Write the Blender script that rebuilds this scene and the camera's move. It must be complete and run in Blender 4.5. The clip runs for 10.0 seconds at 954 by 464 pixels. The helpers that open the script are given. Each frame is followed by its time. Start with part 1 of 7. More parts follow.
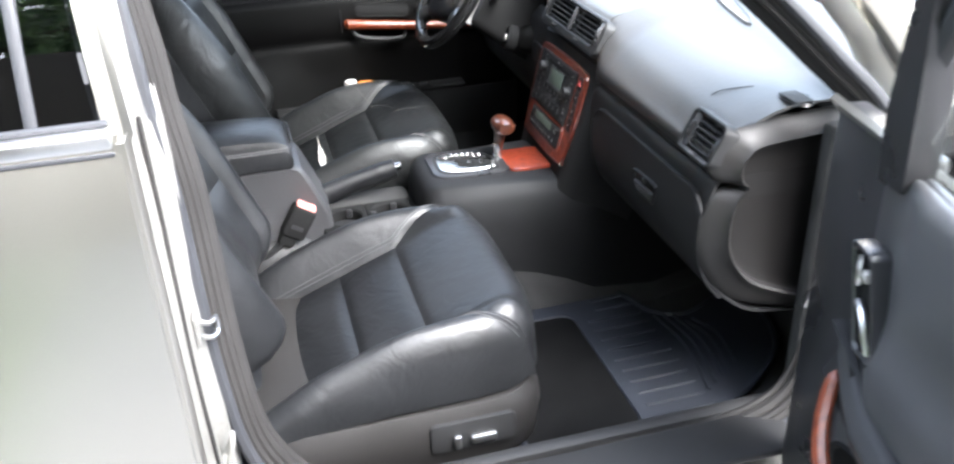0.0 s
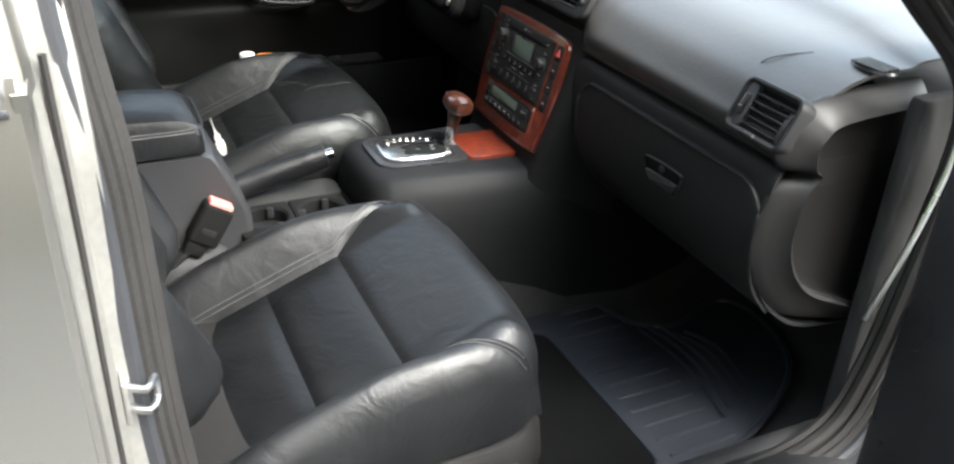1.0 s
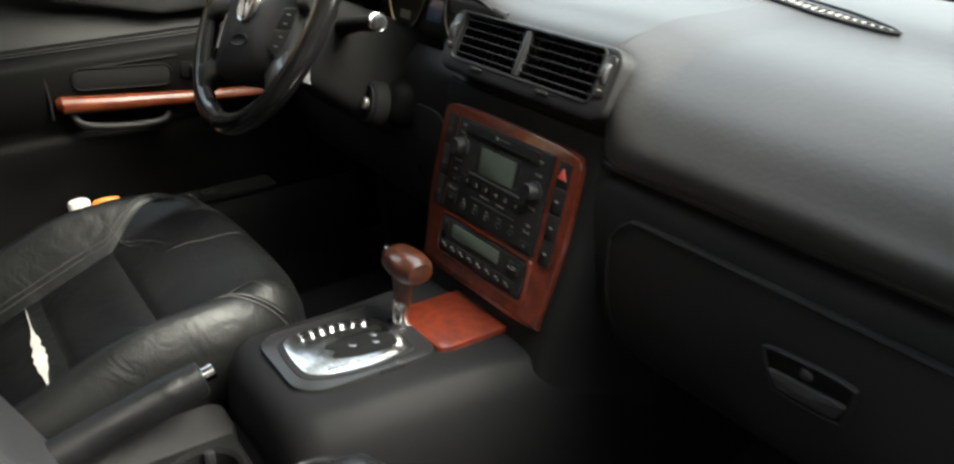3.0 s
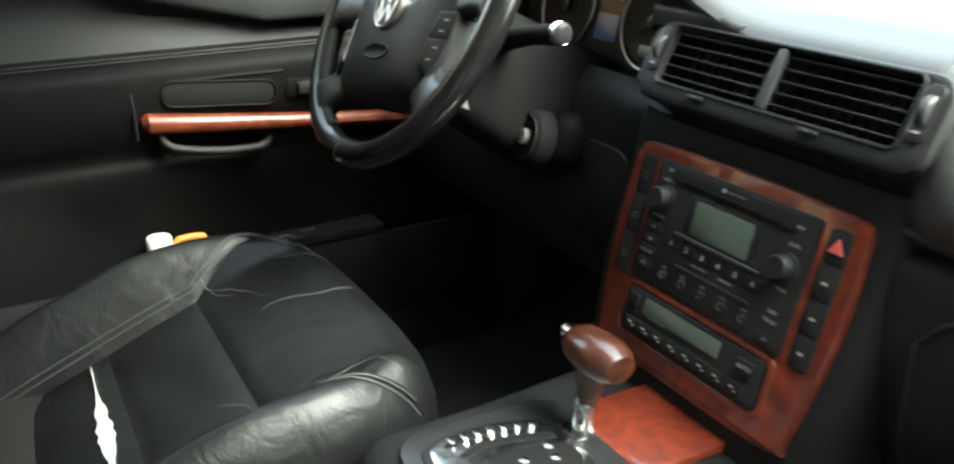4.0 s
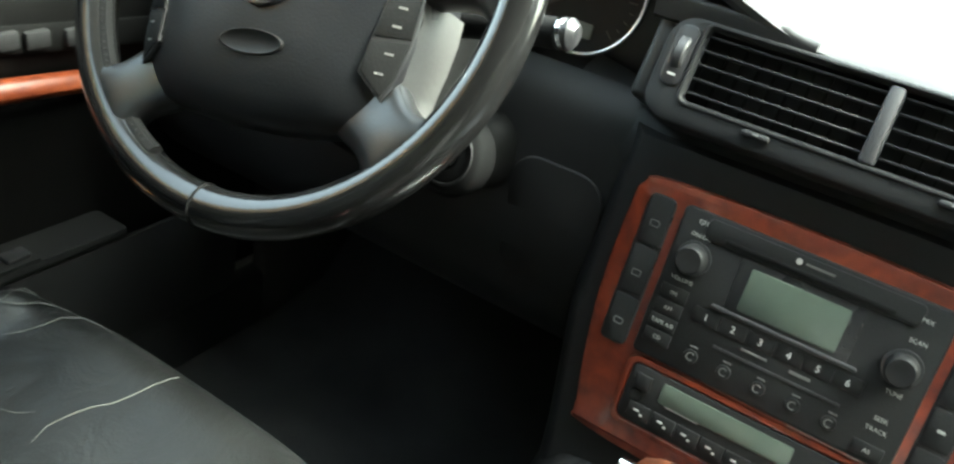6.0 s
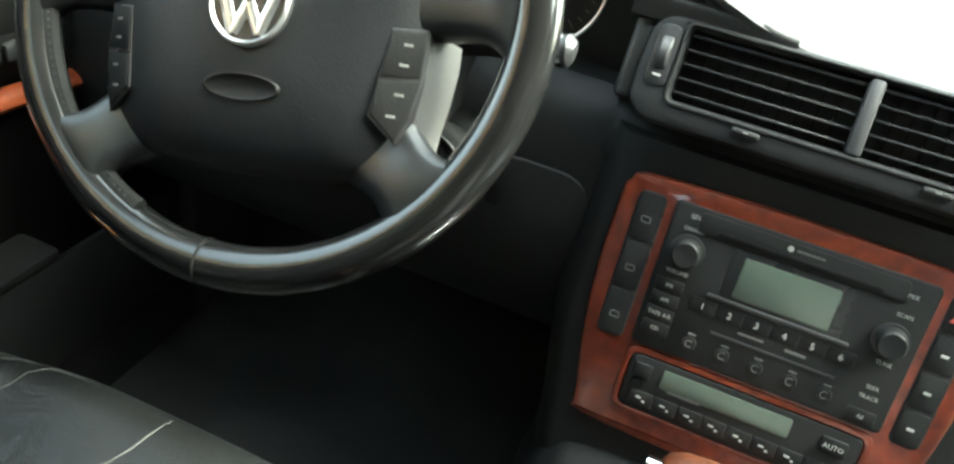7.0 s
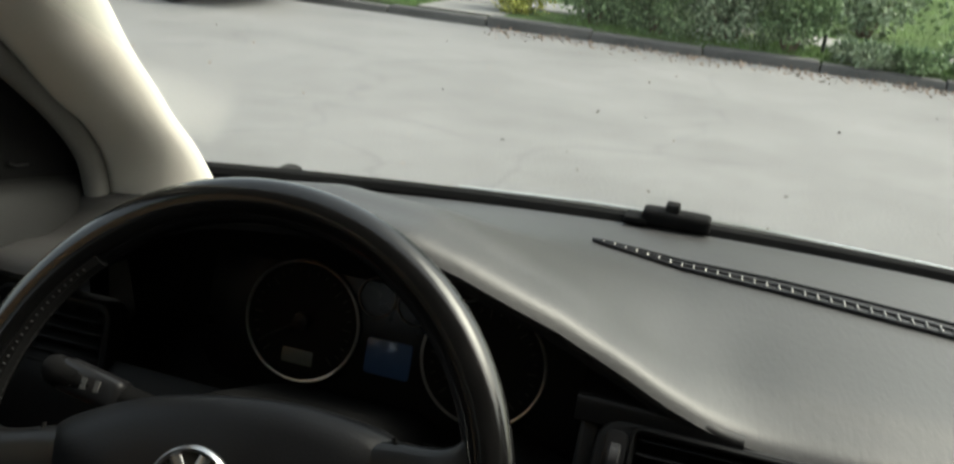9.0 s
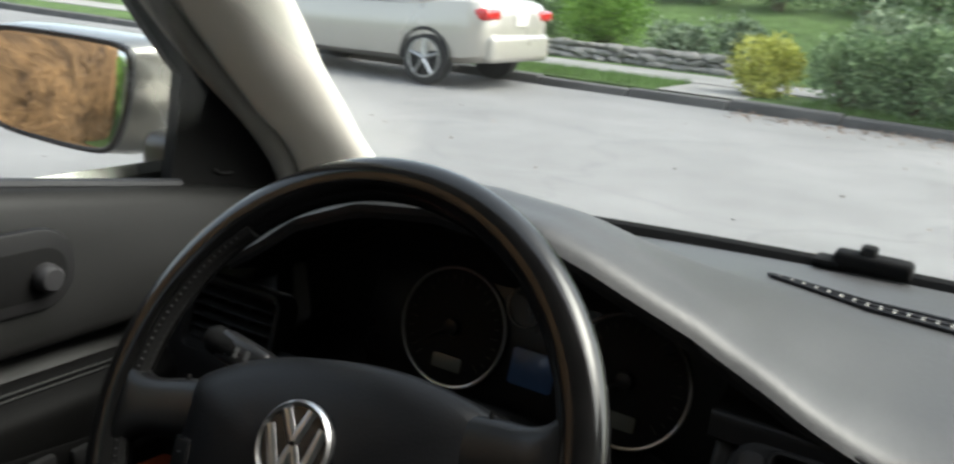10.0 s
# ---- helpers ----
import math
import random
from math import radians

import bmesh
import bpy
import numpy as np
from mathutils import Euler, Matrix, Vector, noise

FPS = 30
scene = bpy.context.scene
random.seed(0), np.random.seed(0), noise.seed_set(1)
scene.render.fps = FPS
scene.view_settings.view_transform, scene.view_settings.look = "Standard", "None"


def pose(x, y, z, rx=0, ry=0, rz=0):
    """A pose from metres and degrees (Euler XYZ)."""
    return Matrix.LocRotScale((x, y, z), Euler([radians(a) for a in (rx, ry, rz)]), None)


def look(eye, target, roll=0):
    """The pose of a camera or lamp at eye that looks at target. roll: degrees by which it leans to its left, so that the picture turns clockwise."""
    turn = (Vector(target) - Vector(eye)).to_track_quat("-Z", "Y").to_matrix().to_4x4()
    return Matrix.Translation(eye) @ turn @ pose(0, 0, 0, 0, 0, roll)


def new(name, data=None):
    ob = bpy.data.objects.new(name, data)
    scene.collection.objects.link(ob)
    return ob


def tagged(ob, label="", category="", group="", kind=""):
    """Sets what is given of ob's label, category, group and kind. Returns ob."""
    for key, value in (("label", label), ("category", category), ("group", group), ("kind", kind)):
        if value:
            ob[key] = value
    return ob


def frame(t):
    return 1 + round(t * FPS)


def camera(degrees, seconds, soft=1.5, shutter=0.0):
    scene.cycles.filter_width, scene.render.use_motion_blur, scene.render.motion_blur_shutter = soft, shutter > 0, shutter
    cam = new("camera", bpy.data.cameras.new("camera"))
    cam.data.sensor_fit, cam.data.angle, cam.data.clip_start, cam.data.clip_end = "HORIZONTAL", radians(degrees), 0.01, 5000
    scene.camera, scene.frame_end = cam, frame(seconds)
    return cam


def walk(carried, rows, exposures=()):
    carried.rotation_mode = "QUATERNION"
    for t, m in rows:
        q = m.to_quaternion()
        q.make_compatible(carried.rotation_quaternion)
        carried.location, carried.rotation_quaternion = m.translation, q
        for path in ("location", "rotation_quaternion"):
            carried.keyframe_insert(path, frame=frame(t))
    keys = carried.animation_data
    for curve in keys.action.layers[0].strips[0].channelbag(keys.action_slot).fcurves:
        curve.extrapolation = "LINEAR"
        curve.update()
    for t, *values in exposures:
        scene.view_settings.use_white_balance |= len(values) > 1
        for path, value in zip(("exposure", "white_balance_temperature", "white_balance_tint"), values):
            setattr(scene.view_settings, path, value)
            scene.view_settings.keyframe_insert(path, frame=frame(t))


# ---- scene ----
cam = camera(56.6, 10.0, soft=2.3, shutter=0.4)
METRES, EYE, TILT, LEAN, TURN = 2.25, 1.4052, -28.5, 2.0, 74.5
ROWS = [
    (0.0, 0.0, 0.0, 0.0, -0.0, 0.0, -0.0),
    (0.5, -0.0529, 0.0703, -0.0035, -1.3, -0.31, 0.72),
    (1.0, -0.0842, 0.1577, 0.0059, -9.89, -0.41, 0.73),
    (1.5, -0.0773, 0.2092, 0.0082, -11.79, -0.87, 3.55),
    (2.0, -0.0654, 0.2858, 0.0231, -14.34, 0.44, 6.94),
    (2.5, -0.0706, 0.3591, 0.0587, -16.16, 1.6, 8.91),
    (3.0, -0.0661, 0.4193, 0.0902, -15.83, 3.31, 8.08),
    (4.5, -0.1124, 0.6022, 0.1405, -12.52, 6.59, 4.24),
    (5.0, -0.1322, 0.647, 0.1781, -20.22, 3.32, 4.85),
    (5.5, -0.1487, 0.683, 0.2022, -31.95, -1.7, 6.19),
    (7.0, -0.1815, 0.7425, 0.2582, -50.57, -14.5, 12.63),
    (7.5, -0.1866, 0.7455, 0.2854, -52.02, -14.92, 12.98),
    (8.0, -0.1775, 0.7464, 0.3091, -54.51, -13.9, 15.16),
    (8.5, -0.168, 0.7419, 0.3279, -56.06, -10.18, 16.7),
    (9.0, -0.1632, 0.7416, 0.3218, -56.02, -2.35, 17.18),
    (9.5, -0.164, 0.7396, 0.2963, -51.39, 3.1, 15.83),
    (10.0, -0.146, 0.7267, 0.2865, -40.59, 7.18, 13.15),
]
walk(cam, [(t, pose(1.7416, -0.5077, EYE, TILT, LEAN, TURN) @ pose(METRES * x, METRES * y, METRES * z, 90 + pitch, roll, yaw)) for t, x, y, z, yaw, pitch, roll in ROWS], [(0.0, 4.45, 6050, 10), (0.5, 3.6, 6350, 8), (1.0, 3.8, 6400, 6), (1.5, 4.25, 6350, 6), (2.0, 4.75, 6250, 5), (2.5, 4.0, 6500, 4), (3.0, 3.3, 6850, 3), (4.5, 4.55, 6300, -7), (5.0, 4.9, 6350, -6), (5.5, 4.85, 6400, -8), (7.0, 4.95, 6500, -9), (7.5, 4.55, 6450, -6), (8.0, 2.95, 6700, 3), (8.5, 2.05, 6950, 2), (9.0, 1.7, 7000, 3), (9.5, 1.65, 6900, 3), (10.0, 1.95, 6550, 6)])

# ---- world and light ----
world = bpy.data.worlds.new("sky")
scene.world = world
world.use_nodes = True
wn = world.node_tree
sky = wn.nodes.new("ShaderNodeTexSky")
sky.sky_type, sky.sun_disc = "NISHITA", False
sky.sun_elevation, sky.sun_rotation = radians(48), radians(60)
sky.air_density, sky.dust_density, sky.ozone_density = 1.0, 4.0, 1.0
wn.nodes["Background"].inputs[1].default_value = 0.15
haze = wn.nodes.new("ShaderNodeHueSaturation")  # thin cloud greys the blue
haze.inputs["Saturation"].default_value = 0.5
wn.links.new(sky.outputs[0], haze.inputs["Color"])
wn.links.new(haze.outputs[0], wn.nodes["Background"].inputs[0])
sun = new("sun", bpy.data.lights.new("sun", "SUN"))
sun.data.energy, sun.data.angle, sun.data.color = 0.5, radians(35), (1.0, 0.98, 0.96)
sun.matrix_world = look((6, 4, 9), (0, 0, 0))


# ---- materials ----
def mat(name, base, rough=0.5, metal=0.0, vary=0.25, scale=8.0, fine=120.0, bump=0.1, depth=0.001, coat=0.0, spec=0.5, rvary=0.15, tint=None, island=0.0, stretch=(1, 1, 1)):
    """A surface with variation at two scales, in object space metres."""
    m = bpy.data.materials.new(name)
    m.use_nodes = True
    nt, b = m.node_tree, m.node_tree.nodes["Principled BSDF"]
    N, L = nt.nodes.new, nt.links.new
    co = N("ShaderNodeTexCoord")
    mp = N("ShaderNodeMapping")
    mp.inputs["Scale"].default_value = stretch
    L(co.outputs["Object"], mp.inputs[0])
    big, small = N("ShaderNodeTexNoise"), N("ShaderNodeTexNoise")
    for n, s, d in ((big, scale, 4.0), (small, fine, 3.0)):
        n.inputs["Scale"].default_value, n.inputs["Detail"].default_value = s, d
        L(mp.outputs[0], n.inputs["Vector"])
    ramp = N("ShaderNodeValToRGB")
    dark = [c * (1 - vary) for c in base]
    light = [min(1, c * (1 + vary)) for c in (tint or base)]
    ramp.color_ramp.elements[0].color, ramp.color_ramp.elements[1].color = (*dark, 1), (*light, 1)
    ramp.color_ramp.elements[0].position, ramp.color_ramp.elements[1].position = 0.3, 0.7
    mixf = N("ShaderNodeMath")
    mixf.operation = "MULTIPLY_ADD"
    mixf.inputs[1].default_value = 0.35
    L(small.outputs["Fac"], mixf.inputs[0])
    half = N("ShaderNodeMath")
    half.operation = "MULTIPLY"
    half.inputs[1].default_value = 0.65
    L(big.outputs["Fac"], half.inputs[0])
    L(half.outputs[0], mixf.inputs[2])
    last = mixf.outputs[0]
    if island:
        geo = N("ShaderNodeNewGeometry")
        add = N("ShaderNodeMath")
        add.operation = "MULTIPLY_ADD"
        add.inputs[1].default_value = island
        L(geo.outputs["Random Per Island"], add.inputs[0])
        L(last, add.inputs[2])
        sub = N("ShaderNodeMath")
        sub.operation = "SUBTRACT"
        sub.inputs[1].default_value = island / 2
        L(add.outputs[0], sub.inputs[0])
        last = sub.outputs[0]
    L(last, ramp.inputs[0])
    L(ramp.outputs[0], b.inputs["Base Color"])
    rr = N("ShaderNodeMapRange")
    rr.inputs[3].default_value, rr.inputs[4].default_value = max(0.02, rough - rvary), min(1, rough + rvary)
    L(big.outputs["Fac"], rr.inputs[0])
    L(rr.outputs[0], b.inputs["Roughness"])
    b.inputs["Metallic"].default_value = metal
    b.inputs["Specular IOR Level"].default_value = spec
    b.inputs["Coat Weight"].default_value = coat
    b.inputs["Coat Roughness"].default_value = 0.08
    if bump:
        bp = N("ShaderNodeBump")
        bp.inputs["Strength"].default_value, bp.inputs["Distance"].default_value = bump, depth
        L(small.outputs["Fac"], bp.inputs["Height"])
        L(bp.outputs[0], b.inputs["Normal"])
    return m


def leather_mat(name, base, rough, fold=0.35, spec=0.55):
    """Creased, finely pebbled hide."""
    m = mat(name, base, rough, vary=0.45, scale=11, fine=240, bump=0.0, spec=spec, rvary=0.17)
    nt, b = m.node_tree, m.node_tree.nodes["Principled BSDF"]
    co = nt.nodes.new("ShaderNodeTexCoord")
    cell, crease = nt.nodes.new("ShaderNodeTexVoronoi"), nt.nodes.new("ShaderNodeTexNoise")
    cell.inputs["Scale"].default_value = 420
    crease.inputs["Scale"].default_value, crease.inputs["Detail"].default_value, crease.inputs["Distortion"].default_value = 16, 8, 1.8
    for n in (cell, crease):
        nt.links.new(co.outputs["Object"], n.inputs["Vector"])
    b1, b2 = nt.nodes.new("ShaderNodeBump"), nt.nodes.new("ShaderNodeBump")
    b1.inputs["Strength"].default_value, b1.inputs["Distance"].default_value = 0.25, 0.0006
    b2.inputs["Strength"].default_value, b2.inputs["Distance"].default_value = fold, 0.006
    nt.links.new(cell.outputs["Distance"], b1.inputs["Height"])
    nt.links.new(crease.outputs["Fac"], b2.inputs["Height"])
    nt.links.new(b1.outputs[0], b2.inputs["Normal"])
    nt.links.new(b2.outputs[0], b.inputs["Normal"])
    return m


def wood_mat(name, dark, light, coat=1.0, gloss=0.14):
    """Lacquered burl veneer."""
    m = bpy.data.materials.new(name)
    m.use_nodes = True
    nt, b = m.node_tree, m.node_tree.nodes["Principled BSDF"]
    co, wave, noi, ramp, add = (nt.nodes.new(k) for k in ("ShaderNodeTexCoord", "ShaderNodeTexWave", "ShaderNodeTexNoise", "ShaderNodeValToRGB", "ShaderNodeMath"))
    wave.inputs["Scale"].default_value, wave.inputs["Distortion"].default_value, wave.inputs["Detail"].default_value, wave.inputs["Detail Scale"].default_value = 9, 14, 4, 2.2
    noi.inputs["Scale"].default_value, noi.inputs["Detail"].default_value = 90, 5
    for n in (wave, noi):
        nt.links.new(co.outputs["Object"], n.inputs["Vector"])
    add.operation = "MULTIPLY_ADD"
    add.inputs[1].default_value = 0.22
    nt.links.new(wave.outputs["Fac"], add.inputs[0])
    sc = nt.nodes.new("ShaderNodeMath")
    sc.operation = "MULTIPLY"
    sc.inputs[1].default_value = 0.78
    nt.links.new(noi.outputs["Fac"], sc.inputs[0])
    nt.links.new(sc.outputs[0], add.inputs[2])
    ramp.color_ramp.elements[0].color, ramp.color_ramp.elements[1].color = (*dark, 1), (*light, 1)
    ramp.color_ramp.elements[0].position, ramp.color_ramp.elements[1].position = 0.2, 0.75
    nt.links.new(add.outputs[0], ramp.inputs[0])
    nt.links.new(ramp.outputs[0], b.inputs["Base Color"])
    b.inputs["Roughness"].default_value, b.inputs["Coat Weight"].default_value, b.inputs["Coat Roughness"].default_value = 0.35, coat, gloss
    return m


def glass_mat(name, tint, ior=1.45, rough=0.0):
    m = bpy.data.materials.new(name)
    m.use_nodes = True
    nt = m.node_tree
    nt.nodes.remove(nt.nodes["Principled BSDF"])
    tr, gl, fr, mx, pw, sc = (nt.nodes.new(k) for k in ("ShaderNodeBsdfTransparent", "ShaderNodeBsdfGlossy", "ShaderNodeLayerWeight", "ShaderNodeMixShader", "ShaderNodeMath", "ShaderNodeMath"))
    tr.inputs[0].default_value = (*tint, 1)
    gl.inputs["Roughness"].default_value = rough
    fr.inputs[0].default_value = 0.5
    pw.operation, sc.operation = "POWER", "MULTIPLY_ADD"
    pw.inputs[1].default_value, sc.inputs[1].default_value, sc.inputs[2].default_value = 5.0, 0.5, ((ior - 1) / (ior + 1)) ** 2
    nt.links.new(fr.outputs["Facing"], pw.inputs[0])
    nt.links.new(pw.outputs[0], sc.inputs[0])
    nt.links.new(sc.outputs[0], mx.inputs[0])
    nt.links.new(tr.outputs[0], mx.inputs[1])
    nt.links.new(gl.outputs[0], mx.inputs[2])
    nt.links.new(mx.outputs[0], nt.nodes["Material Output"].inputs[0])
    return m


LEATHER = leather_mat("black_leather", (0.0076, 0.008, 0.0088), 0.43, 0.32, 0.42)
RIMLEATHER = mat("polished_worn_leather", (0.0065, 0.0065, 0.0065), 0.17, vary=0.4, scale=25, fine=300, bump=0.06, depth=0.0004, rvary=0.08)
BLACKCLOTH = mat("matt_black_plastic", (0.0095, 0.0095, 0.0095), 0.8, vary=0.2, fine=600, bump=0.2, spec=0.08)
LEATHER_WORN = leather_mat("worn_black_leather", (0.0066, 0.0071, 0.0071), 0.4, 0.4, 0.31)
PLASTIC = mat("black_grained_plastic", (0.0132, 0.0133, 0.0137), 0.55, spec=0.25, fine=700, bump=0.3, depth=0.0006)
PAD = mat("charcoal_soft_dash_skin", (0.032, 0.0315, 0.0307), 0.46, fine=260, bump=0.4, depth=0.0007, vary=0.16, spec=0.62, rvary=0.05, stretch=(1, 0.3, 1))
SMOOTH = mat("smooth_black_plastic", (0.0165, 0.0165, 0.0175), 0.3, fine=300, bump=0.05, vary=0.3)
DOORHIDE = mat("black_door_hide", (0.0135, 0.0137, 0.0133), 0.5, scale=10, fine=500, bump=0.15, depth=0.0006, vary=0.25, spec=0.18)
AIRBAG = mat("charcoal_airbag_skin", (0.0066, 0.0071, 0.0082), 0.44, fine=600, bump=0.3, depth=0.0006, vary=0.2, spec=0.26)
SPOKEHIDE = mat("black_spoke_leather", (0.0085, 0.0088, 0.0092), 0.34, vary=0.3, scale=20, fine=420, bump=0.14, depth=0.0005, spec=0.45, rvary=0.1)
PANELHIDE = leather_mat("dark_matt_seat_leather", (0.0068, 0.0072, 0.008), 0.46, 0.34, 0.3)
# recess colour with shade mixed in, darker than the rim's ENDCAP
RECESS_SHADE = mat("shade_dark_recess", (0.0068, 0.0064, 0.0062), 0.5, fine=260, bump=0.25, depth=0.0005, vary=0.2, spec=0.14)
ROLL = mat("black_soft_dash_face", (0.0175, 0.0172, 0.017), 0.5, fine=260, bump=0.3, depth=0.0006, vary=0.2, spec=0.3)
CONSOLE = mat("soft_black_console_plastic", (0.0095, 0.0097, 0.0103), 0.6, fine=500, bump=0.25, depth=0.0005, vary=0.2, spec=0.16)
INSET = mat("matt_black_mat_carpet", (0.007, 0.007, 0.0072), 0.95, fine=900, bump=1.0, depth=0.003, vary=0.4, spec=0.02)
PALETRIM = mat("pale_grey_spoke_side", (0.034, 0.033, 0.031), 0.6, vary=0.2, scale=30, bump=0.08, fine=300)
# darker copy of DOORHIDE: the shade low on the door, put into the colour
SHADED_TRIM = mat("shaded_black_trim", (0.0042, 0.0042, 0.0041), 0.6, scale=10, fine=500, bump=0.2, depth=0.0006, vary=0.2, spec=0.07)
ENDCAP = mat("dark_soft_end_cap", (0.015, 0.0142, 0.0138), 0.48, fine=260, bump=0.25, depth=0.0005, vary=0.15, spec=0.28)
TRIP = mat("pale_grey_lcd", (0.2, 0.22, 0.21), 0.35, vary=0.06, bump=0.0, coat=0.5)
GREYPL = mat("dark_grey_plastic", (0.03, 0.03, 0.0315), 0.5, fine=600, bump=0.25, depth=0.0006)
CARPET = mat("black_carpet", (0.042, 0.0415, 0.041), 0.95, fine=900, bump=1.0, depth=0.003, vary=0.4, spec=0.02)
RUBBER = mat("black_rubber", (0.018, 0.019, 0.022), 0.6, fine=300, bump=0.15)
MATRUB = mat("blue_black_rubber_mat", (0.015, 0.0172, 0.0225), 0.5, fine=260, bump=0.2, vary=0.35, spec=0.3)
SEAL = mat("grey_rubber_seal", (0.02, 0.019, 0.0182), 0.8, fine=260, bump=0.3, vary=0.35, spec=0.15)
FELT = mat("grey_felt_seal", (0.2, 0.195, 0.18), 0.85, fine=500, bump=0.3, vary=0.15, spec=0.2)
WOOD = wood_mat("red_burl_wood", (0.055, 0.008, 0.004), (0.17, 0.026, 0.009), 1.0, 0.08)
POLISH = mat("polished_gate_metal", (0.85, 0.85, 0.84), 0.2, metal=1.0, vary=0.08, scale=60, fine=200, bump=0.25, depth=0.002, rvary=0.1)
WOOD_O = wood_mat("orange_burl_wood", (0.055, 0.01, 0.004), (0.15, 0.032, 0.01), 0.05, 0.42)
WOOD_D = wood_mat("dark_walnut_knob", (0.01, 0.003, 0.0018), (0.052, 0.014, 0.0055), 1.0, 0.05)
CHROME = mat("chrome", (0.75, 0.75, 0.76), 0.1, metal=1.0, vary=0.08, bump=0.0, rvary=0.05)
SATIN = mat("satin_metal", (0.6, 0.6, 0.6), 0.32, metal=1.0, vary=0.1, bump=0.05)
SATINGREY = mat("dull_silver_plastic", (0.3, 0.29, 0.27), 0.38, metal=0.4, vary=0.2, bump=0.05)
PAINT = mat("silver_car_paint", (0.33, 0.32, 0.29), 0.3, metal=0.9, vary=0.06, scale=3, fine=900, bump=0.02, coat=0.8)
JAMB = mat("dusty_silver_jamb_paint", (0.22, 0.215, 0.2), 0.38, metal=0.5, vary=0.18, scale=12, fine=160, bump=0.05, coat=0.2)
BEIGE = mat("light_grey_woven_trim", (0.68, 0.655, 0.59), 0.9, fine=900, bump=0.5, depth=0.0006, vary=0.08, spec=0.2)
GLASS = glass_mat("clear_glass", (0.93, 0.95, 0.94))
SCREEN = glass_mat("dusty_windscreen_glass", (0.93, 0.95, 0.94), 1.45, 0.3)
TINT = glass_mat("tinted_glass", (0.16, 0.17, 0.18), 1.6)
MIRROR = mat("mirror_glass", (0.9, 0.9, 0.9), 0.02, metal=1.0, vary=0.0, bump=0.0, rvary=0.01)
LCD = mat("grey_green_lcd", (0.078, 0.1, 0.08), 0.35, vary=0.08, bump=0.0, coat=0.5)
LCD_BLUE = mat("blue_lcd", (0.08, 0.17, 0.42), 0.3, vary=0.1, bump=0.0, coat=0.5)
WHITE = mat("white_print", (0.62, 0.62, 0.6), 0.6, vary=0.05, bump=0.0)
TICK = mat("dim_dial_print", (0.12, 0.12, 0.115), 0.6, vary=0.1, bump=0.0)
PRINT = mat("grey_print", (0.42, 0.42, 0.4), 0.6, vary=0.1, bump=0.0)
RED = mat("red_plastic", (0.65, 0.1, 0.09), 0.45, vary=0.15, bump=0.05)
PALERED = mat("faded_red_plastic", (0.7, 0.24, 0.21), 0.45, vary=0.15, bump=0.05)
ORANGE = mat("orange_plastic", (0.75, 0.25, 0.03), 0.4, vary=0.1, bump=0.05)
WHITEPL = mat("white_plastic", (0.75, 0.73, 0.68), 0.45, vary=0.08, bump=0.05)
CRACK = mat("pale_cracked_leather", (0.075, 0.075, 0.07), 0.8, vary=0.3)
FOAM = mat("torn_pale_foam", (0.75, 0.72, 0.65), 0.95, vary=0.25, fine=500, bump=1.0, depth=0.003)


# ---- shape helpers ----
def part(name, bm, material, parent=None, label="", sharp=38, flat=False):
    """Links a bmesh as one mesh object under a thing or a part."""
    bmesh.ops.recalc_face_normals(bm, faces=bm.faces)
    me = bpy.data.meshes.new(name)
    bm.to_mesh(me)
    bm.free()
    me.materials.append(material)
    if not flat:
        me.shade_smooth()
        me.set_sharp_from_angle(angle=radians(sharp))
    ob = new(name, me)
    if parent:
        ob.parent = parent
    if label:
        ob["label"] = label
    return ob


def thing(name, m, label, category, group="", kind=""):
    ob = new(name)
    ob.empty_display_size = 0.05
    ob.matrix_basis = m
    return tagged(ob, label, category, group, kind)


def xf(bm, m):
    bmesh.ops.transform(bm, matrix=m, verts=bm.verts)
    return bm


def box(sx, sy, sz, c=(0, 0, 0), bev=0.003, seg=2, m=None, bm=None):
    b = bmesh.new()
    bmesh.ops.create_cube(b, size=1, matrix=Matrix.Diagonal((sx, sy, sz, 1)))
    if bev:
        bmesh.ops.bevel(b, geom=b.edges[:] + b.verts[:], offset=min(bev, 0.49 * min(sx, sy, sz)), segments=seg, affect="EDGES", profile=0.5)
    xf(b, Matrix.Translation(c) if m is None else m @ Matrix.Translation(c))
    return merge(bm, b)


def merge(bm, b):
    if bm is None:
        return b
    me = bpy.data.meshes.new("tmp")
    b.to_mesh(me)
    b.free()
    bm.from_mesh(me)
    bpy.data.meshes.remove(me)
    return bm


def skin(rows, closed=False, caps=False, bm=None):
    """A sheet through rows of points; closed: each row is a ring."""
    b = bmesh.new()
    vs = [[b.verts.new(p) for p in r] for r in rows]
    n = len(rows[0])
    for r0, r1 in zip(vs, vs[1:]):
        for i in range(n if closed else n - 1):
            j = (i + 1) % n
            b.faces.new((r0[i], r0[j], r1[j], r1[i]))
    if caps and closed:
        b.faces.new(vs[0])
        b.faces.new(vs[-1])
    return merge(bm, b)


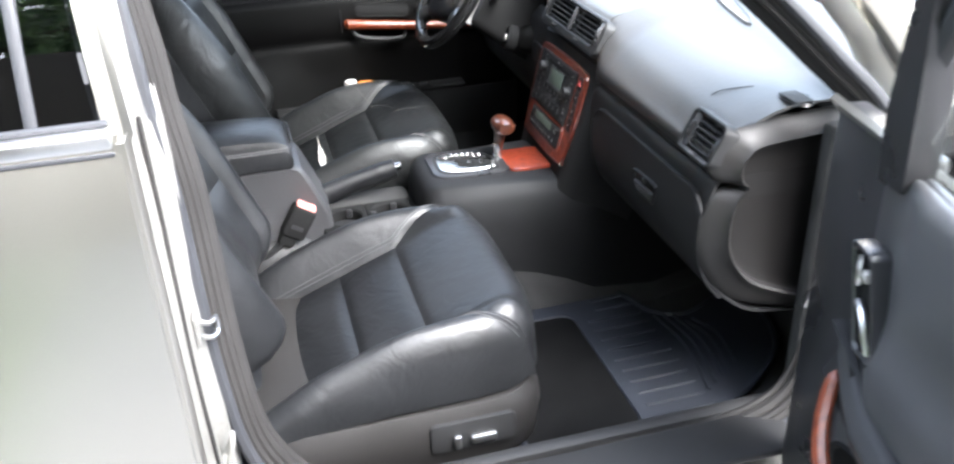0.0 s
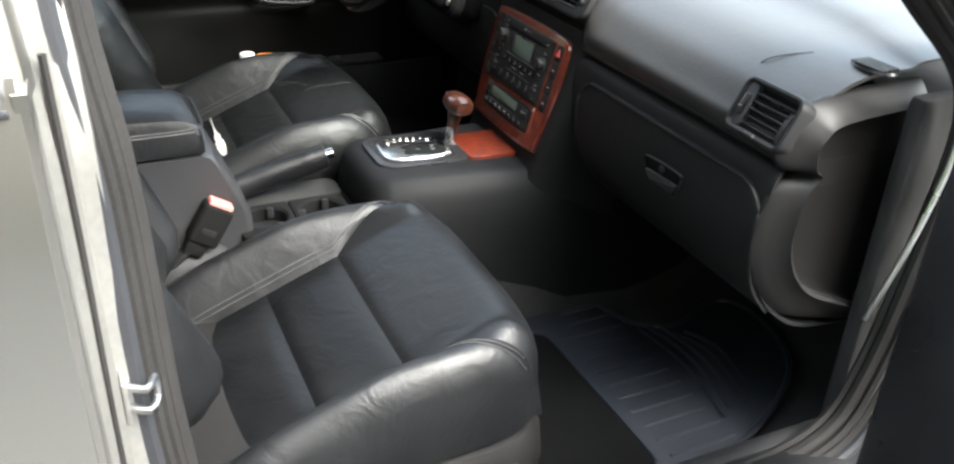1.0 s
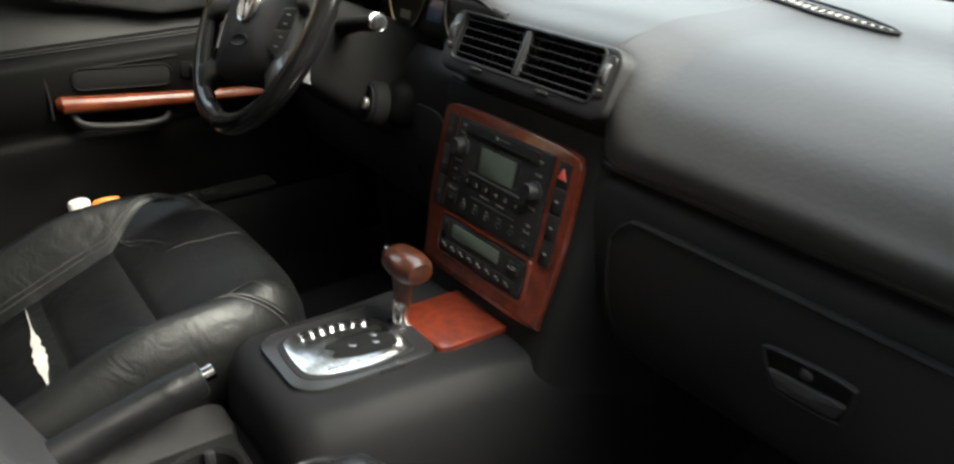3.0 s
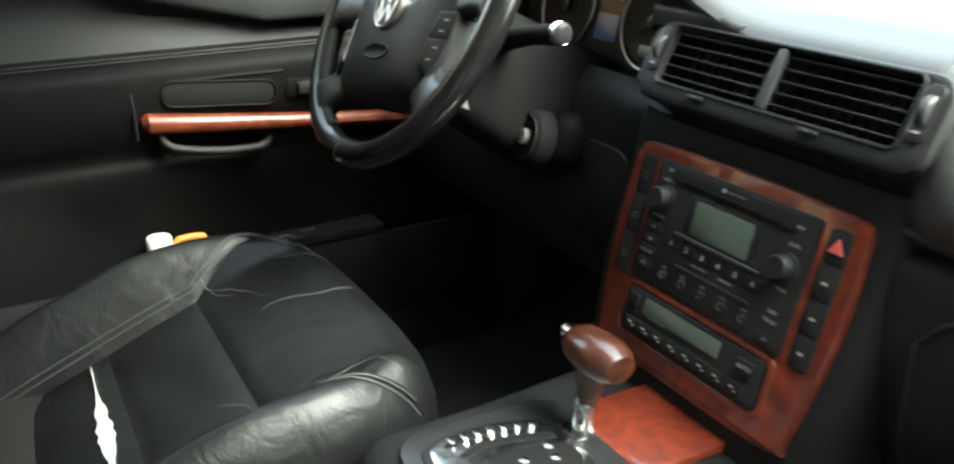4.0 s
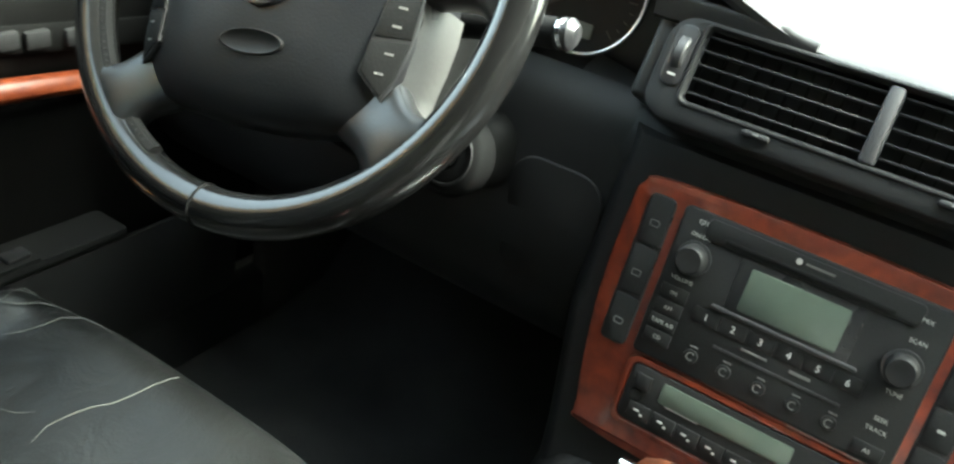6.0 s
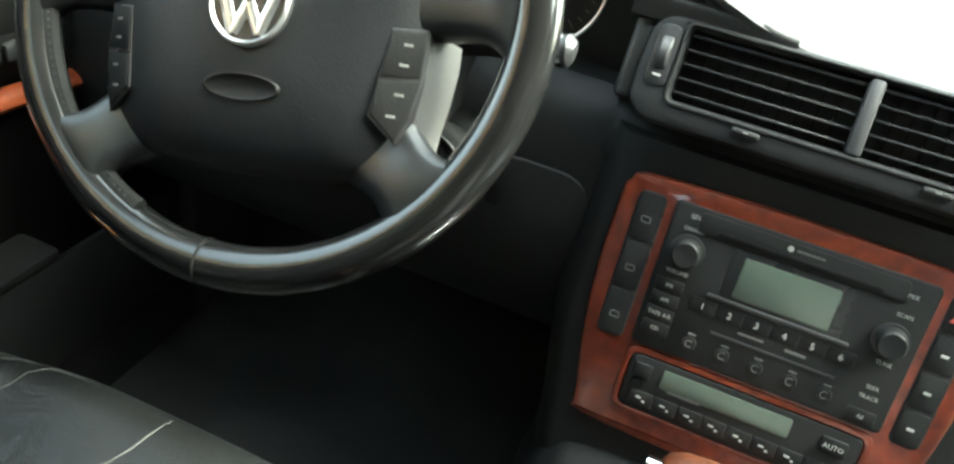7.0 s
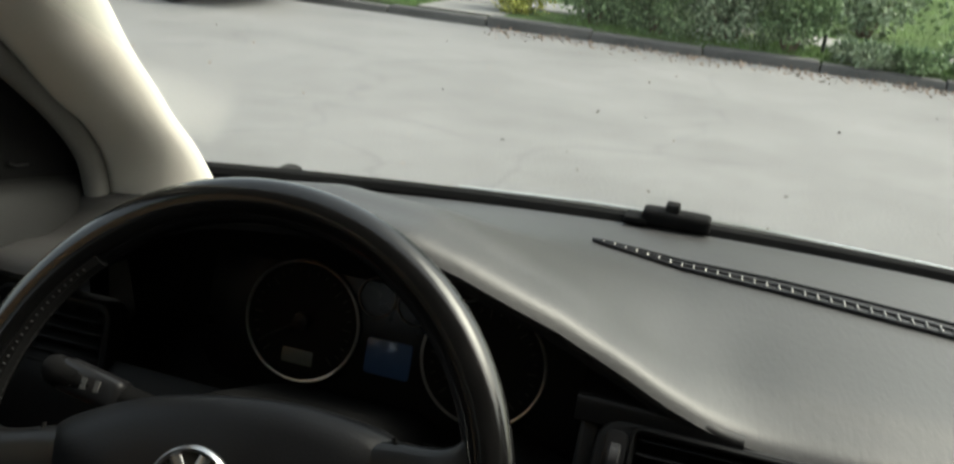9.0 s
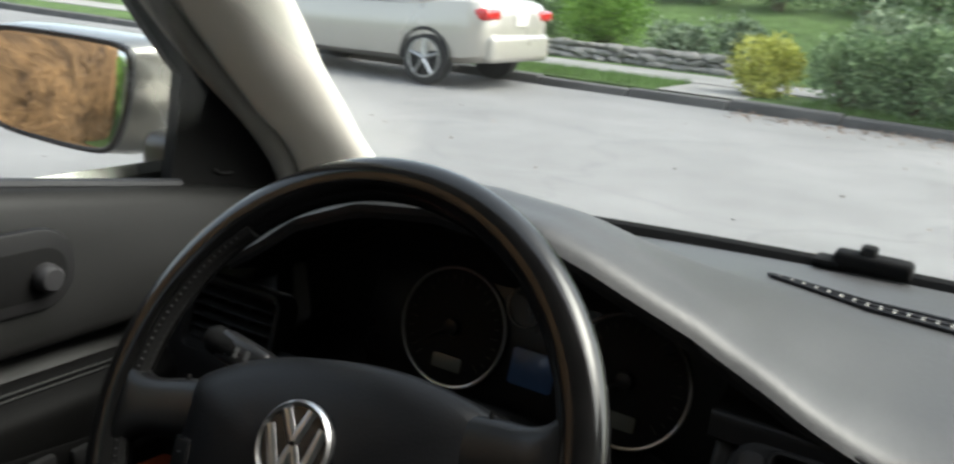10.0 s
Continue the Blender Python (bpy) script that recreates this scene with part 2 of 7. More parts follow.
def spline(pts, n=6, loop=False):
    """A smooth line through points."""
    ps = [Vector(p) for p in pts]
    k = len(ps)
    out = []
    for i in range(k if loop else k - 1):
        if loop:
            a, b, c, d = ps[i - 1], ps[i], ps[(i + 1) % k], ps[(i + 2) % k]
        else:
            a, b, c, d = ps[max(i - 1, 0)], ps[i], ps[i + 1], ps[min(i + 2, k - 1)]
        for j in range(n):
            t = j / n
            out.append(0.5 * (2 * b + (c - a) * t + (2 * a - 5 * b + 4 * c - d) * t * t + (3 * b - a - 3 * c + d) * t ** 3))
    if not loop:
        out.append(ps[-1])
    return out


def tube(path, rad, seg=12, flat=1.0, caps=True, loop=False, bm=None):
    """A round bar along a path; rad a number or one for each point."""
    ps = [Vector(p) for p in path]
    rs = rad if hasattr(rad, "__len__") else [rad] * len(ps)
    rows, up = [], None
    for i, p in enumerate(ps):
        if loop:
            d = ps[(i + 1) % len(ps)] - ps[i - 1]
        else:
            d = ps[min(i + 1, len(ps) - 1)] - ps[max(i - 1, 0)]
        d.normalize()
        if up is None:
            up = Vector((0, 0, 1)) if abs(d.z) < 0.9 else Vector((0, 1, 0))
        s = d.cross(up).normalized()
        up = s.cross(d).normalized()
        rows.append([p + rs[i] * (math.cos(a) * s + flat * math.sin(a) * up) for a in (2 * math.pi * q / seg for q in range(seg))])
    if loop:
        rows.append(rows[0])
    b = skin(rows, closed=True, caps=caps and not loop)
    if loop:
        bmesh.ops.remove_doubles(b, verts=b.verts, dist=1e-6)
    return merge(bm, b)


def lathe(profile, seg=24, m=None, bm=None):
    """Turns a line of (radius, height) round z."""
    rows = [[(max(r, 1e-4) * math.cos(2 * math.pi * q / seg), max(r, 1e-4) * math.sin(2 * math.pi * q / seg), z) for q in range(seg)] for r, z in profile]
    b = skin(rows, closed=True, caps=True)
    if m:
        xf(b, m)
    return merge(bm, b)


def rrect(w, h, r, n=5, cx=0, cy=0):
    """A rounded outline, counter-clockwise."""
    out = []
    for sx, sy, a0 in ((1, 1, 0), (-1, 1, 90), (-1, -1, 180), (1, -1, 270)):
        for i in range(n + 1):
            a = radians(a0 + 90 * i / n)
            out.append((cx + sx * (w / 2 - r) + r * math.cos(a), cy + sy * (h / 2 - r) + r * math.sin(a)))
    return out


def plate(outline, z0, z1, edge=0.0015, m=None, bm=None, hole=None):
    """A flat outline given thickness along z, with a rounded upper edge; hole: an inner outline with as many points."""
    c = Vector((sum(p[0] for p in outline) / len(outline), sum(p[1] for p in outline) / len(outline)))
    k = len(outline)

    def inset(e, o, sign=1):
        res = []
        for i in range(len(o)):
            a, b2, d = Vector(o[i - 1]), Vector(o[i]), Vector(o[(i + 1) % len(o)])
            t = (d - a).normalized()
            res.append(b2 + sign * e * Vector((-t.y, t.x)))
        return res
    rows = [[(p[0], p[1], z0) for p in outline], [(p[0], p[1], z1 - edge) for p in outline]]
    rows.append([(p[0], p[1], z1 - 0.3 * edge) for p in inset(0.3 * edge, outline)])
    rows.append([(p[0], p[1], z1) for p in inset(edge, outline)])
    b = None
    if hole:
        rows.append([(p[0], p[1], z1) for p in inset(edge, hole, -1)])
        rows.append([(p[0], p[1], z1 - edge) for p in hole])
        rows.append([(p[0], p[1], z0) for p in hole])
        rows.append(rows[0])
        b = skin(rows, closed=True)
    else:
        b = skin(rows, closed=True, caps=True)
    if m:
        xf(b, m)
    return merge(bm, b)


def quad_strip(rows, thick, bm=None, back=None):
    """A sheet with thickness: behind it along its own normals, or along the way back."""
    n, m = len(rows), len(rows[0])
    vs = [[Vector(p) for p in r] for r in rows]
    off = []
    for i in range(n):
        o = []
        for j in range(m):
            if back:
                o.append(vs[i][j] + Vector(back))
                continue
            a = vs[min(i + 1, n - 1)][j] - vs[max(i - 1, 0)][j]
            b = vs[i][min(j + 1, m - 1)] - vs[i][max(j - 1, 0)]
            o.append(vs[i][j] - a.cross(b).normalized() * thick)
        off.append(o)
    k = bmesh.new()
    f = [[k.verts.new(p) for p in r] for r in vs]
    g2 = [[k.verts.new(p) for p in r] for r in off]
    for i in range(n - 1):
        for j in range(m - 1):
            k.faces.new((f[i][j], f[i + 1][j], f[i + 1][j + 1], f[i][j + 1]))
            k.faces.new((g2[i][j], g2[i][j + 1], g2[i + 1][j + 1], g2[i + 1][j]))
    rim = [(0, j) for j in range(m)] + [(i, m - 1) for i in range(1, n)] + [(n - 1, j) for j in range(m - 2, -1, -1)] + [(i, 0) for i in range(n - 2, 0, -1)]
    for (a, b), (c, d) in zip(rim, rim[1:] + rim[:1]):
        k.faces.new((f[a][b], f[c][d], g2[c][d], g2[a][b]))
    return merge(bm, k)


def lerp(x, table):
    """Reads a table of (x, value...) by straight lines with eased corners."""
    if x <= table[0][0]:
        return table[0][1:]
    for a, b in zip(table, table[1:]):
        if x <= b[0]:
            t = (x - a[0]) / (b[0] - a[0])
            return tuple(p + (q - p) * t for p, q in zip(a[1:], b[1:]))
    return table[-1][1:]


def text(s, size, m, material, parent, name="lettering"):
    cu = bpy.data.curves.new("tmp_text", "FONT")
    cu.body, cu.size, cu.align_x, cu.align_y = s, size, "CENTER", "CENTER"
    cu.resolution_u = 2
    ob = bpy.data.objects.new("tmp_text", cu)
    me = bpy.data.meshes.new_from_object(ob)
    bpy.data.objects.remove(ob)
    bpy.data.curves.remove(cu)
    me.materials.clear()
    me.materials.append(material)
    me.transform(m)
    me.name = name
    t = new(name, me)
    t.parent = parent
    return t


def frame_of(o, x, y):
    """A pose with its own right and up."""
    x, y = Vector(x).normalized(), Vector(y).normalized()
    z = x.cross(y).normalized()
    y = z.cross(x)
    return Matrix(((x.x, y.x, z.x, o[0]), (x.y, y.y, z.y, o[1]), (x.z, y.z, z.z, o[2]), (0, 0, 0, 1)))


# ---- street and garden ----
ASPHALT = mat("grey_asphalt", (0.2, 0.197, 0.195), 0.9, scale=0.8, fine=45, bump=0.6, depth=0.006, vary=0.24)
CONCRETE = mat("pale_concrete", (0.26, 0.25, 0.235), 0.9, scale=1.5, fine=40, bump=0.4, depth=0.004, vary=0.2)
KERBST = mat("dark_granite_kerb", (0.085, 0.083, 0.08), 0.85, scale=4, fine=60, bump=0.5, depth=0.005, vary=0.35)
GRASS = mat("lawn_soil_green", (0.1, 0.155, 0.055), 0.95, scale=2, fine=70, bump=1.0, depth=0.03, vary=0.35, spec=0.1)
BLADE = mat("grass_blades", (0.13, 0.215, 0.065), 0.7, scale=2, fine=30, bump=0, vary=0.3, spec=0.2, island=0.6)
STONE = mat("grey_fieldstone", (0.24, 0.23, 0.21), 0.9, scale=6, fine=50, bump=0.7, depth=0.01, vary=0.35)
BARK = mat("brown_bark", (0.13, 0.095, 0.065), 0.95, scale=6, fine=40, bump=1.0, depth=0.03, vary=0.4, stretch=(1, 1, 0.25))
TAN = mat("weathered_tan_boulder", (0.085, 0.042, 0.016), 0.9, scale=2.2, fine=14, bump=1.0, depth=0.08, vary=0.7, tint=(0.2, 0.115, 0.05), stretch=(1, 1, 0.5))
def crack_asphalt(m):
    """Adds hairline cracks and patchy wear to the asphalt."""
    nt, b = m.node_tree, m.node_tree.nodes["Principled BSDF"]
    N, L = nt.nodes.new, nt.links.new
    src = b.inputs["Base Color"].links[0].from_socket
    co, warp, add, vor, ramp, patch, pr, mul, mul2 = (N(k) for k in ("ShaderNodeTexCoord", "ShaderNodeTexNoise", "ShaderNodeMixRGB", "ShaderNodeTexVoronoi", "ShaderNodeValToRGB", "ShaderNodeTexNoise", "ShaderNodeValToRGB", "ShaderNodeMixRGB", "ShaderNodeMixRGB"))
    warp.inputs["Scale"].default_value, warp.inputs["Detail"].default_value = 1.3, 5
    add.blend_type, add.inputs[0].default_value = "ADD", 0.9
    L(co.outputs["Object"], warp.inputs["Vector"])
    L(co.outputs["Object"], add.inputs[1])
    L(warp.outputs["Color"], add.inputs[2])
    vor.feature = "DISTANCE_TO_EDGE"
    vor.inputs["Scale"].default_value = 0.32
    L(add.outputs[0], vor.inputs["Vector"])
    ramp.color_ramp.elements[0].color, ramp.color_ramp.elements[1].color = (0.86, 0.86, 0.87, 1), (1, 1, 1, 1)
    ramp.color_ramp.elements[0].position, ramp.color_ramp.elements[1].position = 0.002, 0.009
    L(vor.outputs["Distance"], ramp.inputs[0])
    patch.inputs["Scale"].default_value, patch.inputs["Detail"].default_value = 3.5, 6
    L(co.outputs["Object"], patch.inputs["Vector"])
    pr.color_ramp.elements[0].color, pr.color_ramp.elements[1].color = (0.945, 0.94, 0.94, 1), (1.0, 1.0, 1.0, 1)
    pr.color_ramp.elements[0].position, pr.color_ramp.elements[1].position = 0.36, 0.55
    L(patch.outputs["Fac"], pr.inputs[0])
    for n, x in ((mul, ramp), (mul2, pr)):
        n.blend_type, n.inputs[0].default_value = "MULTIPLY", 1.0
        L(x.outputs[0], n.inputs[2])
    L(src, mul.inputs[1])
    L(mul.outputs[0], mul2.inputs[1])
    L(mul2.outputs[0], b.inputs["Base Color"])


crack_asphalt(ASPHALT)
LEAFLITTER = mat("fallen_leaves", (0.24, 0.175, 0.135), 0.9, vary=0.4, bump=0, island=0.8)


def leaf_mat(name, base, tint):
    return mat(name, base, 0.55, scale=3, fine=30, bump=0, vary=0.3, spec=0.25, island=0.5, tint=tint)


LEAF = leaf_mat("green_leaves", (0.115, 0.19, 0.085), (0.23, 0.32, 0.16))
LEAF_L = leaf_mat("bright_green_leaves", (0.11, 0.23, 0.035), (0.2, 0.34, 0.06))
LEAF_Y = leaf_mat("yellow_green_leaves", (0.3, 0.34, 0.05), (0.52, 0.52, 0.14))
LEAF_G = leaf_mat("grey_green_leaves", (0.15, 0.21, 0.125), (0.27, 0.33, 0.215))
PETAL = leaf_mat("pale_petals", (0.5, 0.45, 0.42), (0.6, 0.55, 0.6))

KERB = 10.25


def garden_z(y):
    return 0.12 + max(0, min(y, 24) - 14.4) * 0.15



g = part("ground", skin([[(x, y, -0.02) for x in (-3000, -60, -12, -4, 4, 12, 60, 3000)] for y in (-3000, -60, -12, -3, 3, 12, 60, 3000)]), GRASS)
tagged(g, "green lawn and soil reaching to the horizon", "ground", kind="structure")
road = part("road", quad_strip([[(x, y, 0.0) for x in (-80, -40, -10, 0, 10, 40, 80)] for y in (-1.2, 1.5, 4, 7, KERB)], 0.1, back=(0, 0, -0.1)), ASPHALT)
tagged(road, "worn light grey asphalt street and drive", "road", kind="structure")
bank = part("garden_ground", quad_strip([[(x, y, garden_z(y)) for x in (-80, -20, -10, 0, 10, 80)] for y in (KERB + 0.2, 12, 14.4, 19, 24, 60)], 0.3, back=(0, 0, -0.3)), GRASS)
tagged(bank, "green verge and front garden lawn behind the kerb", "lawn", kind="structure")
walkw = part("pavement", quad_strip([[(x, y, 0.135) for x in (-80, -20, 0, 20, 80)] for y in (11.9, 13.3)], 0.1, back=(0, 0, -0.1)), CONCRETE)
tagged(walkw, "pale concrete pavement beyond the verge", "pavement", kind="structure")
apron = part("drive_apron", quad_strip([[(x, y, 0.126) for x in (-4.15, -3.6, -3.05)] for y in (KERB + 0.2, 11.0, 11.92)], 0.1, back=(0, 0, -0.1)), CONCRETE)
tagged(apron, "grey concrete path across the verge", "path", kind="structure")
kerb = tagged(new("kerb"), "dark grey granite kerb stones along the street", "kerb", kind="structure")
kme = None
rk = random.Random(4)
for i in range(28):
    x = -22 + i * 1.3
    if kme is None:
        ob = part("kerb_stone", box(1.29, 0.22, 0.32, (0, 0, 0), 0.035), KERBST, kerb)
        kme = ob.data
    else:
        ob = new("kerb_stone", kme)
        ob.parent = kerb
    ob.matrix_basis = pose(x, KERB + 0.1 + rk.uniform(-0.03, 0.03), -0.045 + rk.uniform(-0.02, 0.02), rk.uniform(-2, 2), rk.uniform(-0.8, 0.8), rk.uniform(-1.2, 1.2))


def leaves(n, spot, size, seed, bm=None, up=0.3):
    """Many small folded leaves; spot(r) gives a place and a way outwards."""
    r = random.Random(seed)
    vs, fs = [], []
    for i in range(n):
        p, d = spot(r)
        d = (Vector(d) + Vector((r.uniform(-1, 1), r.uniform(-1, 1), r.uniform(-1, 1) + up)) * 0.8).normalized()
        s = d.cross(Vector((r.uniform(-1, 1), r.uniform(-1, 1), 0.3))).normalized()
        k = size * r.uniform(0.6, 1.3)
        b = len(vs)
        p = Vector(p)
        n2 = d.cross(s)
        vs += [p, p + d * k * 0.5 + s * k * 0.28 + n2 * k * 0.08, p + d * k, p + d * k * 0.5 - s * k * 0.28 + n2 * k * 0.08]
        fs += [(b, b + 1, b + 2), (b, b + 2, b + 3)]
    me = bpy.data.meshes.new("leaves")
    me.from_pydata([tuple(v) for v in vs], [], fs)
    return me


def shrub(name, at, rx, ry, h, n, size, material, seed, label, lumps=7, group=""):
    """Stems and a crown of leaf clumps with an uneven outline."""
    r = random.Random(seed)
    t = thing(name, pose(*at), label, "shrub", group)
    stems = None
    cl = []
    for i in range(lumps):
        a = r.uniform(0, 6.28)
        q = math.sqrt(r.random()) * 0.62
        c = Vector((rx * q * math.cos(a), ry * q * math.sin(a), h * r.uniform(0.35, 0.72)))
        cl.append((c, r.uniform(0.3, 0.48)))
        stems = tube([(c.x * 0.15, c.y * 0.15, -0.03), (c.x * 0.5, c.y * 0.5, c.z * 0.5), c], [0.02, 0.014, 0.006], 6, bm=stems)
    part("stems", stems, BARK, t)

    def spot(q):
        c, k = q.choice(cl)
        d = Vector((q.gauss(0, 1), q.gauss(0, 1), q.gauss(0, 1))).normalized()
        m = q.uniform(0.6, 1.05) if q.random() < 0.8 else q.uniform(1.05, 1.35)
        p = c + Vector((d.x * rx * k * m, d.y * ry * k * m, d.z * h * k * m * 0.9))
        p.z = max(p.z, 0.02)
        return p, d
    me = leaves(n, spot, size, seed + 1)
    me.materials.append(material)
    crown = new("crown", me)
    crown.parent = t
    return t


shrub("round_bush", (-7.15, 15.3, 0.25), 0.95, 0.9, 1.15, 17000, 0.05, LEAF_L, 3, "clipped round bright green bush in the garden", 34)
shrub("yellow_bush", (-3.02, 11.35, 0.12), 0.5, 0.45, 0.68, 5200, 0.058, LEAF_Y, 5, "yellow-green leafy shrub beside the pavement", 9)
for i, (x, y, rx, h, n, mt, lab) in enumerate((
        (-1.95, 10.9, 0.55, 0.8, 6500, LEAF, "dense green garden shrub by the kerb"),
        (-1.15, 10.8, 0.62, 0.92, 7500, LEAF, "dense green garden shrub by the kerb"),
        (-0.3, 10.85, 0.65, 0.92, 7500, LEAF_G, "grey-green leafy perennial clump by the kerb"),
        (0.4, 10.75, 0.5, 0.8, 6000, LEAF, "dense green garden shrub by the kerb"),
        (-1.5, 12.0, 0.75, 1.15, 6000, LEAF_G, "grey-green tall perennial clump"),
        (-0.3, 12.2, 0.8, 1.1, 6000, LEAF, "tall green perennial clump"),
        (2.5, 10.9, 0.5, 0.5, 3600, LEAF, "low green shrub by the kerb"),
        (3.4, 11.1, 0.6, 0.45, 3600, LEAF, "low green shrub by the kerb"),
        (1.2, 10.5, 0.4, 0.26, 2200, LEAF_G, "low pale green perennial spilling over the kerb"),
        (1.75, 10.5, 0.38, 0.24, 2000, LEAF, "low green perennial spilling over the kerb"),
        (-5.4, 14.9, 0.7, 0.6, 1500, LEAF_G, "grey-green perennials behind the stone edging"),
        (-4.6, 15.1, 0.6, 0.75, 1500, LEAF_G, "grey-green perennials behind the stone edging"),
        (-8.9, 16.0, 0.9, 1.0, 2000, LEAF, "green garden shrub behind the stone edging"),
        (-10.4, 17.0, 1.2, 1.3, 2200, LEAF, "green garden shrub behind the stone edging"),
        (1.6, 14.4, 0.9, 0.8, 1800, LEAF_G, "grey-green perennials in the garden"),
        (3.4, 14.0, 1.1, 0.9, 1800, LEAF, "green garden shrub in the garden"),
        (-0.55, 11.25, 0.45, 1.05, 260, PETAL, "pale flowering perennial by the kerb"),
        (0.35, 11.5, 0.4, 1.0, 220, PETAL, "pale flowering perennial by the kerb"),
        (-0.6, 14.6, 0.35, 0.75, 400, PETAL, "pale flowering perennial in the garden"),
        (0.4, 14.9, 0.3, 0.7, 300, PETAL, "pale flowering perennial in the garden"))):
    shrub("garden_shrub", (x, y, garden_z(y)), rx, rx * 0.8, h, n, 0.062 if y < 12.5 and mt is not PETAL else 0.1, mt, 20 + i, lab, 9, "garden shrubs")
for i in range(9):
    shrub("hedge_shrub", (-9 + 1.7 * i, 21.5 + 0.4 * (i % 2), garden_z(21.5) - 0.05), 1.15, 0.9, 1.5, 1700, 0.13, LEAF, 80 + i, "dark green hedge shrub before the house", 9, "hedge")

# unseen plain wall, added to cut the sky light entering the open doorway
BLOCKER = mat("brown_blocker_boards", (0.075, 0.06, 0.045), 0.85, vary=0.3, scale=1.2, fine=40, bump=0.4, depth=0.004, stretch=(1, 1, 4))
tagged(part("wall_light_block", box(0.3, 11.0, 3.1, (3.7, -3.6, 1.5), 0.02), BLOCKER), "unseen brown wall added to block sky light beside the drive", "wall", kind="structure")

# house behind the garden
SIDING = mat("grey_painted_siding", (0.3, 0.31, 0.31), 0.7, vary=0.1, scale=2, fine=60, bump=0.1)
TRIMW = mat("white_painted_wood", (0.7, 0.7, 0.67), 0.55, vary=0.08, bump=0.05)
ROOFM = mat("dark_roof_shingle", (0.07, 0.07, 0.075), 0.9, vary=0.3, fine=40, bump=0.5, depth=0.01)
house = thing("house", pose(1.5, 26.5, 1.35), "grey clapboard house with white porch posts", "house")
part("foundation", box(13, 7, 0.8, (0, 3.5, 0.2), 0.03), STONE, house, "grey stone foundation")
for i in range(18):
    part("clapboard", box(12.9, 0.03, 0.19, (0, 0.03, 0.7 + 0.18 * i), 0.006, m=Matrix.Identity(4)), SIDING, house)
part("wall", box(12.8, 6.9, 3.4, (0, 3.5, 2.3), 0.02), SIDING, house)
part("roof", skin([[(x, -1.8, 3.7), (x, 3.5, 6.2), (x, 8.0, 3.7), (x, 8.0, 3.55), (x, 3.5, 6.0), (x, -1.8, 3.55)] for x in (-7, 7)], closed=True, caps=True), ROOFM, house)
part("porch_floor", box(13, 1.7, 0.15, (0, -0.85, 0.55), 0.02), TRIMW, house)
for x in (-6, -3, 0, 3, 6):
    part("post", box(0.16, 0.16, 3.0, (x, -1.5, 2.1), 0.02), TRIMW, house)
for x in (-4.5, -1.5, 1.5, 4.5):
    w = part("window", box(1.1, 0.06, 1.5, (x, 0.0, 2.2), 0.01), TRIMW, house, "white framed window")
    part("pane", box(0.9, 0.05, 1.3, (x, -0.02, 2.2), 0.004), SMOOTH, w)

# grass blades on the verge and lawn
rg = random.Random(77)
vs, fs = [], []
for i in range(26000):
    if i % 3:
        x, y = rg.uniform(-9, 4), rg.uniform(KERB + 0.22, 11.85)
    else:
        x, y = rg.uniform(-9, 6), rg.uniform(14.4, 20)
    if -4.15 < x < -2.4 and y < 12:
        continue
    z = garden_z(y)
    a, h = rg.uniform(0, 6.28), rg.uniform(0.04, 0.1)
    b = len(vs)
    w = 0.006
    vs += [(x - w * math.cos(a), y - w * math.sin(a), z - 0.01), (x + w * math.cos(a), y + w * math.sin(a), z - 0.01), (x + rg.uniform(-0.04, 0.04), y + rg.uniform(-0.04, 0.04), z + h)]
    fs.append((b, b + 1, b + 2))
gm = bpy.data.meshes.new("lawn_grass")
gm.from_pydata(vs, [], fs)
gm.materials.append(BLADE)
tagged(new("lawn_grass", gm), "short green grass on the verge and lawn", "grass", kind="stuff")

# low stone edging
edging = thing("stone_edging", pose(0, 0, 0.12), "low dry-laid grey fieldstone garden edging", "stone wall")
rs = random.Random(8)
stone_me = []
for k in range(5):
    b = bmesh.new()
    bmesh.ops.create_icosphere(b, subdivisions=2, radius=0.5)
    o = Vector((k * 3.1, 0, 0))
    for v in b.verts:
        v.co *= 1 + 0.35 * noise.noise(v.co * 2.2 + o)
        v.co.z = max(-0.36, min(0.36, v.co.z))
    ob = part("stone", b, STONE, edging, sharp=30)
    stone_me.append(ob.data)
    ob.matrix_basis = Matrix.Translation((-9 + k * 0.36, 14.0, 0.06)) @ Matrix.Diagonal((0.5, 0.35, 0.16, 1))
for i in range(54):
    row, c = i % 3, i // 3
    ob = new("stone", stone_me[(i * 7 + row) % 5])
    ob.parent = edging
    ob.matrix_basis = Matrix.LocRotScale((-9.0 + c * 0.27 + 0.11 * row + rs.uniform(-0.04, 0.04), 14.0 + 0.04 * row + rs.uniform(-0.05, 0.05), 0.04 + 0.1 * row), Euler((rs.uniform(-0.1, 0.1), rs.uniform(-0.12, 0.12), rs.choice((0, math.pi)) + rs.uniform(-0.3, 0.3))), (rs.uniform(0.32, 0.5), rs.uniform(0.28, 0.4), rs.uniform(0.13, 0.2)))
gp = thing("garden_post", pose(0.79, 11.0, 0.1), "thin dark metal garden post by the kerb", "post")
part("shaft", tube([(0, 0, 0), (0, 0, 1.7)], 0.022, 8), SMOOTH, gp)
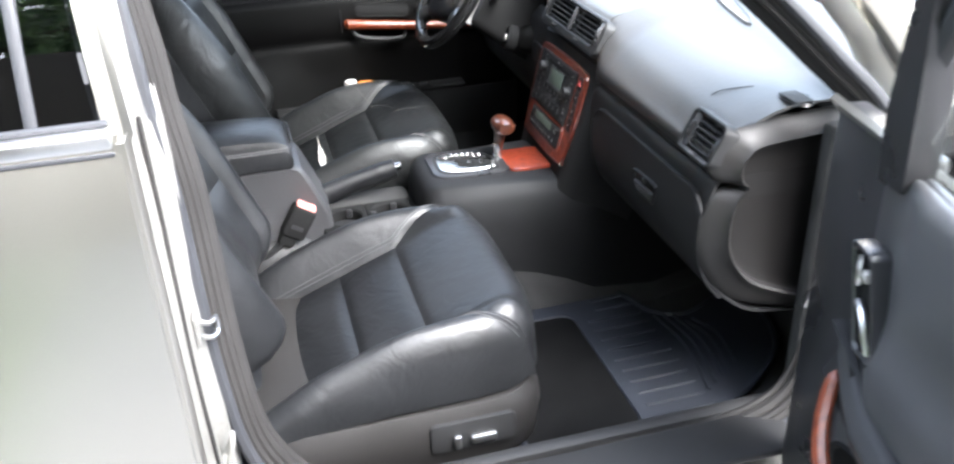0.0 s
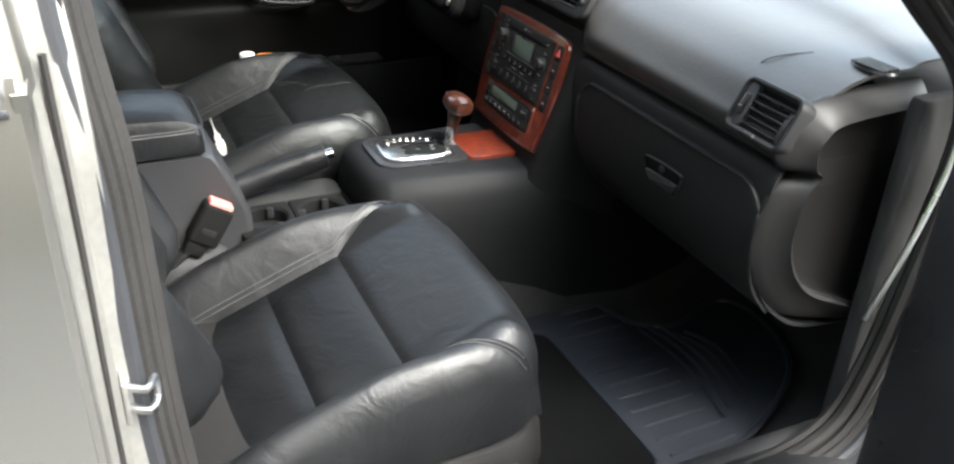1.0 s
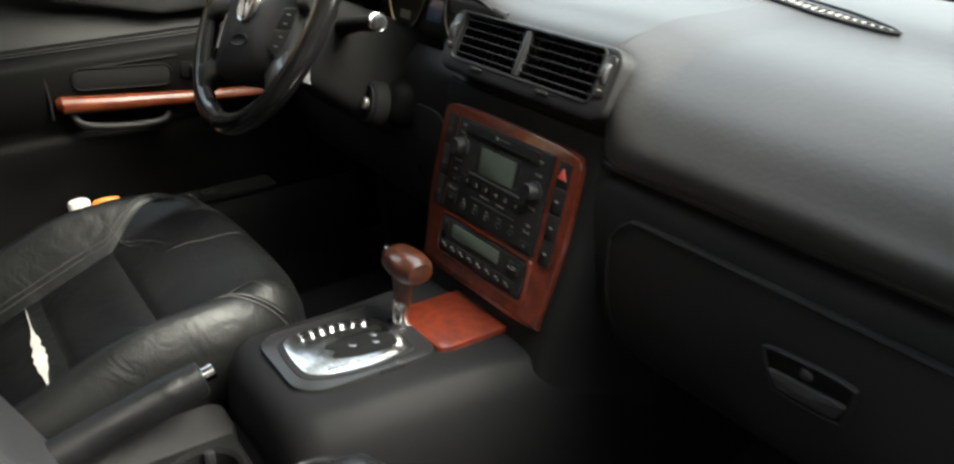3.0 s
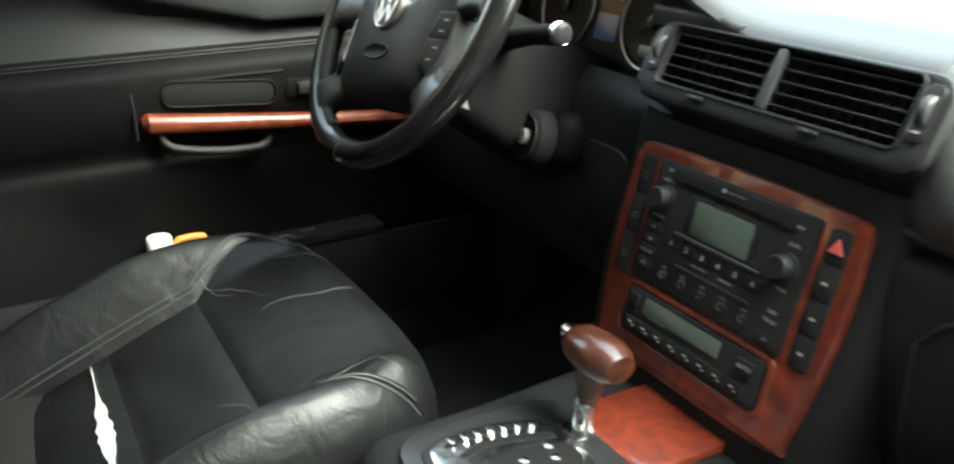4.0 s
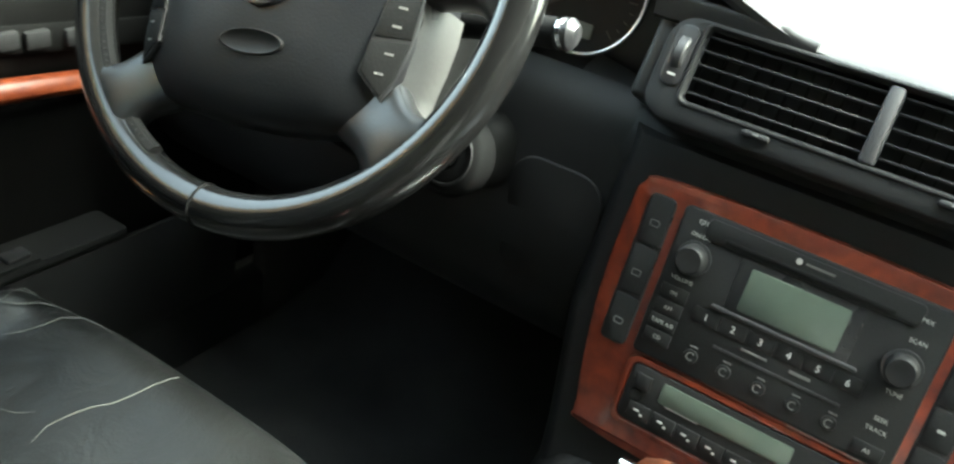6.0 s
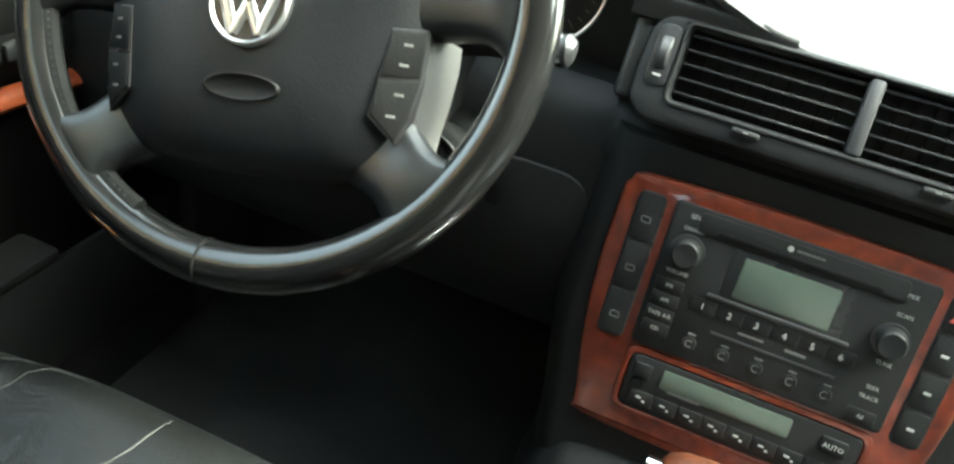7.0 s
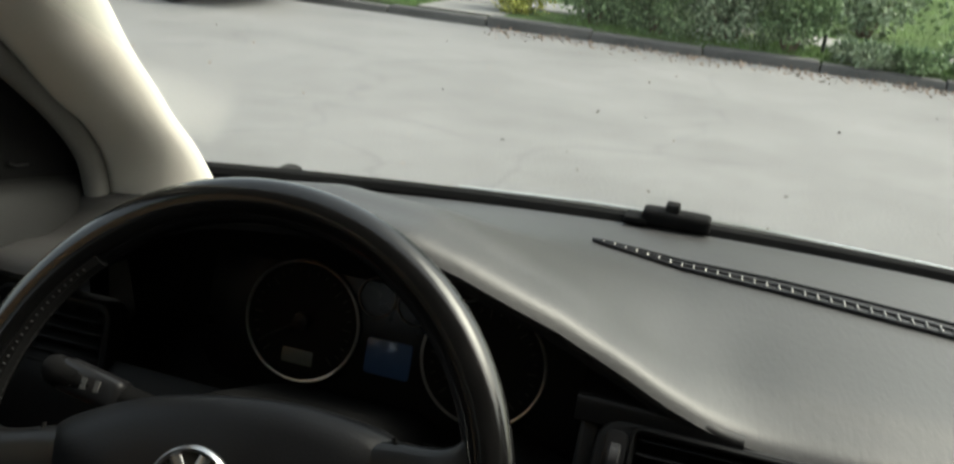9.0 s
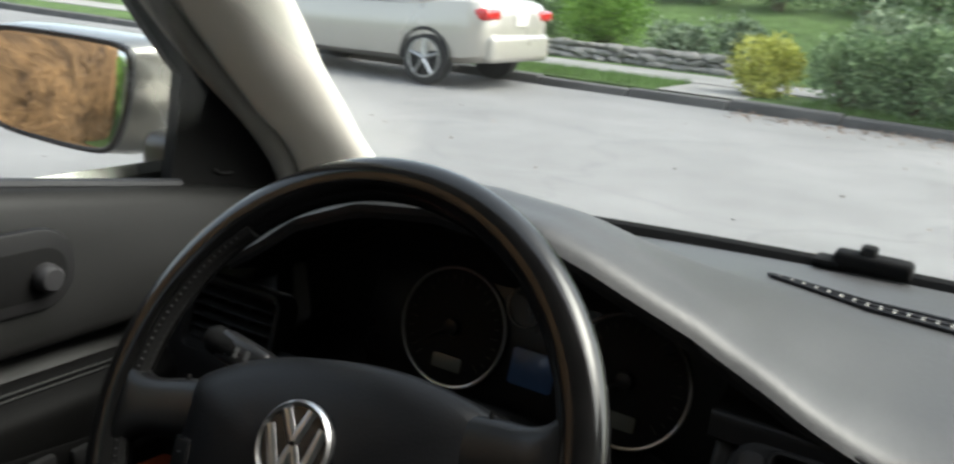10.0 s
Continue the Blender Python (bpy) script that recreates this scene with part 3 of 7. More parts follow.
part("cap", lathe([(0, 0), (0.03, 0), (0.03, 0.03), (0, 0.05)], 10, m=Matrix.Translation((0, 0, 1.7))), SMOOTH, gp)

# fallen leaves along the gutter
lv = leaves(1300, lambda q: ((q.uniform(-3.0, 4), KERB - abs(q.gauss(0, 0.35)) - 0.02, 0.006), (q.uniform(-1, 1), q.uniform(-1, 1), 0)), 0.045, 6, up=0)
lv.materials.append(LEAFLITTER)
dbr = leaves(160, lambda q: ((q.uniform(-9, 4), q.uniform(2.5, KERB - 0.4), 0.005), (q.uniform(-1, 1), q.uniform(-1, 1), 0)), 0.03, 16, up=0)
dbr.materials.append(LEAFLITTER)
tagged(new("road_debris", dbr), "scattered dry leaf scraps on the asphalt", "leaves", kind="stuff")
tagged(new("leaf_litter", lv), "brown fallen leaves along the gutter", "leaves", kind="stuff")


def tree(at, h, rad, crown, n, seed, label, name="street_tree", leaf=None, trunk_mat=None):
    r = random.Random(seed)
    t = thing(name, pose(*at), label, "tree")
    part("trunk", tube(spline([(0, 0, -0.1), (0.04 * h * r.uniform(-1, 1), 0.02 * h, h * 0.3), (0.05 * h * r.uniform(-1, 1), 0, h * 0.65), (0, 0, h * 0.9)], 4), [rad * (1.35 if i == 0 else 1) * (1 - 0.07 * i) for i in range(13)], 12), trunk_mat or BARK, t)
    ends = []
    limbs = None
    for i in range(9):
        a = i * 2.4 + r.uniform(-0.4, 0.4)
        z = h * r.uniform(0.4, 0.85)
        q = crown * r.uniform(0.55, 0.95)
        e = Vector((q * math.cos(a), q * math.sin(a), min(h, z + q * 0.6)))
        ends.append(e)
        limbs = tube([(0, 0, z), (e.x * 0.5, e.y * 0.5, (z + e.z) / 2 + 0.1), e], [rad * 0.4, rad * 0.25, rad * 0.08], 7, bm=limbs)
    part("limbs", limbs, trunk_mat or BARK, t)

    def spot(q):
        c = q.choice(ends)
        d = Vector((q.gauss(0, 1), q.gauss(0, 1), q.gauss(0, 0.8))).normalized()
        return c + d * crown * 0.42 * q.uniform(0.5, 1.05), d
    me = leaves(n, spot, 0.22, seed)
    me.materials.append(leaf or LEAF)
    cr = new("crown", me)
    cr.parent = t
    return t


tree((0.54, 17.2, garden_z(17.2)), 9, 0.22, 3.0, 5000, 31, "garden tree with a dark straight trunk")
tree((-4.5, -6.5, -0.02), 7, 0.2, 2.6, 9000, 33, "leafy tree behind the parked car")
tree((7.5, -3.5, -0.02), 8, 0.22, 3.2, 16000, 35, "leafy tree beside the drive")
tree((5.8, -6.8, -0.02), 8, 0.22, 3.2, 16000, 37, "leafy tree beside the drive")


# ---- car shell ----
def side(sx):
    """Mirrors across the car."""
    return Matrix.Diagonal((sx, 1, 1, 1))


fl = quad_strip([[(x, y, z + a) for x, z in ((-0.74, 0.33), (-0.6, 0.29), (-0.2, 0.29), (-0.14, 0.42), (0.14, 0.42), (0.2, 0.29), (0.6, 0.29), (0.74, 0.33))] for y, a in ((-1.92, 0), (-0.8, 0), (-0.2, 0), (0.3, 0.005), (0.42, 0.03), (0.52, 0.1), (0.62, 0.19), (0.76, 0.36))], 0.03, back=(0, 0, -0.04))
tagged(part("floor", fl, CARPET), "black carpeted car floor with a centre tunnel", "car floor", kind="structure")
fw = box(1.6, 0.03, 0.54, (0, 0.74, 0.56), 0.004)
tagged(part("wall_bulkhead", fw, PLASTIC), "black insulated bulkhead under the dashboard", "bulkhead", kind="structure")
tagged(part("wall_cowl", box(1.5, 0.34, 0.014, (0, 0.585, 0.848), 0.003), BLACKCLOTH), "black cowl plate closing the dashboard to the bulkhead", "cowl", kind="structure")
rb = box(1.4, 0.04, 0.75, (0, -1.9, 0.65), 0.01)
tagged(part("wall_rear", rb, CARPET), "dark rear bulkhead of the cabin", "bulkhead", kind="structure")

# roof with its lining
def roof_z(x, y):
    return 1.43 - 0.05 * (x / 0.6) ** 2 - 0.10 * max(0, (y + 0.35) / 0.45) ** 2 - 0.08 * max(0, (-1.1 - y) / 0.8) ** 2
rows_o = [[(x * (0.62 - 0.03 * abs(y + 0.7)), y, roof_z(x * 0.62, y) + 0.03) for x in (-1, -0.7, -0.3, 0, 0.3, 0.7, 1)] for y in (-1.75, -1.4, -1.0, -0.6, -0.3, -0.1, 0.0)]
tagged(part("roof", quad_strip(rows_o, 0.012), PAINT), "silver painted car roof", "car roof", kind="structure")
rows_i = [[(x, y, z - 0.03) for x, y, z in r] for r in rows_o]
tagged(part("ceiling", quad_strip(rows_i, 0.01), BEIGE), "light grey woven roof lining", "headliner", kind="structure")


def pillar(name, path, w, d, material, label, category, n=8):
    """A bar of rounded section along a path: w across, d deep."""
    ps = spline(path, n)
    rows = []
    for i, p in enumerate(ps):
        t = (ps[min(i + 1, len(ps) - 1)] - ps[max(i - 1, 0)]).normalized()
        s = t.cross(Vector((1, 0, 0))).normalized()
        o = Vector((1, 0, 0))
        k = i / (len(ps) - 1)
        ww = w[0] + (w[1] - w[0]) * k
        rows.append([p + s * a * ww / 2 + o * b * d / 2 for a, b in ((-1, -0.6), (-0.8, -0.95), (0, -1.1), (0.8, -0.95), (1, -0.6), (1, 0.6), (0.8, 0.95), (0, 1.05), (-0.8, 0.95), (-1, 0.6))])
    return tagged(part(name, skin(rows, closed=True, caps=True), material), label, category, kind="structure")


for sx, nm in ((-1, "left"), (1, "right")):
    pillar("wall_front_pillar", [(sx * 0.765, 0.43, 0.95), (sx * 0.71, 0.28, 1.14), (sx * 0.655, 0.05, 1.31), (sx * 0.6, -0.12, 1.41)], (0.06, 0.05), 0.05, PAINT, "silver outer windscreen pillar", "pillar")
    lv = (((-0.70, 0.358, 0.93), (-0.615, 0.435, 0.935)), ((-0.70, 0.352, 0.985), (-0.615, 0.397, 0.992)), ((-0.70, 0.327, 1.028), (-0.615, 0.36, 1.035)), ((-0.697, 0.292, 1.058), (-0.615, 0.336, 1.068)), ((-0.694, 0.244, 1.11), (-0.614, 0.304, 1.108)), ((-0.686, 0.188, 1.168), (-0.608, 0.258, 1.172)), ((-0.655, 0.06, 1.29), (-0.575, 0.12, 1.30)), ((-0.615, -0.08, 1.385), (-0.54, -0.03, 1.395)))
    rows = []
    for (bx, by, bz), (fx, fy, fz) in lv:
        B2, F2 = Vector((bx, by, bz)), Vector((fx, fy, fz))
        n2 = Vector((0.62, -0.7, -0.25))
        row = [B2 + Vector((-0.02, 0.015, 0.0))]
        for k in range(9):
            row.append(B2.lerp(F2, k / 8) + n2 * 0.02 * math.sin(math.pi * k / 8) ** 0.8)
        row += [F2 + Vector((-0.006, 0.012, 0.004)), F2 + Vector((-0.04, 0.03, 0.01))]
        rows.append([(-sx * (p.x - 0.008 - 0.016 * max(0, min(1, (p.z - 0.97) / 0.2))), p.y, p.z) for p in row])
    fine_rows = [list(r) for r in zip(*(spline(c2, 4) for c2 in zip(*rows)))]
    tagged(part("trim_front_pillar", quad_strip(fine_rows, 0, back=(sx * 0.004, 0.004, 0))  , BEIGE, sharp=60), "light grey woven windscreen pillar trim", "pillar trim", kind="structure")
    if sx < 0:
        tagged(part("trim_door_seal", tube(spline([(-0.711, 0.347, 0.94), (-0.713, 0.34, 0.99), (-0.718, 0.303, 1.045), (-0.722, 0.236, 1.11), (-0.72, 0.178, 1.168), (-0.688, 0.05, 1.288), (-0.645, -0.1, 1.38)], 5), 0.013, 10), FELT), "grey felt-covered door seal", "door seal", kind="structure")

# middle pillar on the passenger side
bp_rows = []
for z, k in ((0.34, 0), (0.45, 0), (0.6, 1), (0.75, 1), (0.9, 0), (1.0, 0), (1.06, 0), (1.12, 0), (1.18, 0), (1.25, 0), (1.32, 0), (1.4, 0)):
    w = max(0.0, z - 1.04)
    lx, ly_ = 0.2 * w + 0.75 * w * w, 0.05 * w
    bp_rows.append([(x - lx, y - ly_, z) for x, y in ((0.828, -0.645), (0.80, -0.63), (0.80, -0.622), (0.785, -0.626 - 0.008 * k), (0.768, -0.622 - 0.008 * k), (0.762, -0.608), (0.742, -0.606), (0.72, -0.606), (0.70, -0.612), (0.69, -0.66), (0.7, -0.75), (0.828, -0.75))])
bp = skin(bp_rows, closed=True, caps=True)
bpil = tagged(part("wall_middle_pillar", bp, JAMB), "dusty silver painted door jamb pillar", "pillar", kind="structure")
# sills
for sx in (1, -1):
    sl = skin([[(sx * x, y, z) for x, z in ((0.84, 0.2), (0.845, 0.3), (0.82, 0.345), (0.76, 0.35), (0.735, 0.385), (0.70, 0.385), (0.69, 0.34), (0.69, 0.26), (0.76, 0.2))] for y in (-1.6, -0.6, 0.0, 0.44, 0.55)], closed=True, caps=True)
    tagged(part("wall_sill", sl, JAMB), "silver painted door sill", "door sill", kind="structure")
# rubber seal loop of the passenger doorway
loop = spline([(0.605, -0.27, 1.39), (0.655, -0.42, 1.36), (0.68, -0.6, 1.28), (0.72, -0.605, 1.1), (0.725, -0.592, 0.95), (0.725, -0.585, 0.7), (0.722, -0.56, 0.54), (0.715, -0.47, 0.42), (0.71, -0.3, 0.385), (0.715, 0.0, 0.38), (0.72, 0.16, 0.38), (0.725, 0.27, 0.42), (0.728, 0.315, 0.52), (0.735, 0.335, 0.7), (0.74, 0.345, 0.86), (0.735, 0.32, 0.94), (0.72, 0.24, 1.02), (0.70, 0.12, 1.13), (0.645, -0.1, 1.32)], 6, loop=True)
seal_b = tube(loop, 0.0105, 8, loop=True)
for dx, dk in ((-0.014, -0.006), (0.015, 0.004), (0.022, 0.012)):
    tube([p + Vector((dx, 0, 0)) + (p - Vector((p.x, -0.13, 0.8))).normalized() * dk for p in loop], 0.0065, 6, loop=True, bm=seal_b)
tagged(part("trim_doorway_seal", seal_b, SEAL), "grey rubber weather seal round the open doorway", "door seal", kind="structure")
loop2 = [p + Vector((0.03, 0.0, 0)) + (p - Vector((p.x, -0.13, 0.8))).normalized() * 0.022 for p in loop]
tagged(part("trim_outer_seal", tube(loop2, 0.009, 8, loop=True), RUBBER), "black outer rubber door seal", "door seal", kind="structure")

for sx in (1, -1):
    tagged(part("trim_sill", box(0.03, 2.2, 0.14, (sx * 0.69, -0.5, 0.33), 0.01), PLASTIC), "black plastic sill trim", "sill trim", kind="structure")
    tagged(part("trim_kick_panel", box(0.03, 0.42, 0.6, (sx * 0.685, 0.52, 0.6), 0.01), CARPET), "black carpeted footwell side panel", "kick panel", kind="structure")
# bright tube added as the highlight running down the seal
seal_glint = tube(spline([(0.742, 0.325, 0.90), (0.738, 0.328, 0.82), (0.722, 0.322, 0.70), (0.70, 0.312, 0.585)], 5), 0.0045, 8)
tagged(part("trim_seal_glint", seal_glint, SATIN), "bright strip standing for the highlight on the door seal", "door seal", kind="structure")
tagged(part("trim_sill_tread", box(0.1, 0.98, 0.014, (0.765, -0.06, 0.392), 0.005), PLASTIC), "black plastic sill tread", "sill trim", kind="structure")
# windscreen and bonnet
def screen(x, k):
    e = 1 - (x / 0.72) ** 2
    return (x * (1 - 0.17 * k), 0.505 + 0.135 * e - 0.56 * k, 0.942 + 0.44 * k)
ws = quad_strip([[screen(x, k) for x in (-0.72, -0.6, -0.4, -0.2, 0, 0.2, 0.4, 0.6, 0.72)] for k in (-0.04, 0.25, 0.5, 0.75, 1)], 0.005)
wso = tagged(part("window_windscreen", ws, SCREEN), "clear curved windscreen", "windscreen", kind="structure")
wso.visible_shadow = False
edge = tube([Vector(screen(x, -0.012)) for x in [-0.72 + 0.06 * i for i in range(25)]], 0.012, 8, flat=0.9)
tagged(part("trim_screen_base", edge, BLACKCLOTH), "black rubber and frit band along the windscreen base", "windscreen trim", kind="structure")
hd = quad_strip([[(x * (1 - 0.04 * k), 0.68 + 0.16 * (1 - x * x * 1.6) + 0.98 * k - 0.12 * x * x * k, 0.80 - 0.03 * (x / 0.7) ** 2 - 0.14 * k - 0.13 * k * k) for x in (-0.74, -0.6, -0.3, 0, 0.3, 0.6, 0.74)] for k in (0, 0.2, 0.4, 0.6, 0.8, 1)], 0.01)
tagged(part("bonnet", hd, PAINT), "silver painted car bonnet", "car bonnet", kind="structure")
for sx in (1, -1):
    fe = quad_strip([[(sx * x, y, z) for x, z in ((0.76 - 0.06 * k, 0.82 - 0.25 * k), (0.83 - 0.06 * k, 0.77 - 0.22 * k), (0.86 - 0.07 * k, 0.65 - 0.1 * k), (0.86 - 0.08 * k, 0.35))] for y, k in ((0.5, -0.2), (0.8, 0.1), (1.2, 0.5), (1.7, 1.0))], 0.01)
    tagged(part("wing", fe, PAINT), "silver painted front wing", "car wing", kind="structure")
fr = quad_strip([[(x, 1.72 + 0.12 * (1 - x * x * 1.6), z) for x in (-0.74, -0.4, 0, 0.4, 0.74)] for z in (0.2, 0.4, 0.6)], 0.02)
tagged(part("front_bumper", fr, PAINT), "silver painted front bumper", "bumper", kind="structure")

# parts of the jamb
part("seam_sealer", tube(spline([(0.799, -0.628, 0.36), (0.799, -0.626, 0.55), (0.801, -0.63, 0.75), (0.799, -0.628, 0.95), (0.8, -0.628, 1.08)], 4), 0.003, 6), SEAL, bpil)
striker = thing("door_striker", pose(0.775, -0.618, 0.793) @ Matrix.Diagonal((0.8, 0.75, 0.8, 1)), "steel door striker loop on the jamb", "door striker")
part("loop", tube(spline([(0.0, 0.0, 0.013), (0.012, 0.02, 0.013), (-0.005, 0.03, 0.013), (-0.01, 0.03, -0.013), (0.012, 0.02, -0.013), (0.0, 0.0, -0.013)], 3), 0.004, 8), SATIN, striker)
part("base_plate", box(0.03, 0.006, 0.05, (0, -0.002, 0), 0.002), JAMB, striker)
bolt = thing("jamb_bolt", pose(0.79, -0.632, 0.921, 90, 0, 0), "bright bolt in a socket on the door jamb", "bolt")
part("washer", lathe([(0, 0), (0.016, 0), (0.016, 0.003), (0.009, 0.005), (0.008, 0.01), (0, 0.01)], 18), SATIN, bolt)
hinge = thing("door_check_bracket", pose(0.79, -0.618, 0.565), "silver painted hinge bracket low on the jamb", "hinge")
part("bracket", box(0.03, 0.012, 0.06, (0, 0, 0), 0.004), JAMB, hinge)
part("loop", tube(spline([(-0.01, 0, 0.02), (-0.01, 0.012, 0.055), (0.0, 0.014, 0.068), (0.01, 0.012, 0.055), (0.01, 0, 0.02)], 4), 0.004, 8), JAMB, hinge)

# rear door on the passenger side
rd = thing("rear_door", pose(0, 0, 0), "closed silver rear car door with tinted glass", "car door")
dsk = quad_strip([[(x, y - (0.0 if y < -0.7 else 0.0), z) for x, z in ((0.855, 1.085), (0.868, 1.04), (0.872, 0.97), (0.875, 0.85), (0.87, 0.7), (0.858, 0.5), (0.84, 0.36))] for y in (-1.62, -1.2, -0.9, -0.75, -0.66, -0.642)], 0.012)
part("skin", dsk, PAINT, rd, "silver metallic door skin")
part("front_edge", skin([[(0.874 - 0.03 * abs(z - 0.9) ** 1.5, -0.645, z), (0.874 - 0.03 * abs(z - 0.9) ** 1.5, -0.637, z), (0.83, -0.636, z), (0.82, -0.66, z)] for z in (0.36, 0.5, 0.7, 0.9, 1.08)], closed=True, caps=True), PAINT, rd)
fr_rows = []
for z, x in ((1.07, 0.845), (1.15, 0.815), (1.25, 0.765), (1.36, 0.69)):
    k = (z - 1.07) / 0.29
    fr_rows.append([(x + 0.012, -0.637 - 0.025 * k, z), (x + 0.012, -0.655 - 0.022 * k, z), (x - 0.02, -0.655 - 0.022 * k, z), (x - 0.02, -0.633 - 0.025 * k, z)])
part("window_frame", skin(fr_rows, closed=True, caps=True), PAINT, rd, "silver window frame")
fr2 = [[(x - 0.002 if i > 1 else x - 0.004, y - 0.019, z) for i, (x, y, z) in enumerate(r)] for r in fr_rows]
part("window_seal", skin([[(p[0] - 0.002, p[1] + dy, p[2]) for p, dy in zip(r, (0, 0.012, 0.012, 0))] for r in fr2], closed=True, caps=True), RUBBER, rd)
part("belt_moulding", box(0.02, 0.965, 0.02, (0.862, -1.13, 1.083), 0.005, 3), SATIN, rd, "bright belt moulding strip")
part("belt_groove", box(0.02, 0.965, 0.005, (0.864, -1.13, 1.07), 0.001), RUBBER, rd)
part("belt_seal", box(0.008, 0.95, 0.007, (0.853, -1.125, 1.096), 0.003), RUBBER, rd)
gl = part("glass", quad_strip([[(x, y, z) for x, z in ((0.845, 1.09), (0.812, 1.17), (0.76, 1.27), (0.69, 1.37))] for y in (-1.6, -1.1, -0.66)], 0.004), TINT, rd, "dark tinted window glass")
part("divider", box(0.012, 0.013, 0.3, (0, 0, 0.15), 0.003, m=frame_of((0.843, -0.722, 1.088), (1, 0, 0.42), (0, 1, 0))), RUBBER, rd)
for sx in (1, -1):
    q = quad_strip([[(sx * x, y, z) for x, z in ((0.84, 1.08), (0.87, 0.95), (0.87, 0.7), (0.85, 0.36))] for y in (-1.63, -2.0, -2.6, -2.9)], 0.012)
    tagged(part("rear_wing", q, PAINT), "silver rear wing of the car", "car wing", kind="structure")
    q = quad_strip([[(sx * (0.84 - 0.22 * k), y - 0.1 * k, 1.08 + 0.33 * k) for y in (-1.65, -1.95, -2.2)] for k in (0, 0.5, 1)], 0.012)
    tagged(part("wall_rear_pillar", q, PAINT), "silver rear roof pillar", "pillar", kind="structure")
bt = quad_strip([[(x, y, z) for x in (-0.84, -0.4, 0, 0.4, 0.84)] for y, z in ((-1.75, 1.42), (-2.3, 1.1), (-2.85, 1.06), (-2.92, 0.9), (-2.92, 0.35))], 0.012)
tagged(part("boot", bt, PAINT), "silver painted boot and rear panel", "car boot", kind="structure")
# far side behind the driver
ls = quad_strip([[(-x, y, z) for x, z in ((0.70, 1.36), (0.82, 1.16), (0.86, 1.08), (0.875, 0.85), (0.86, 0.5), (0.84, 0.36))] for y in (-1.62, -1.2, -0.9, -0.62)], 0.03)
tagged(part("wall_left_rear", ls, PAINT), "silver left rear door of the car", "car door", kind="structure")


# ---- dashboard ----
dash = thing("dashboard", pose(0, 0, 0), "charcoal soft-skinned car dashboard under the windscreen", "dashboard")
# lip: x, y, z ; crest height behind it
LIP = [(-0.72, 0.20, 0.93), (-0.64, 0.175, 0.945), (-0.57, 0.16, 0.985), (-0.52, 0.15, 1.018), (-0.45, 0.145, 1.046), (-0.38, 0.145, 1.055), (-0.30, 0.152, 1.0475), (-0.26, 0.16, 1.0325), (-0.225, 0.168, 1.016), (-0.19, 0.177, 1.0), (-0.165, 0.18, 0.987), (-0.137, 0.18, 0.975), (-0.112, 0.18, 0.9627), (-0.087, 0.1805, 0.9535), (-0.067, 0.182, 0.947), (-0.045, 0.1845, 0.9437), (-0.02, 0.1865, 0.9425), (0.04, 0.188, 0.942), (0.13, 0.193, 0.94), (0.2, 0.205, 0.92), (0.4, 0.205, 0.915), (0.6, 0.205, 0.91), (0.665, 0.21, 0.905)]


def top_profile(x):
    ly, lz = lerp(x, LIP)
    e = 1 - (x / 0.72) ** 2
    yb, zb = 0.50 + 0.12 * e, 0.933 + 0.012 * e - max(0, x - 0.5) * 0.1
    drv = max(0.0, min(1.0, (-0.12 - x) / 0.12))
    cow = max(0.0, min(1.0, (-0.01 - x) / 0.13))
    cow = cow * cow * (3 - 2 * cow)
    mid = max(0.0, min(1.0, (0.2 - abs(x)) / 0.08)) * (1 - cow)
    pts = [(yb, zb - 0.004), (yb - 0.06, zb + 0.004), (yb - 0.16, zb + 0.006 + 0.012 * drv), (0.5 * (yb - 0.16) + 0.5 * (ly + 0.1), (0.55 - 0.06 * drv) * (zb + 0.008 + 0.006 * drv) + (0.45 + 0.06 * drv) * (lz + 0.002 - 0.005 * drv)), (ly + 0.085, lz + 0.014 - 0.018 * cow - 0.006 * mid), (ly + 0.042, lz + 0.006 - 0.006 * cow - 0.004 * mid), (ly + 0.012, lz - 0.003 + 0.003 * cow - 0.001 * mid), (ly, lz - 0.016 + 0.007 * cow + 0.004 * mid)]
    return pts


xs = [-0.72 + 1.385 * i / 120 for i in range(121)]
part("top_pad", quad_strip([[(x, p.x, p.y) for p in spline([Vector((a, b, 0)) for a, b in top_profile(x)], 4)] for x in [q for q in xs if q < 0.132] + [0.132]], 0, back=(0, 0.002, -0.006)), PAD, dash, "charcoal grained top pad")
roll = []
for x in [0.132 + 0.51 * i / 40 for i in range(41)]:
    ly, lz = lerp(x, LIP)
    k = max(0, (0.185 - x) / 0.05) ** 2 * 0.03
    face = [(ly + 0.008, lz - 0.008), (ly - 0.02 + 0.6 * k, lz - 0.026), (ly - 0.043 + k, lz - 0.053), (0.150 + k, 0.845), (0.154 + 0.8 * k, 0.826), (0.166, 0.817), (0.19, 0.812)]
    roll.append([(x, p.x, p.y) for p in spline([Vector((a, b, 0)) for a, b in top_profile(x)[:6] + face], 4)])
part("passenger_pad", quad_strip(roll, 0, back=(0, 0.006, -0.004)), PAD, dash, "charcoal grained pad rolling down before the passenger")
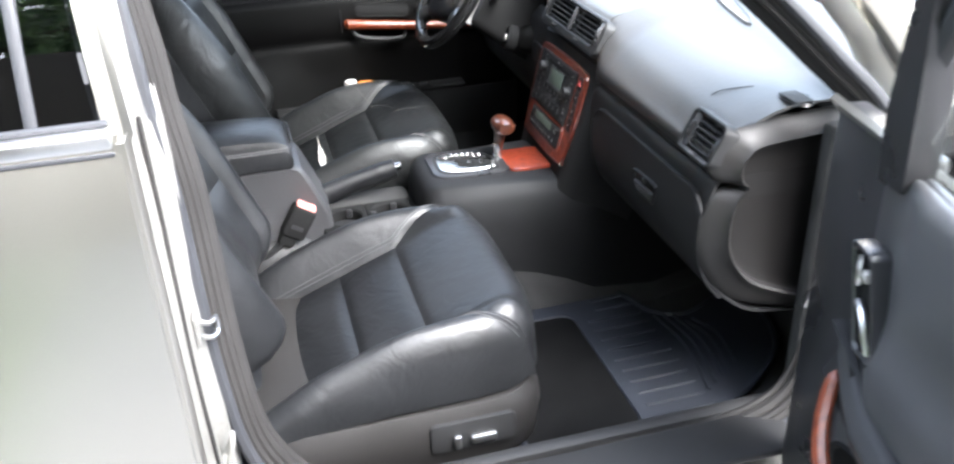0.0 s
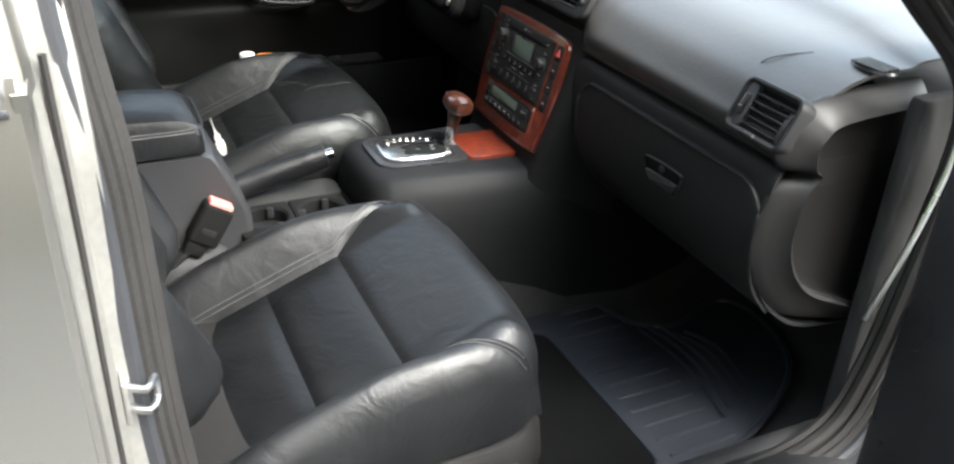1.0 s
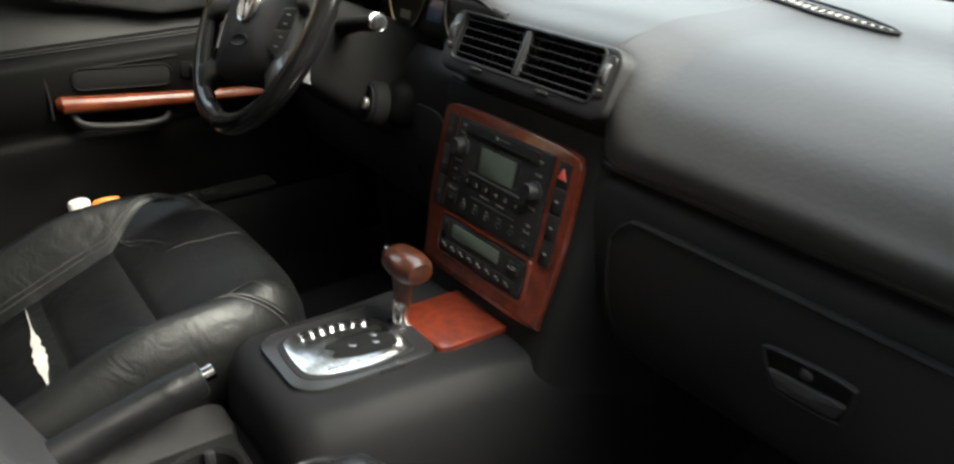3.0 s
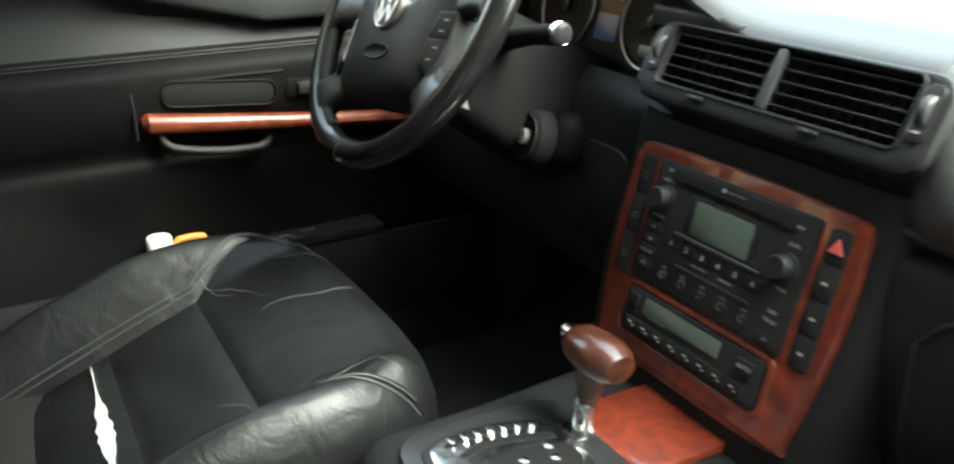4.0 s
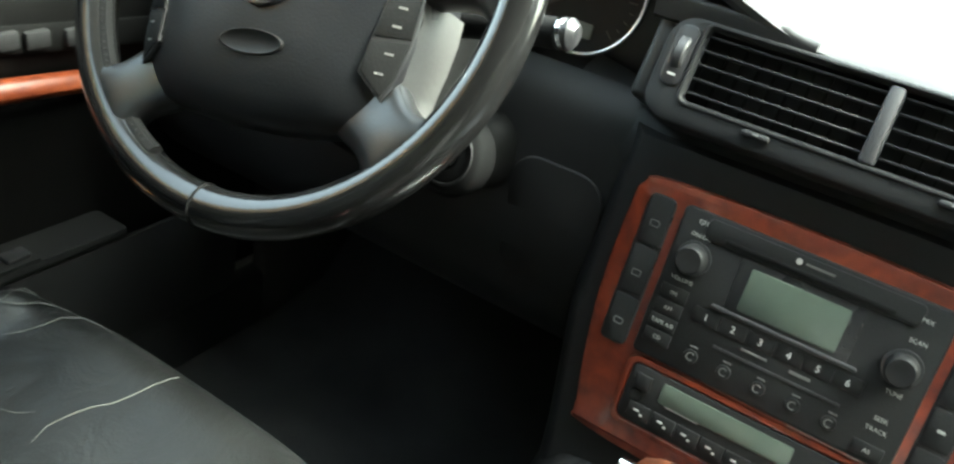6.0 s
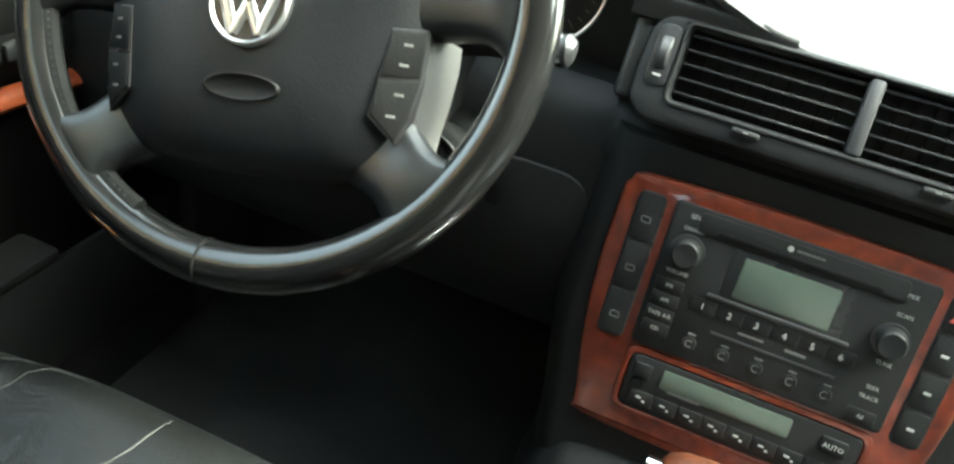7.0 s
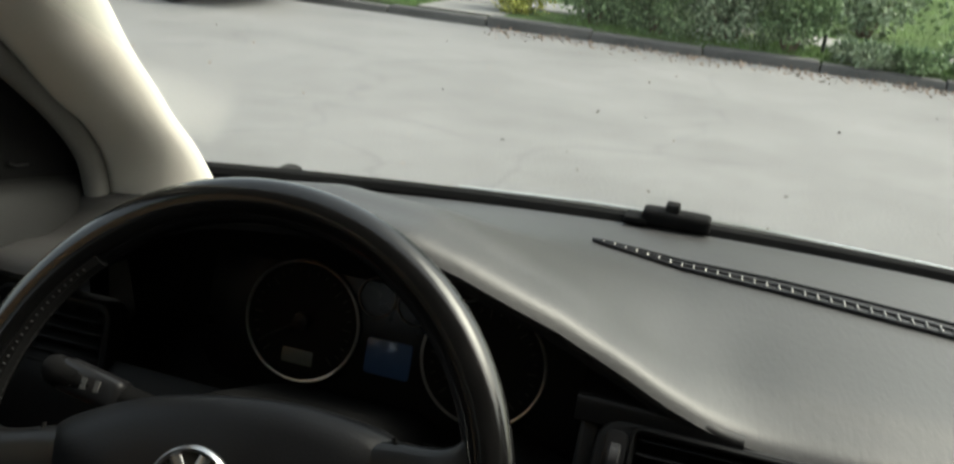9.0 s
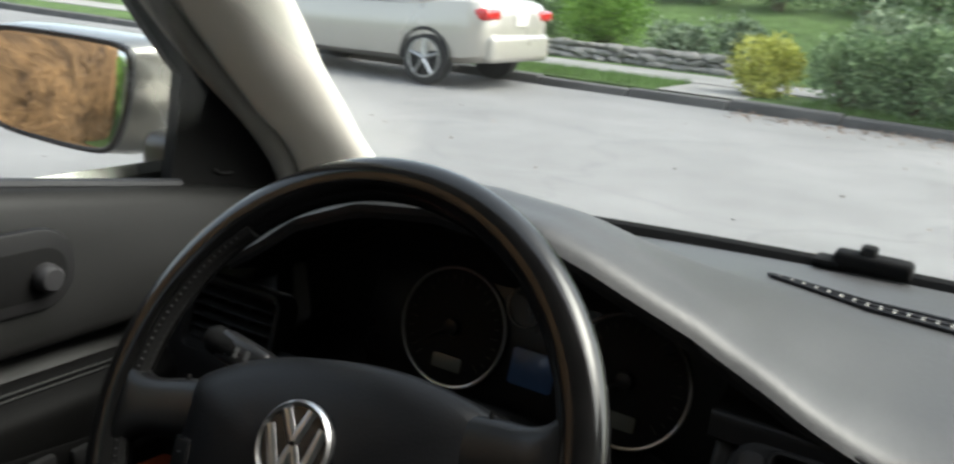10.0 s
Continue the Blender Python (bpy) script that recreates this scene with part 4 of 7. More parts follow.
part("roll_edge", tube([(r[42][0], r[42][1] + 0.001, r[42][2]) for r in roll], 0.0055, 8), ENDCAP, dash, "rounded lower edge of the dash face")
# lower fascia before the passenger
low = [[(x, p.x, p.y) for p in spline([Vector(q + (0,)) for q in ((0.20, 0.813), (0.166, 0.806), (0.152, 0.785), (0.147, 0.74), (0.149, 0.68), (0.168, 0.625), (0.205, 0.58), (0.27, 0.545), (0.42, 0.53))], 4)] for x in [0.12 + 0.522 * i / 10 for i in range(11)]]
part("lower_fascia", quad_strip(low, 0, back=(0, 0.005, 0.003)), PLASTIC, dash)
lid = []
for k in range(31):
    x = 0.19 + 0.448 * k / 30
    cl = 0.03 * max(0, 1 - k / 2.5) ** 2 + 0.035 * max(0, 1 - (30 - k) / 3.0) ** 2
    lid.append([(x, p.x - 0.008, p.y) for p in spline([Vector(q + (0,)) for q in ((0.1515, 0.781 - cl), (0.1475, 0.74), (0.149, 0.68), (0.167, 0.627), (0.198, 0.588))], 4)])
glove = part("glovebox_lid", quad_strip(lid, 0, back=(0, 0.008, 0)), PLASTIC, dash, "black grained glovebox lid")
edge_line = [lid[i][0] for i in range(31)] + lid[-1][1:]
part("lid_edge", tube(lid[0][::-1] + edge_line, 0.0028, 6), PLASTIC, glove)
hm = frame_of((0.44, 0.1385, 0.714), (1, 0, 0.04), (0, -0.05, 1))
ho = [(p.x, p.y) for p in spline([Vector(q + (0,)) for q in ((0.042, 0.019), (0.0, 0.021), (-0.042, 0.019), (-0.045, 0.008), (-0.036, -0.018), (-0.028, -0.023), (0.028, -0.023), (0.036, -0.018), (0.045, 0.008))], 3, loop=True)]
hd2 = part("handle", plate(ho, -0.004, 0.0035, 0.002, m=hm, hole=[(x * 0.9, y * 0.86) for x, y in ho]), PLASTIC, glove, "black recessed glovebox latch")
# latch recess is coloured darker for its shade
part("recess", plate([(x * 0.91, y * 0.87) for x, y in ho], -0.004, 0.0008, 0.0006, m=hm), RECESS_SHADE, hd2)
part("pull_flap", plate([(x * 0.8, -0.0075 + 0.4 * y) for x, y in ho], 0.0, 0.005, 0.002, m=hm), GREYPL, hd2, "grey pull flap")
part("lock", lathe([(0, 0), (0.0055, 0), (0.0055, 0.004), (0.004, 0.005), (0, 0.005)], 16, m=hm @ Matrix.Translation((0.0, 0.011, 0.0))), GREYPL, hd2, "small lock barrel")
# end cap facing the doorway
cap_o = [(0.36, 0.905), (0.207, 0.897), (0.160, 0.876), (0.143, 0.842), (0.155, 0.812), (0.190, 0.800), (0.158, 0.787), (0.140, 0.74), (0.138, 0.69), (0.165, 0.63), (0.22, 0.58), (0.34, 0.542)]
cap_i = [(0.36, 0.879), (0.225, 0.870), (0.196, 0.855), (0.187, 0.838), (0.190, 0.815), (0.200, 0.803), (0.186, 0.785), (0.177, 0.75), (0.180, 0.70), (0.203, 0.655), (0.245, 0.62), (0.34, 0.578)]
co, ci = ([Vector((p.x, p.y, 0)) for p in spline([Vector((a, b, 0)) for a, b in q], 4)] for q in (cap_o, cap_i))


def ring(x, k):
    return [(x, o.x + (i2.x - o.x) * k, o.y + (i2.y - o.y) * k) for o, i2 in zip(co, ci)]


part("end_panel", skin([ring(0.634, 0.0), ring(0.641, -0.03), ring(0.645, 0.05), ring(0.651, 0.3), ring(0.658, 0.6), ring(0.666, 0.84), ring(0.671, 0.93), ring(0.668, 1.02), ring(0.655, 1.06)]), ENDCAP, dash, "dark end cap with raised rim")


# hollow inside the rim, its shade painted as a darker colour
part("end_recess", skin([ring(0.657, 1.04), ring(0.65, 1.1), ring(0.645, 1.3), [(0.643, 0.36, z[2]) for z in ring(0, 1.3)]]), RECESS_SHADE, dash, "recessed inner panel with its shade put into the colour")


def vent(name, m, w, h, nslat, parent, label, posts=(), slider=0):
    """A framed air vent with tilted slats, in its own flat frame."""
    v = part(name, plate(rrect(w, h, 0.016), -0.02, 0.006, 0.004, hole=rrect(w - 0.018, h - 0.018, 0.006)), PLASTIC, parent, label)
    v.matrix_basis = m
    part("cavity", box(w - 0.014, h - 0.014, 0.004, (0, 0, -0.022), 0), SMOOTH, v)
    sm = None
    lo = -w / 2 + 0.01 + slider
    for i in range(nslat):
        y = -h / 2 + 0.012 + (h - 0.024) * (i + 0.5) / nslat
        b = box(w - 0.02 - slider, 0.0022, 0.013, (slider / 2, 0, 0), 0.0008, 1)
        s = part("slat", b, PLASTIC if w < 0.2 else GREYPL, v)
        s.matrix_basis = pose(0, y, -0.004, 18, 0, 0)
    for x in posts:
        part("post", box(0.012, h - 0.008, 0.014, (x, 0, -0.001), 0.003), GREYPL, v)
    nv = int(w / 0.028)
    for i in range(nv):
        part("vane", box(0.0014, h - 0.026, 0.008, (slider / 2 + (w - 0.03 - slider) * ((i + 0.5) / nv - 0.5), 0, -0.015), 0), PLASTIC, v)
    if slider:
        part("slider_plate", plate(rrect(0.018, h * 0.8, 0.008, cx=-w / 2 + 0.018, cy=0), -0.006, 0.003, 0.002), GREYPL, v)
        part("slider", box(0.009, h * 0.4, 0.01, (-w / 2 + 0.018, 0, 0.004), 0.004), SMOOTH, v, "ribbed thumbwheel")
        part("slider_mark", box(0.005, 0.0012, 0.001, (-w / 2 + 0.018, -0.004, 0.0092), 0), PRINT, v)
        part("tab", box(0.018, 0.006, 0.012, (-0.06 if w > 0.2 else 0.0, -h / 2 + 0.006, 0.004), 0.0025), GREYPL, v)
    return v


def centre_vent(m, w, h):
    """Twin vent: an opening w by h in a wider bezel, thumbwheels at both ends, tabs below."""
    v = part("centre_vent", plate(rrect(w + 0.058, h + 0.026, 0.02, cy=-0.006), -0.03, 0.003, 0.005, hole=rrect(w, h, 0.004)), PLASTIC, dash, "black twin centre air vent with slats")
    v.matrix_basis = m
    part("bezel_lip", tube([(p[0], p[1], 0.0036) for p in rrect(w + 0.006, h + 0.006, 0.006)], 0.0014, 6, loop=True), PLASTIC, v)
    part("cavity", box(w + 0.006, h + 0.006, 0.004, (0, 0, -0.0175), 0), PLASTIC, v)
    for sx in (-1, 1):
        for i in range(5):
            sl = part("slat", box(w / 2 - 0.007, 0.0015, 0.009, (sx * (w / 4 + 0.0025), 0, -0.0045), 0.0005, 1), PLASTIC, v)
            sl.matrix_basis = pose(0, -h / 2 + h * (i + 0.55) / 5, 0.001, 7, 0, 0)
        for i in range(9):
            part("vane", box(0.0012, h, 0.004, (sx * (0.012 + (w / 2 - 0.02) * (i + 0.5) / 9), 0, -0.0135), 0), BLACKCLOTH, v)
        part("wheel_slot", plate(rrect(0.016, h * 0.86, 0.006, cx=sx * (w / 2 + 0.0135), cy=0.002), 0.003, 0.0048, 0.001), SMOOTH, v)
        part("thumbwheel", xf(lathe([(0, -0.0045), (0.0125, -0.0045), (0.014, -0.003), (0.014, 0.003), (0.0125, 0.0045), (0, 0.0045)], 26), Matrix.Translation((sx * (w / 2 + 0.0135), 0.004, -0.003)) @ Euler((0, radians(90), 0)).to_matrix().to_4x4()), GREYPL, v, "ribbed thumbwheel")
        part("wheel_mark", box(0.006, 0.0014, 0.0006, (sx * (w / 2 + 0.0135), -0.0125, 0.0056), 0), PRINT, v)
        part("tab", box(0.02, 0.0045, 0.007, (sx * w / 4 - 0.006, -h / 2 - 0.008, 0.0038), 0.002), PLASTIC, v)
        part("tab_mark", box(0.004, 0.001, 0.0006, (sx * w / 4 - 0.006, -h / 2 - 0.0078, 0.0074), 0), TICK, v)
    part("post", box(0.0105, h + 0.002, 0.016, (0, 0, -0.003), 0.003), GREYPL, v, "dark grey centre post")
    return v


centre_vent(frame_of((0.005, 0.168, 0.904), (1, 0, 0), (0, 0.46, 0.888)), 0.257, 0.0515)
vent("side_vent", frame_of((0.598, 0.156, 0.866), (1, -0.02, 0), (0, 0.5, 1)), 0.108, 0.074, 5, dash, "black square side air vent with slats", (), 0.014)
vent("side_vent", frame_of((-0.635, 0.19, 0.875), (1, 0.02, 0), (0, 0.3, 1)), 0.12, 0.08, 5, dash, "black square side air vent with slats")
part("stack_brow", quad_strip([[(x, y + 0.45 * max(0, abs(x) - 0.145), z) for y, z in ((0.2, 0.864), (0.181, 0.858), (0.172, 0.851), (0.164, 0.838), (0.158, 0.822), (0.165, 0.80))] for x in [-0.23 + 0.46 * i / 24 for i in range(25)]], 0, back=(0, 0.006, 0.0)), PLASTIC, dash)
# demister grille along the screen and small oval grille
def pad_z(x, y):
    q = spline([Vector((a, b, 0)) for a, b in top_profile(x)], 4)
    for a, b in zip(q, q[1:]):
        if b.x <= y <= a.x:
            return b.y + (a.y - b.y) * (y - b.x) / max(1e-6, a.x - b.x)
    return q[0].y


GX0, GX1 = -0.215, 0.31
GY = [(-0.215, 0.485), (-0.157, 0.477), (-0.02, 0.463), (0.115, 0.441), (0.22, 0.42), (0.31, 0.398)]


def grille_y(x):
    k = (x - GX0) / (GX1 - GX0)
    return lerp(x, GY)[0], 0.0165 * math.sin(math.pi * min(1, max(0, k))) ** 0.5


gx = [GX0 + (GX1 - GX0) * i / 60 for i in range(61)]
gr = part("demister_grille", quad_strip([[(x, grille_y(x)[0] + s2 * grille_y(x)[1], pad_z(x, grille_y(x)[0] + s2 * grille_y(x)[1]) + 0.002) for s2 in (-1, 0, 1)] for x in gx], 0, back=(0, 0, -0.003)), SMOOTH, dash, "black slotted demister grille")
for i in range(44):
    x = GX0 + 0.012 + (GX1 - GX0 - 0.024) * i / 43
    y, w = grille_y(x)
    part("slat", box(0.0016, 0.9 * w, 0.003, (x, y - 0.5 * w, pad_z(x, y - 0.5 * w) + 0.0035), 0.0006, 1), SATINGREY, gr)
for s2 in (-1, 0, 1):
    part("rail", tube([(x, grille_y(x)[0] + s2 * grille_y(x)[1] * 0.97, pad_z(x, grille_y(x)[0] + s2 * grille_y(x)[1] * 0.97) + 0.003) for x in gx], 0.0014, 5), GREYPL, gr)
ov = part("oval_grille", lathe([(0, 0.001), (0.03, 0.001), (0.036, 0.003), (0.038, 0)], 24), SMOOTH, dash, "small black oval demister grille")
ov.matrix_basis = Matrix.Translation((0.628, 0.29, 0.921)) @ Matrix.Diagonal((0.9, 0.6, 1, 1))
for i in range(5):
    part("slat", box(0.058, 0.0045, 0.004, (0, -0.022 + 0.011 * i, 0.0035), 0.001, 1), PAD, ov)
# seams of the passenger airbag cover in the pad
part("pad_seam", tube([(p.x, p.y, pad_z(p.x, p.y) + 0.0003) for p in spline([Vector(q + (0,)) for q in ((0.518, 0.208), (0.527, 0.222), (0.538, 0.24), (0.552, 0.262))], 5)], 0.001, 6), SMOOTH, dash)
# cluster cowl and driver's fascia
und = []
for x in [-0.62 + 0.56 * i / 28 for i in range(29)]:
    ly, lz = lerp(x, LIP)
    und.append([(x, ly + 0.001, lz - 0.01), (x, ly + 0.003, lz - 0.02), (x, ly + 0.06, lz - 0.03), (x, 0.275, min(lz - 0.035, 0.99)), (x, 0.285, 0.86), (x, 0.24, 0.835), (x, 0.2, 0.832), (x, 0.185, 0.815)])
part("cluster_cowl", quad_strip(und, 0, back=(0, 0.004, 0.001)), PLASTIC, dash)
# ledge above the centre vent, running out under the cowl
ledge = []
for x in [-0.17 + 0.118 * i / 20 for i in range(21)]:
    lz = lerp(x, LIP)[1]
    e = min(0.9445, lz - 0.006)
    ledge.append([(x, p.x, p.y) for p in spline([Vector(q + (0,)) for q in ((0.181, 0.926), (0.1815, e - 0.005), (0.184, e - 0.001), (0.19, e), (0.21, min(e + 0.002, lz - 0.009)), (0.235, min(0.5 * (lz + e), lz - 0.014)), (0.262, lz - 0.024))], 3)])
part("vent_ledge", quad_strip(ledge, 0, back=(0, 0.004, -0.003)), ROLL, dash, "dark ledge above the centre vent")
part("vent_cheek", box(0.016, 0.066, 0.05, (-0.1625, -0.001, -0.031), 0.005, 3, m=frame_of((0.005, 0.168, 0.904), (1, 0, 0), (0, 0.46, 0.888))), ROLL, dash)
dl = [[(x, p.x, p.y) for p in spline([Vector(q + (0,)) for q in ((0.19, 0.86), (0.172, 0.84), (0.165, 0.80), (0.16, 0.72), (0.18, 0.64), (0.25, 0.58), (0.4, 0.56))], 4)] for x in (-0.72, -0.6, -0.5, -0.4, -0.3, -0.2, -0.14)]
part("cover_panel", xf(plate(rrect(0.085, 0.12, 0.025), 0, 0.003, 0.0015), frame_of((-0.205, 0.163, 0.735), (1, 0, 0), (0, -0.05, 1))), PLASTIC, dash)
part("driver_fascia", quad_strip(dl, 0, back=(0, 0.005, 0.003)), PLASTIC, dash)

# ---- centre stack ----
PANEL = frame_of((0, 0.1525, 0.818), (1, 0, 0), (0, 0.27, 0.963))
stack = thing("centre_stack", PANEL, "black centre stack with red burl wood trim", "centre console panel")
fo = [(0.15, 0.03), (-0.15, 0.03), (-0.15, -0.12), (-0.135, -0.22), (-0.128, -0.30), (0.128, -0.30), (0.135, -0.22), (0.15, -0.12)]
fo = [(p.x, p.y) for a, b in zip(fo, fo[1:] + fo[:1]) for p in (Vector(a).lerp(Vector(b), k / 4) for k in range(4))]
part("fascia", skin([[(x * k, -0.13 + (y + 0.13) * (1 + (k - 1) * 0.5), z) for x, y in fo] for z, k in ((-0.17, 1.3), (-0.08, 1.2), (-0.035, 1.12), (-0.016, 1.06), (-0.007, 1.015), (-0.003, 0.97), (-0.003, 0.6))], closed=True, caps=True), PLASTIC, stack)
wo = spline([Vector(p + (0,)) for p in ((0.137, -0.022), (0.133, -0.005), (0.115, 0.004), (0.0, 0.007), (-0.115, 0.004), (-0.133, -0.005), (-0.137, -0.022), (-0.137, -0.1), (-0.124, -0.185), (-0.112, -0.203), (0.0, -0.206), (0.112, -0.203), (0.124, -0.185), (0.137, -0.1))], 4, loop=True)
part("wood_trim", plate([(p.x, p.y) for p in wo], -0.006, 0.004, 0.0045), WOOD, stack, "glossy red burl wood frame")
for sx in (-1, 1):
    part("switch_strip", plate(rrect(0.0225, 0.12, 0.006, cx=sx * 0.1125, cy=-0.068), 0.0, 0.0045, 0.001), SMOOTH, stack)
for i in range(3):
    part("switch", plate(rrect(0.020, 0.038, 0.003, cx=-0.1125, cy=-0.028 - 0.04 * i), 0.003, 0.0054, 0.001), PLASTIC, stack)
for i in range(4):
    part("switch", plate(rrect(0.020, 0.028, 0.003, cx=0.1125, cy=-0.023 - 0.03 * i), 0.003, 0.0054, 0.001), PLASTIC, stack, "" if i else "switch with a red hazard triangle")
tri_o = [(0.1125 + 0.008 * math.cos(radians(90 + 120 * k)), -0.024 + 0.008 * math.sin(radians(90 + 120 * k))) for k in range(3)]
for i in range(3):
    part("print_icon", tube([(-0.1125 + p[0], -0.03 - 0.04 * i + p[1], 0.0056) for p in rrect(0.007, 0.0045, 0.001, 2)], 0.0003, 4, loop=True), TICK, stack)
for i in range(1, 4):
    part("print_bar", box(0.005, 0.002, 0.0005, (0.1125, -0.023 - 0.03 * i, 0.006), 0), PRINT, stack)
part("hazard_triangle", plate(tri_o, 0.005, 0.0066, 0.0003), RED, stack, "red hazard triangle")

radio = thing("car_radio", PANEL @ Matrix.Translation((0, -0.066, 0.004)), "black double-height car radio with a grey-green display", "car radio")
part("face", plate(rrect(0.19, 0.118, 0.004), -0.002, 0.004, 0.002), PLASTIC, radio)
part("brow", plate(rrect(0.15, 0.016, 0.004, cy=0.0485), 0.003, 0.0052, 0.001), PLASTIC, radio, "raised band with the cassette slot")
part("display_surround", plate(rrect(0.088, 0.042, 0.003, cy=0.0175), 0.0036, 0.0043, 0.0003), SMOOTH, radio)
part("display", plate(rrect(0.07, 0.032, 0.002, cx=0.0, cy=0.018), 0.0035, 0.005, 0.0004), LCD, radio, "grey-green blank display")
part("display_lip", box(0.104, 0.0032, 0.0045, (0, -0.0022, 0.0042), 0.0014), GREYPL, radio)
part("cassette_slot", box(0.118, 0.0035, 0.002, (0, 0.0445, 0.0048), 0.0008), BLACKCLOTH, radio)
for sx, y in ((-1, 0.024), (1, 0.012)):
    kn = part("knob", lathe([(0, 0), (0.011, 0), (0.0105, 0.012), (0.009, 0.014), (0, 0.0135)], 24, m=Matrix.Translation((sx * 0.076, y, 0.004))), PLASTIC, radio, "round black ribbed knob")
    part("collar", lathe([(0.0, 0), (0.013, 0), (0.013, 0.002), (0, 0.002)], 24, m=Matrix.Translation((sx * 0.076, y, 0.004))), GREYPL, radio)
T = lambda x, y, z=0.0078: Matrix.Translation((x, y, z))
for i in range(6):
    x = -0.052 + 0.0205 * i
    part("preset_key", box(0.0198, 0.0115, 0.0016, (x, -0.0125, 0.004), 0.0006), PLASTIC, radio)
    text(str(i + 1), 0.0072, T(x, -0.0125, 0.0051), WHITE, radio)
for x, y, s in ((-0.076, 0.051, "EJECT"), (-0.076, 0.041, "ON/OFF"), (-0.078, 0.006, "VOLUME"), (-0.08, -0.006, "FM"), (-0.08, -0.018, "AM"), (-0.08, -0.030, "TAPE A/B"), (-0.08, -0.042, "CD"), (0.078, 0.047, "MIX"), (0.078, 0.032, "SCAN"), (0.078, -0.006, "TUNE"), (0.078, -0.026, "SEEK"), (0.078, -0.034, "TRACK"), (0.078, -0.05, "AS")):
    if s in ("FM", "AM", "TAPE A/B", "CD", "AS"):
        part("key", box(0.021, 0.0105, 0.0013, (x, y, 0.004), 0.0005), PLASTIC, radio)
    text(s, 0.0044, T(x, y, 0.005), PRINT, radio)
part("maker_mark", box(0.02, 0.0014, 0.0006, (0.006, 0.0515, 0.0054), 0), TICK, radio, "small grey bar")
part("maker_dot", lathe([(0, 0), (0.0022, 0), (0.0022, 0.0005), (0, 0.0006)], 14, m=Matrix.Translation((-0.0085, 0.0515, 0.0052))), PRINT, radio)
for i in range(5):
    x = -0.052 + 0.0255 * i
    part("tone_key", lathe([(0, 0), (0.0055, 0), (0.005, 0.0012), (0, 0.0012)], 16, m=Matrix.Translation((x, -0.044, 0.004))), PLASTIC, radio)
    part("key_ring", tube([(x + 0.0028 * math.cos(a), -0.044 + 0.0028 * math.sin(a), 0.0054) for a in (math.pi * (0.25 + 1.5 * q / 10) for q in range(11))], 0.00032, 4), TICK, radio)
    part("print_bar", box(0.006, 0.001, 0.0006, (x, -0.0365, 0.0044), 0), TICK, radio)
part("print_line", box(0.092, 0.0018, 0.0007, (0.006, -0.0295, 0.0044), 0), GREYPL, radio)
part("print_bar", box(0.019, 0.0014, 0.0006, (-0.012, -0.0225, 0.0044), 0), TICK, radio)
part("print_bar", box(0.015, 0.002, 0.0006, (0.021, -0.0225, 0.0044), 0), TICK, radio)

clim = thing("climate_control", PANEL @ Matrix.Translation((0, -0.156, 0.004)), "black climate control unit with a slim grey display", "climate control")
part("face", plate(rrect(0.178, 0.046, 0.006), -0.002, 0.004, 0.002), PLASTIC, clim)
part("surround", plate(rrect(0.19, 0.058, 0.01), -0.003, 0.003, 0.002, hole=rrect(0.177, 0.045, 0.006)), WOOD, clim, "red burl wood lip")
part("display", plate(rrect(0.1, 0.016, 0.002, cx=-0.012, cy=0.01), 0.0035, 0.005, 0.0004), LCD, clim, "slim grey-green blank display")
for i in range(8):
    part("key", box(0.0185, 0.0125, 0.0022, (-0.072 + 0.0195 * i, -0.012, 0.004), 0.001), PLASTIC, clim)
    part("print_bar", box(0.0042, 0.0012, 0.0006, (-0.074 + 0.0195 * i, -0.011, 0.0058), 0), PRINT, clim)
    part("print_bar", box(0.0022, 0.0012, 0.0006, (-0.0695 + 0.0195 * i, -0.0135, 0.0058), 0), PRINT, clim)
part("key", box(0.02, 0.013, 0.004, (0.07, 0.01, 0.005), 0.002), PLASTIC, clim)
text("AUTO", 0.0055, T(0.07, 0.01, 0.0073), WHITE, clim)
part("key", box(0.013, 0.013, 0.003, (-0.077, 0.011, 0.0045), 0.002), PLASTIC, clim)
part("speaker_mesh", lathe([(0, 0), (0.0055, 0), (0.005, 0.001), (0, 0.001)], 14, m=Matrix.Translation((-0.079, -0.0008, 0.004))), BLACKCLOTH, clim)
part("print_bar", box(0.026, 0.0014, 0.0005, (-0.042, 0.0015, 0.0047), 0), TICK, clim)


# ---- centre console between the seats ----
cons = thing("centre_console", pose(0, 0, 0), "black plastic centre console between the front seats", "centre console")
def csec(y, w, z, z0=0.3):
    return [(p.x, y, p.y) for p in spline([Vector((a, b, 0)) for a, b in ((-w - 0.035, z0), (-w - 0.026, z - 0.11), (-w - 0.014, z - 0.045), (-w + 0.004, z - 0.014), (-w + 0.03, z), (0, z + 0.003), (w - 0.03, z), (w - 0.004, z - 0.014), (w + 0.014, z - 0.045), (w + 0.026, z - 0.11), (w + 0.035, z0))], 4)]


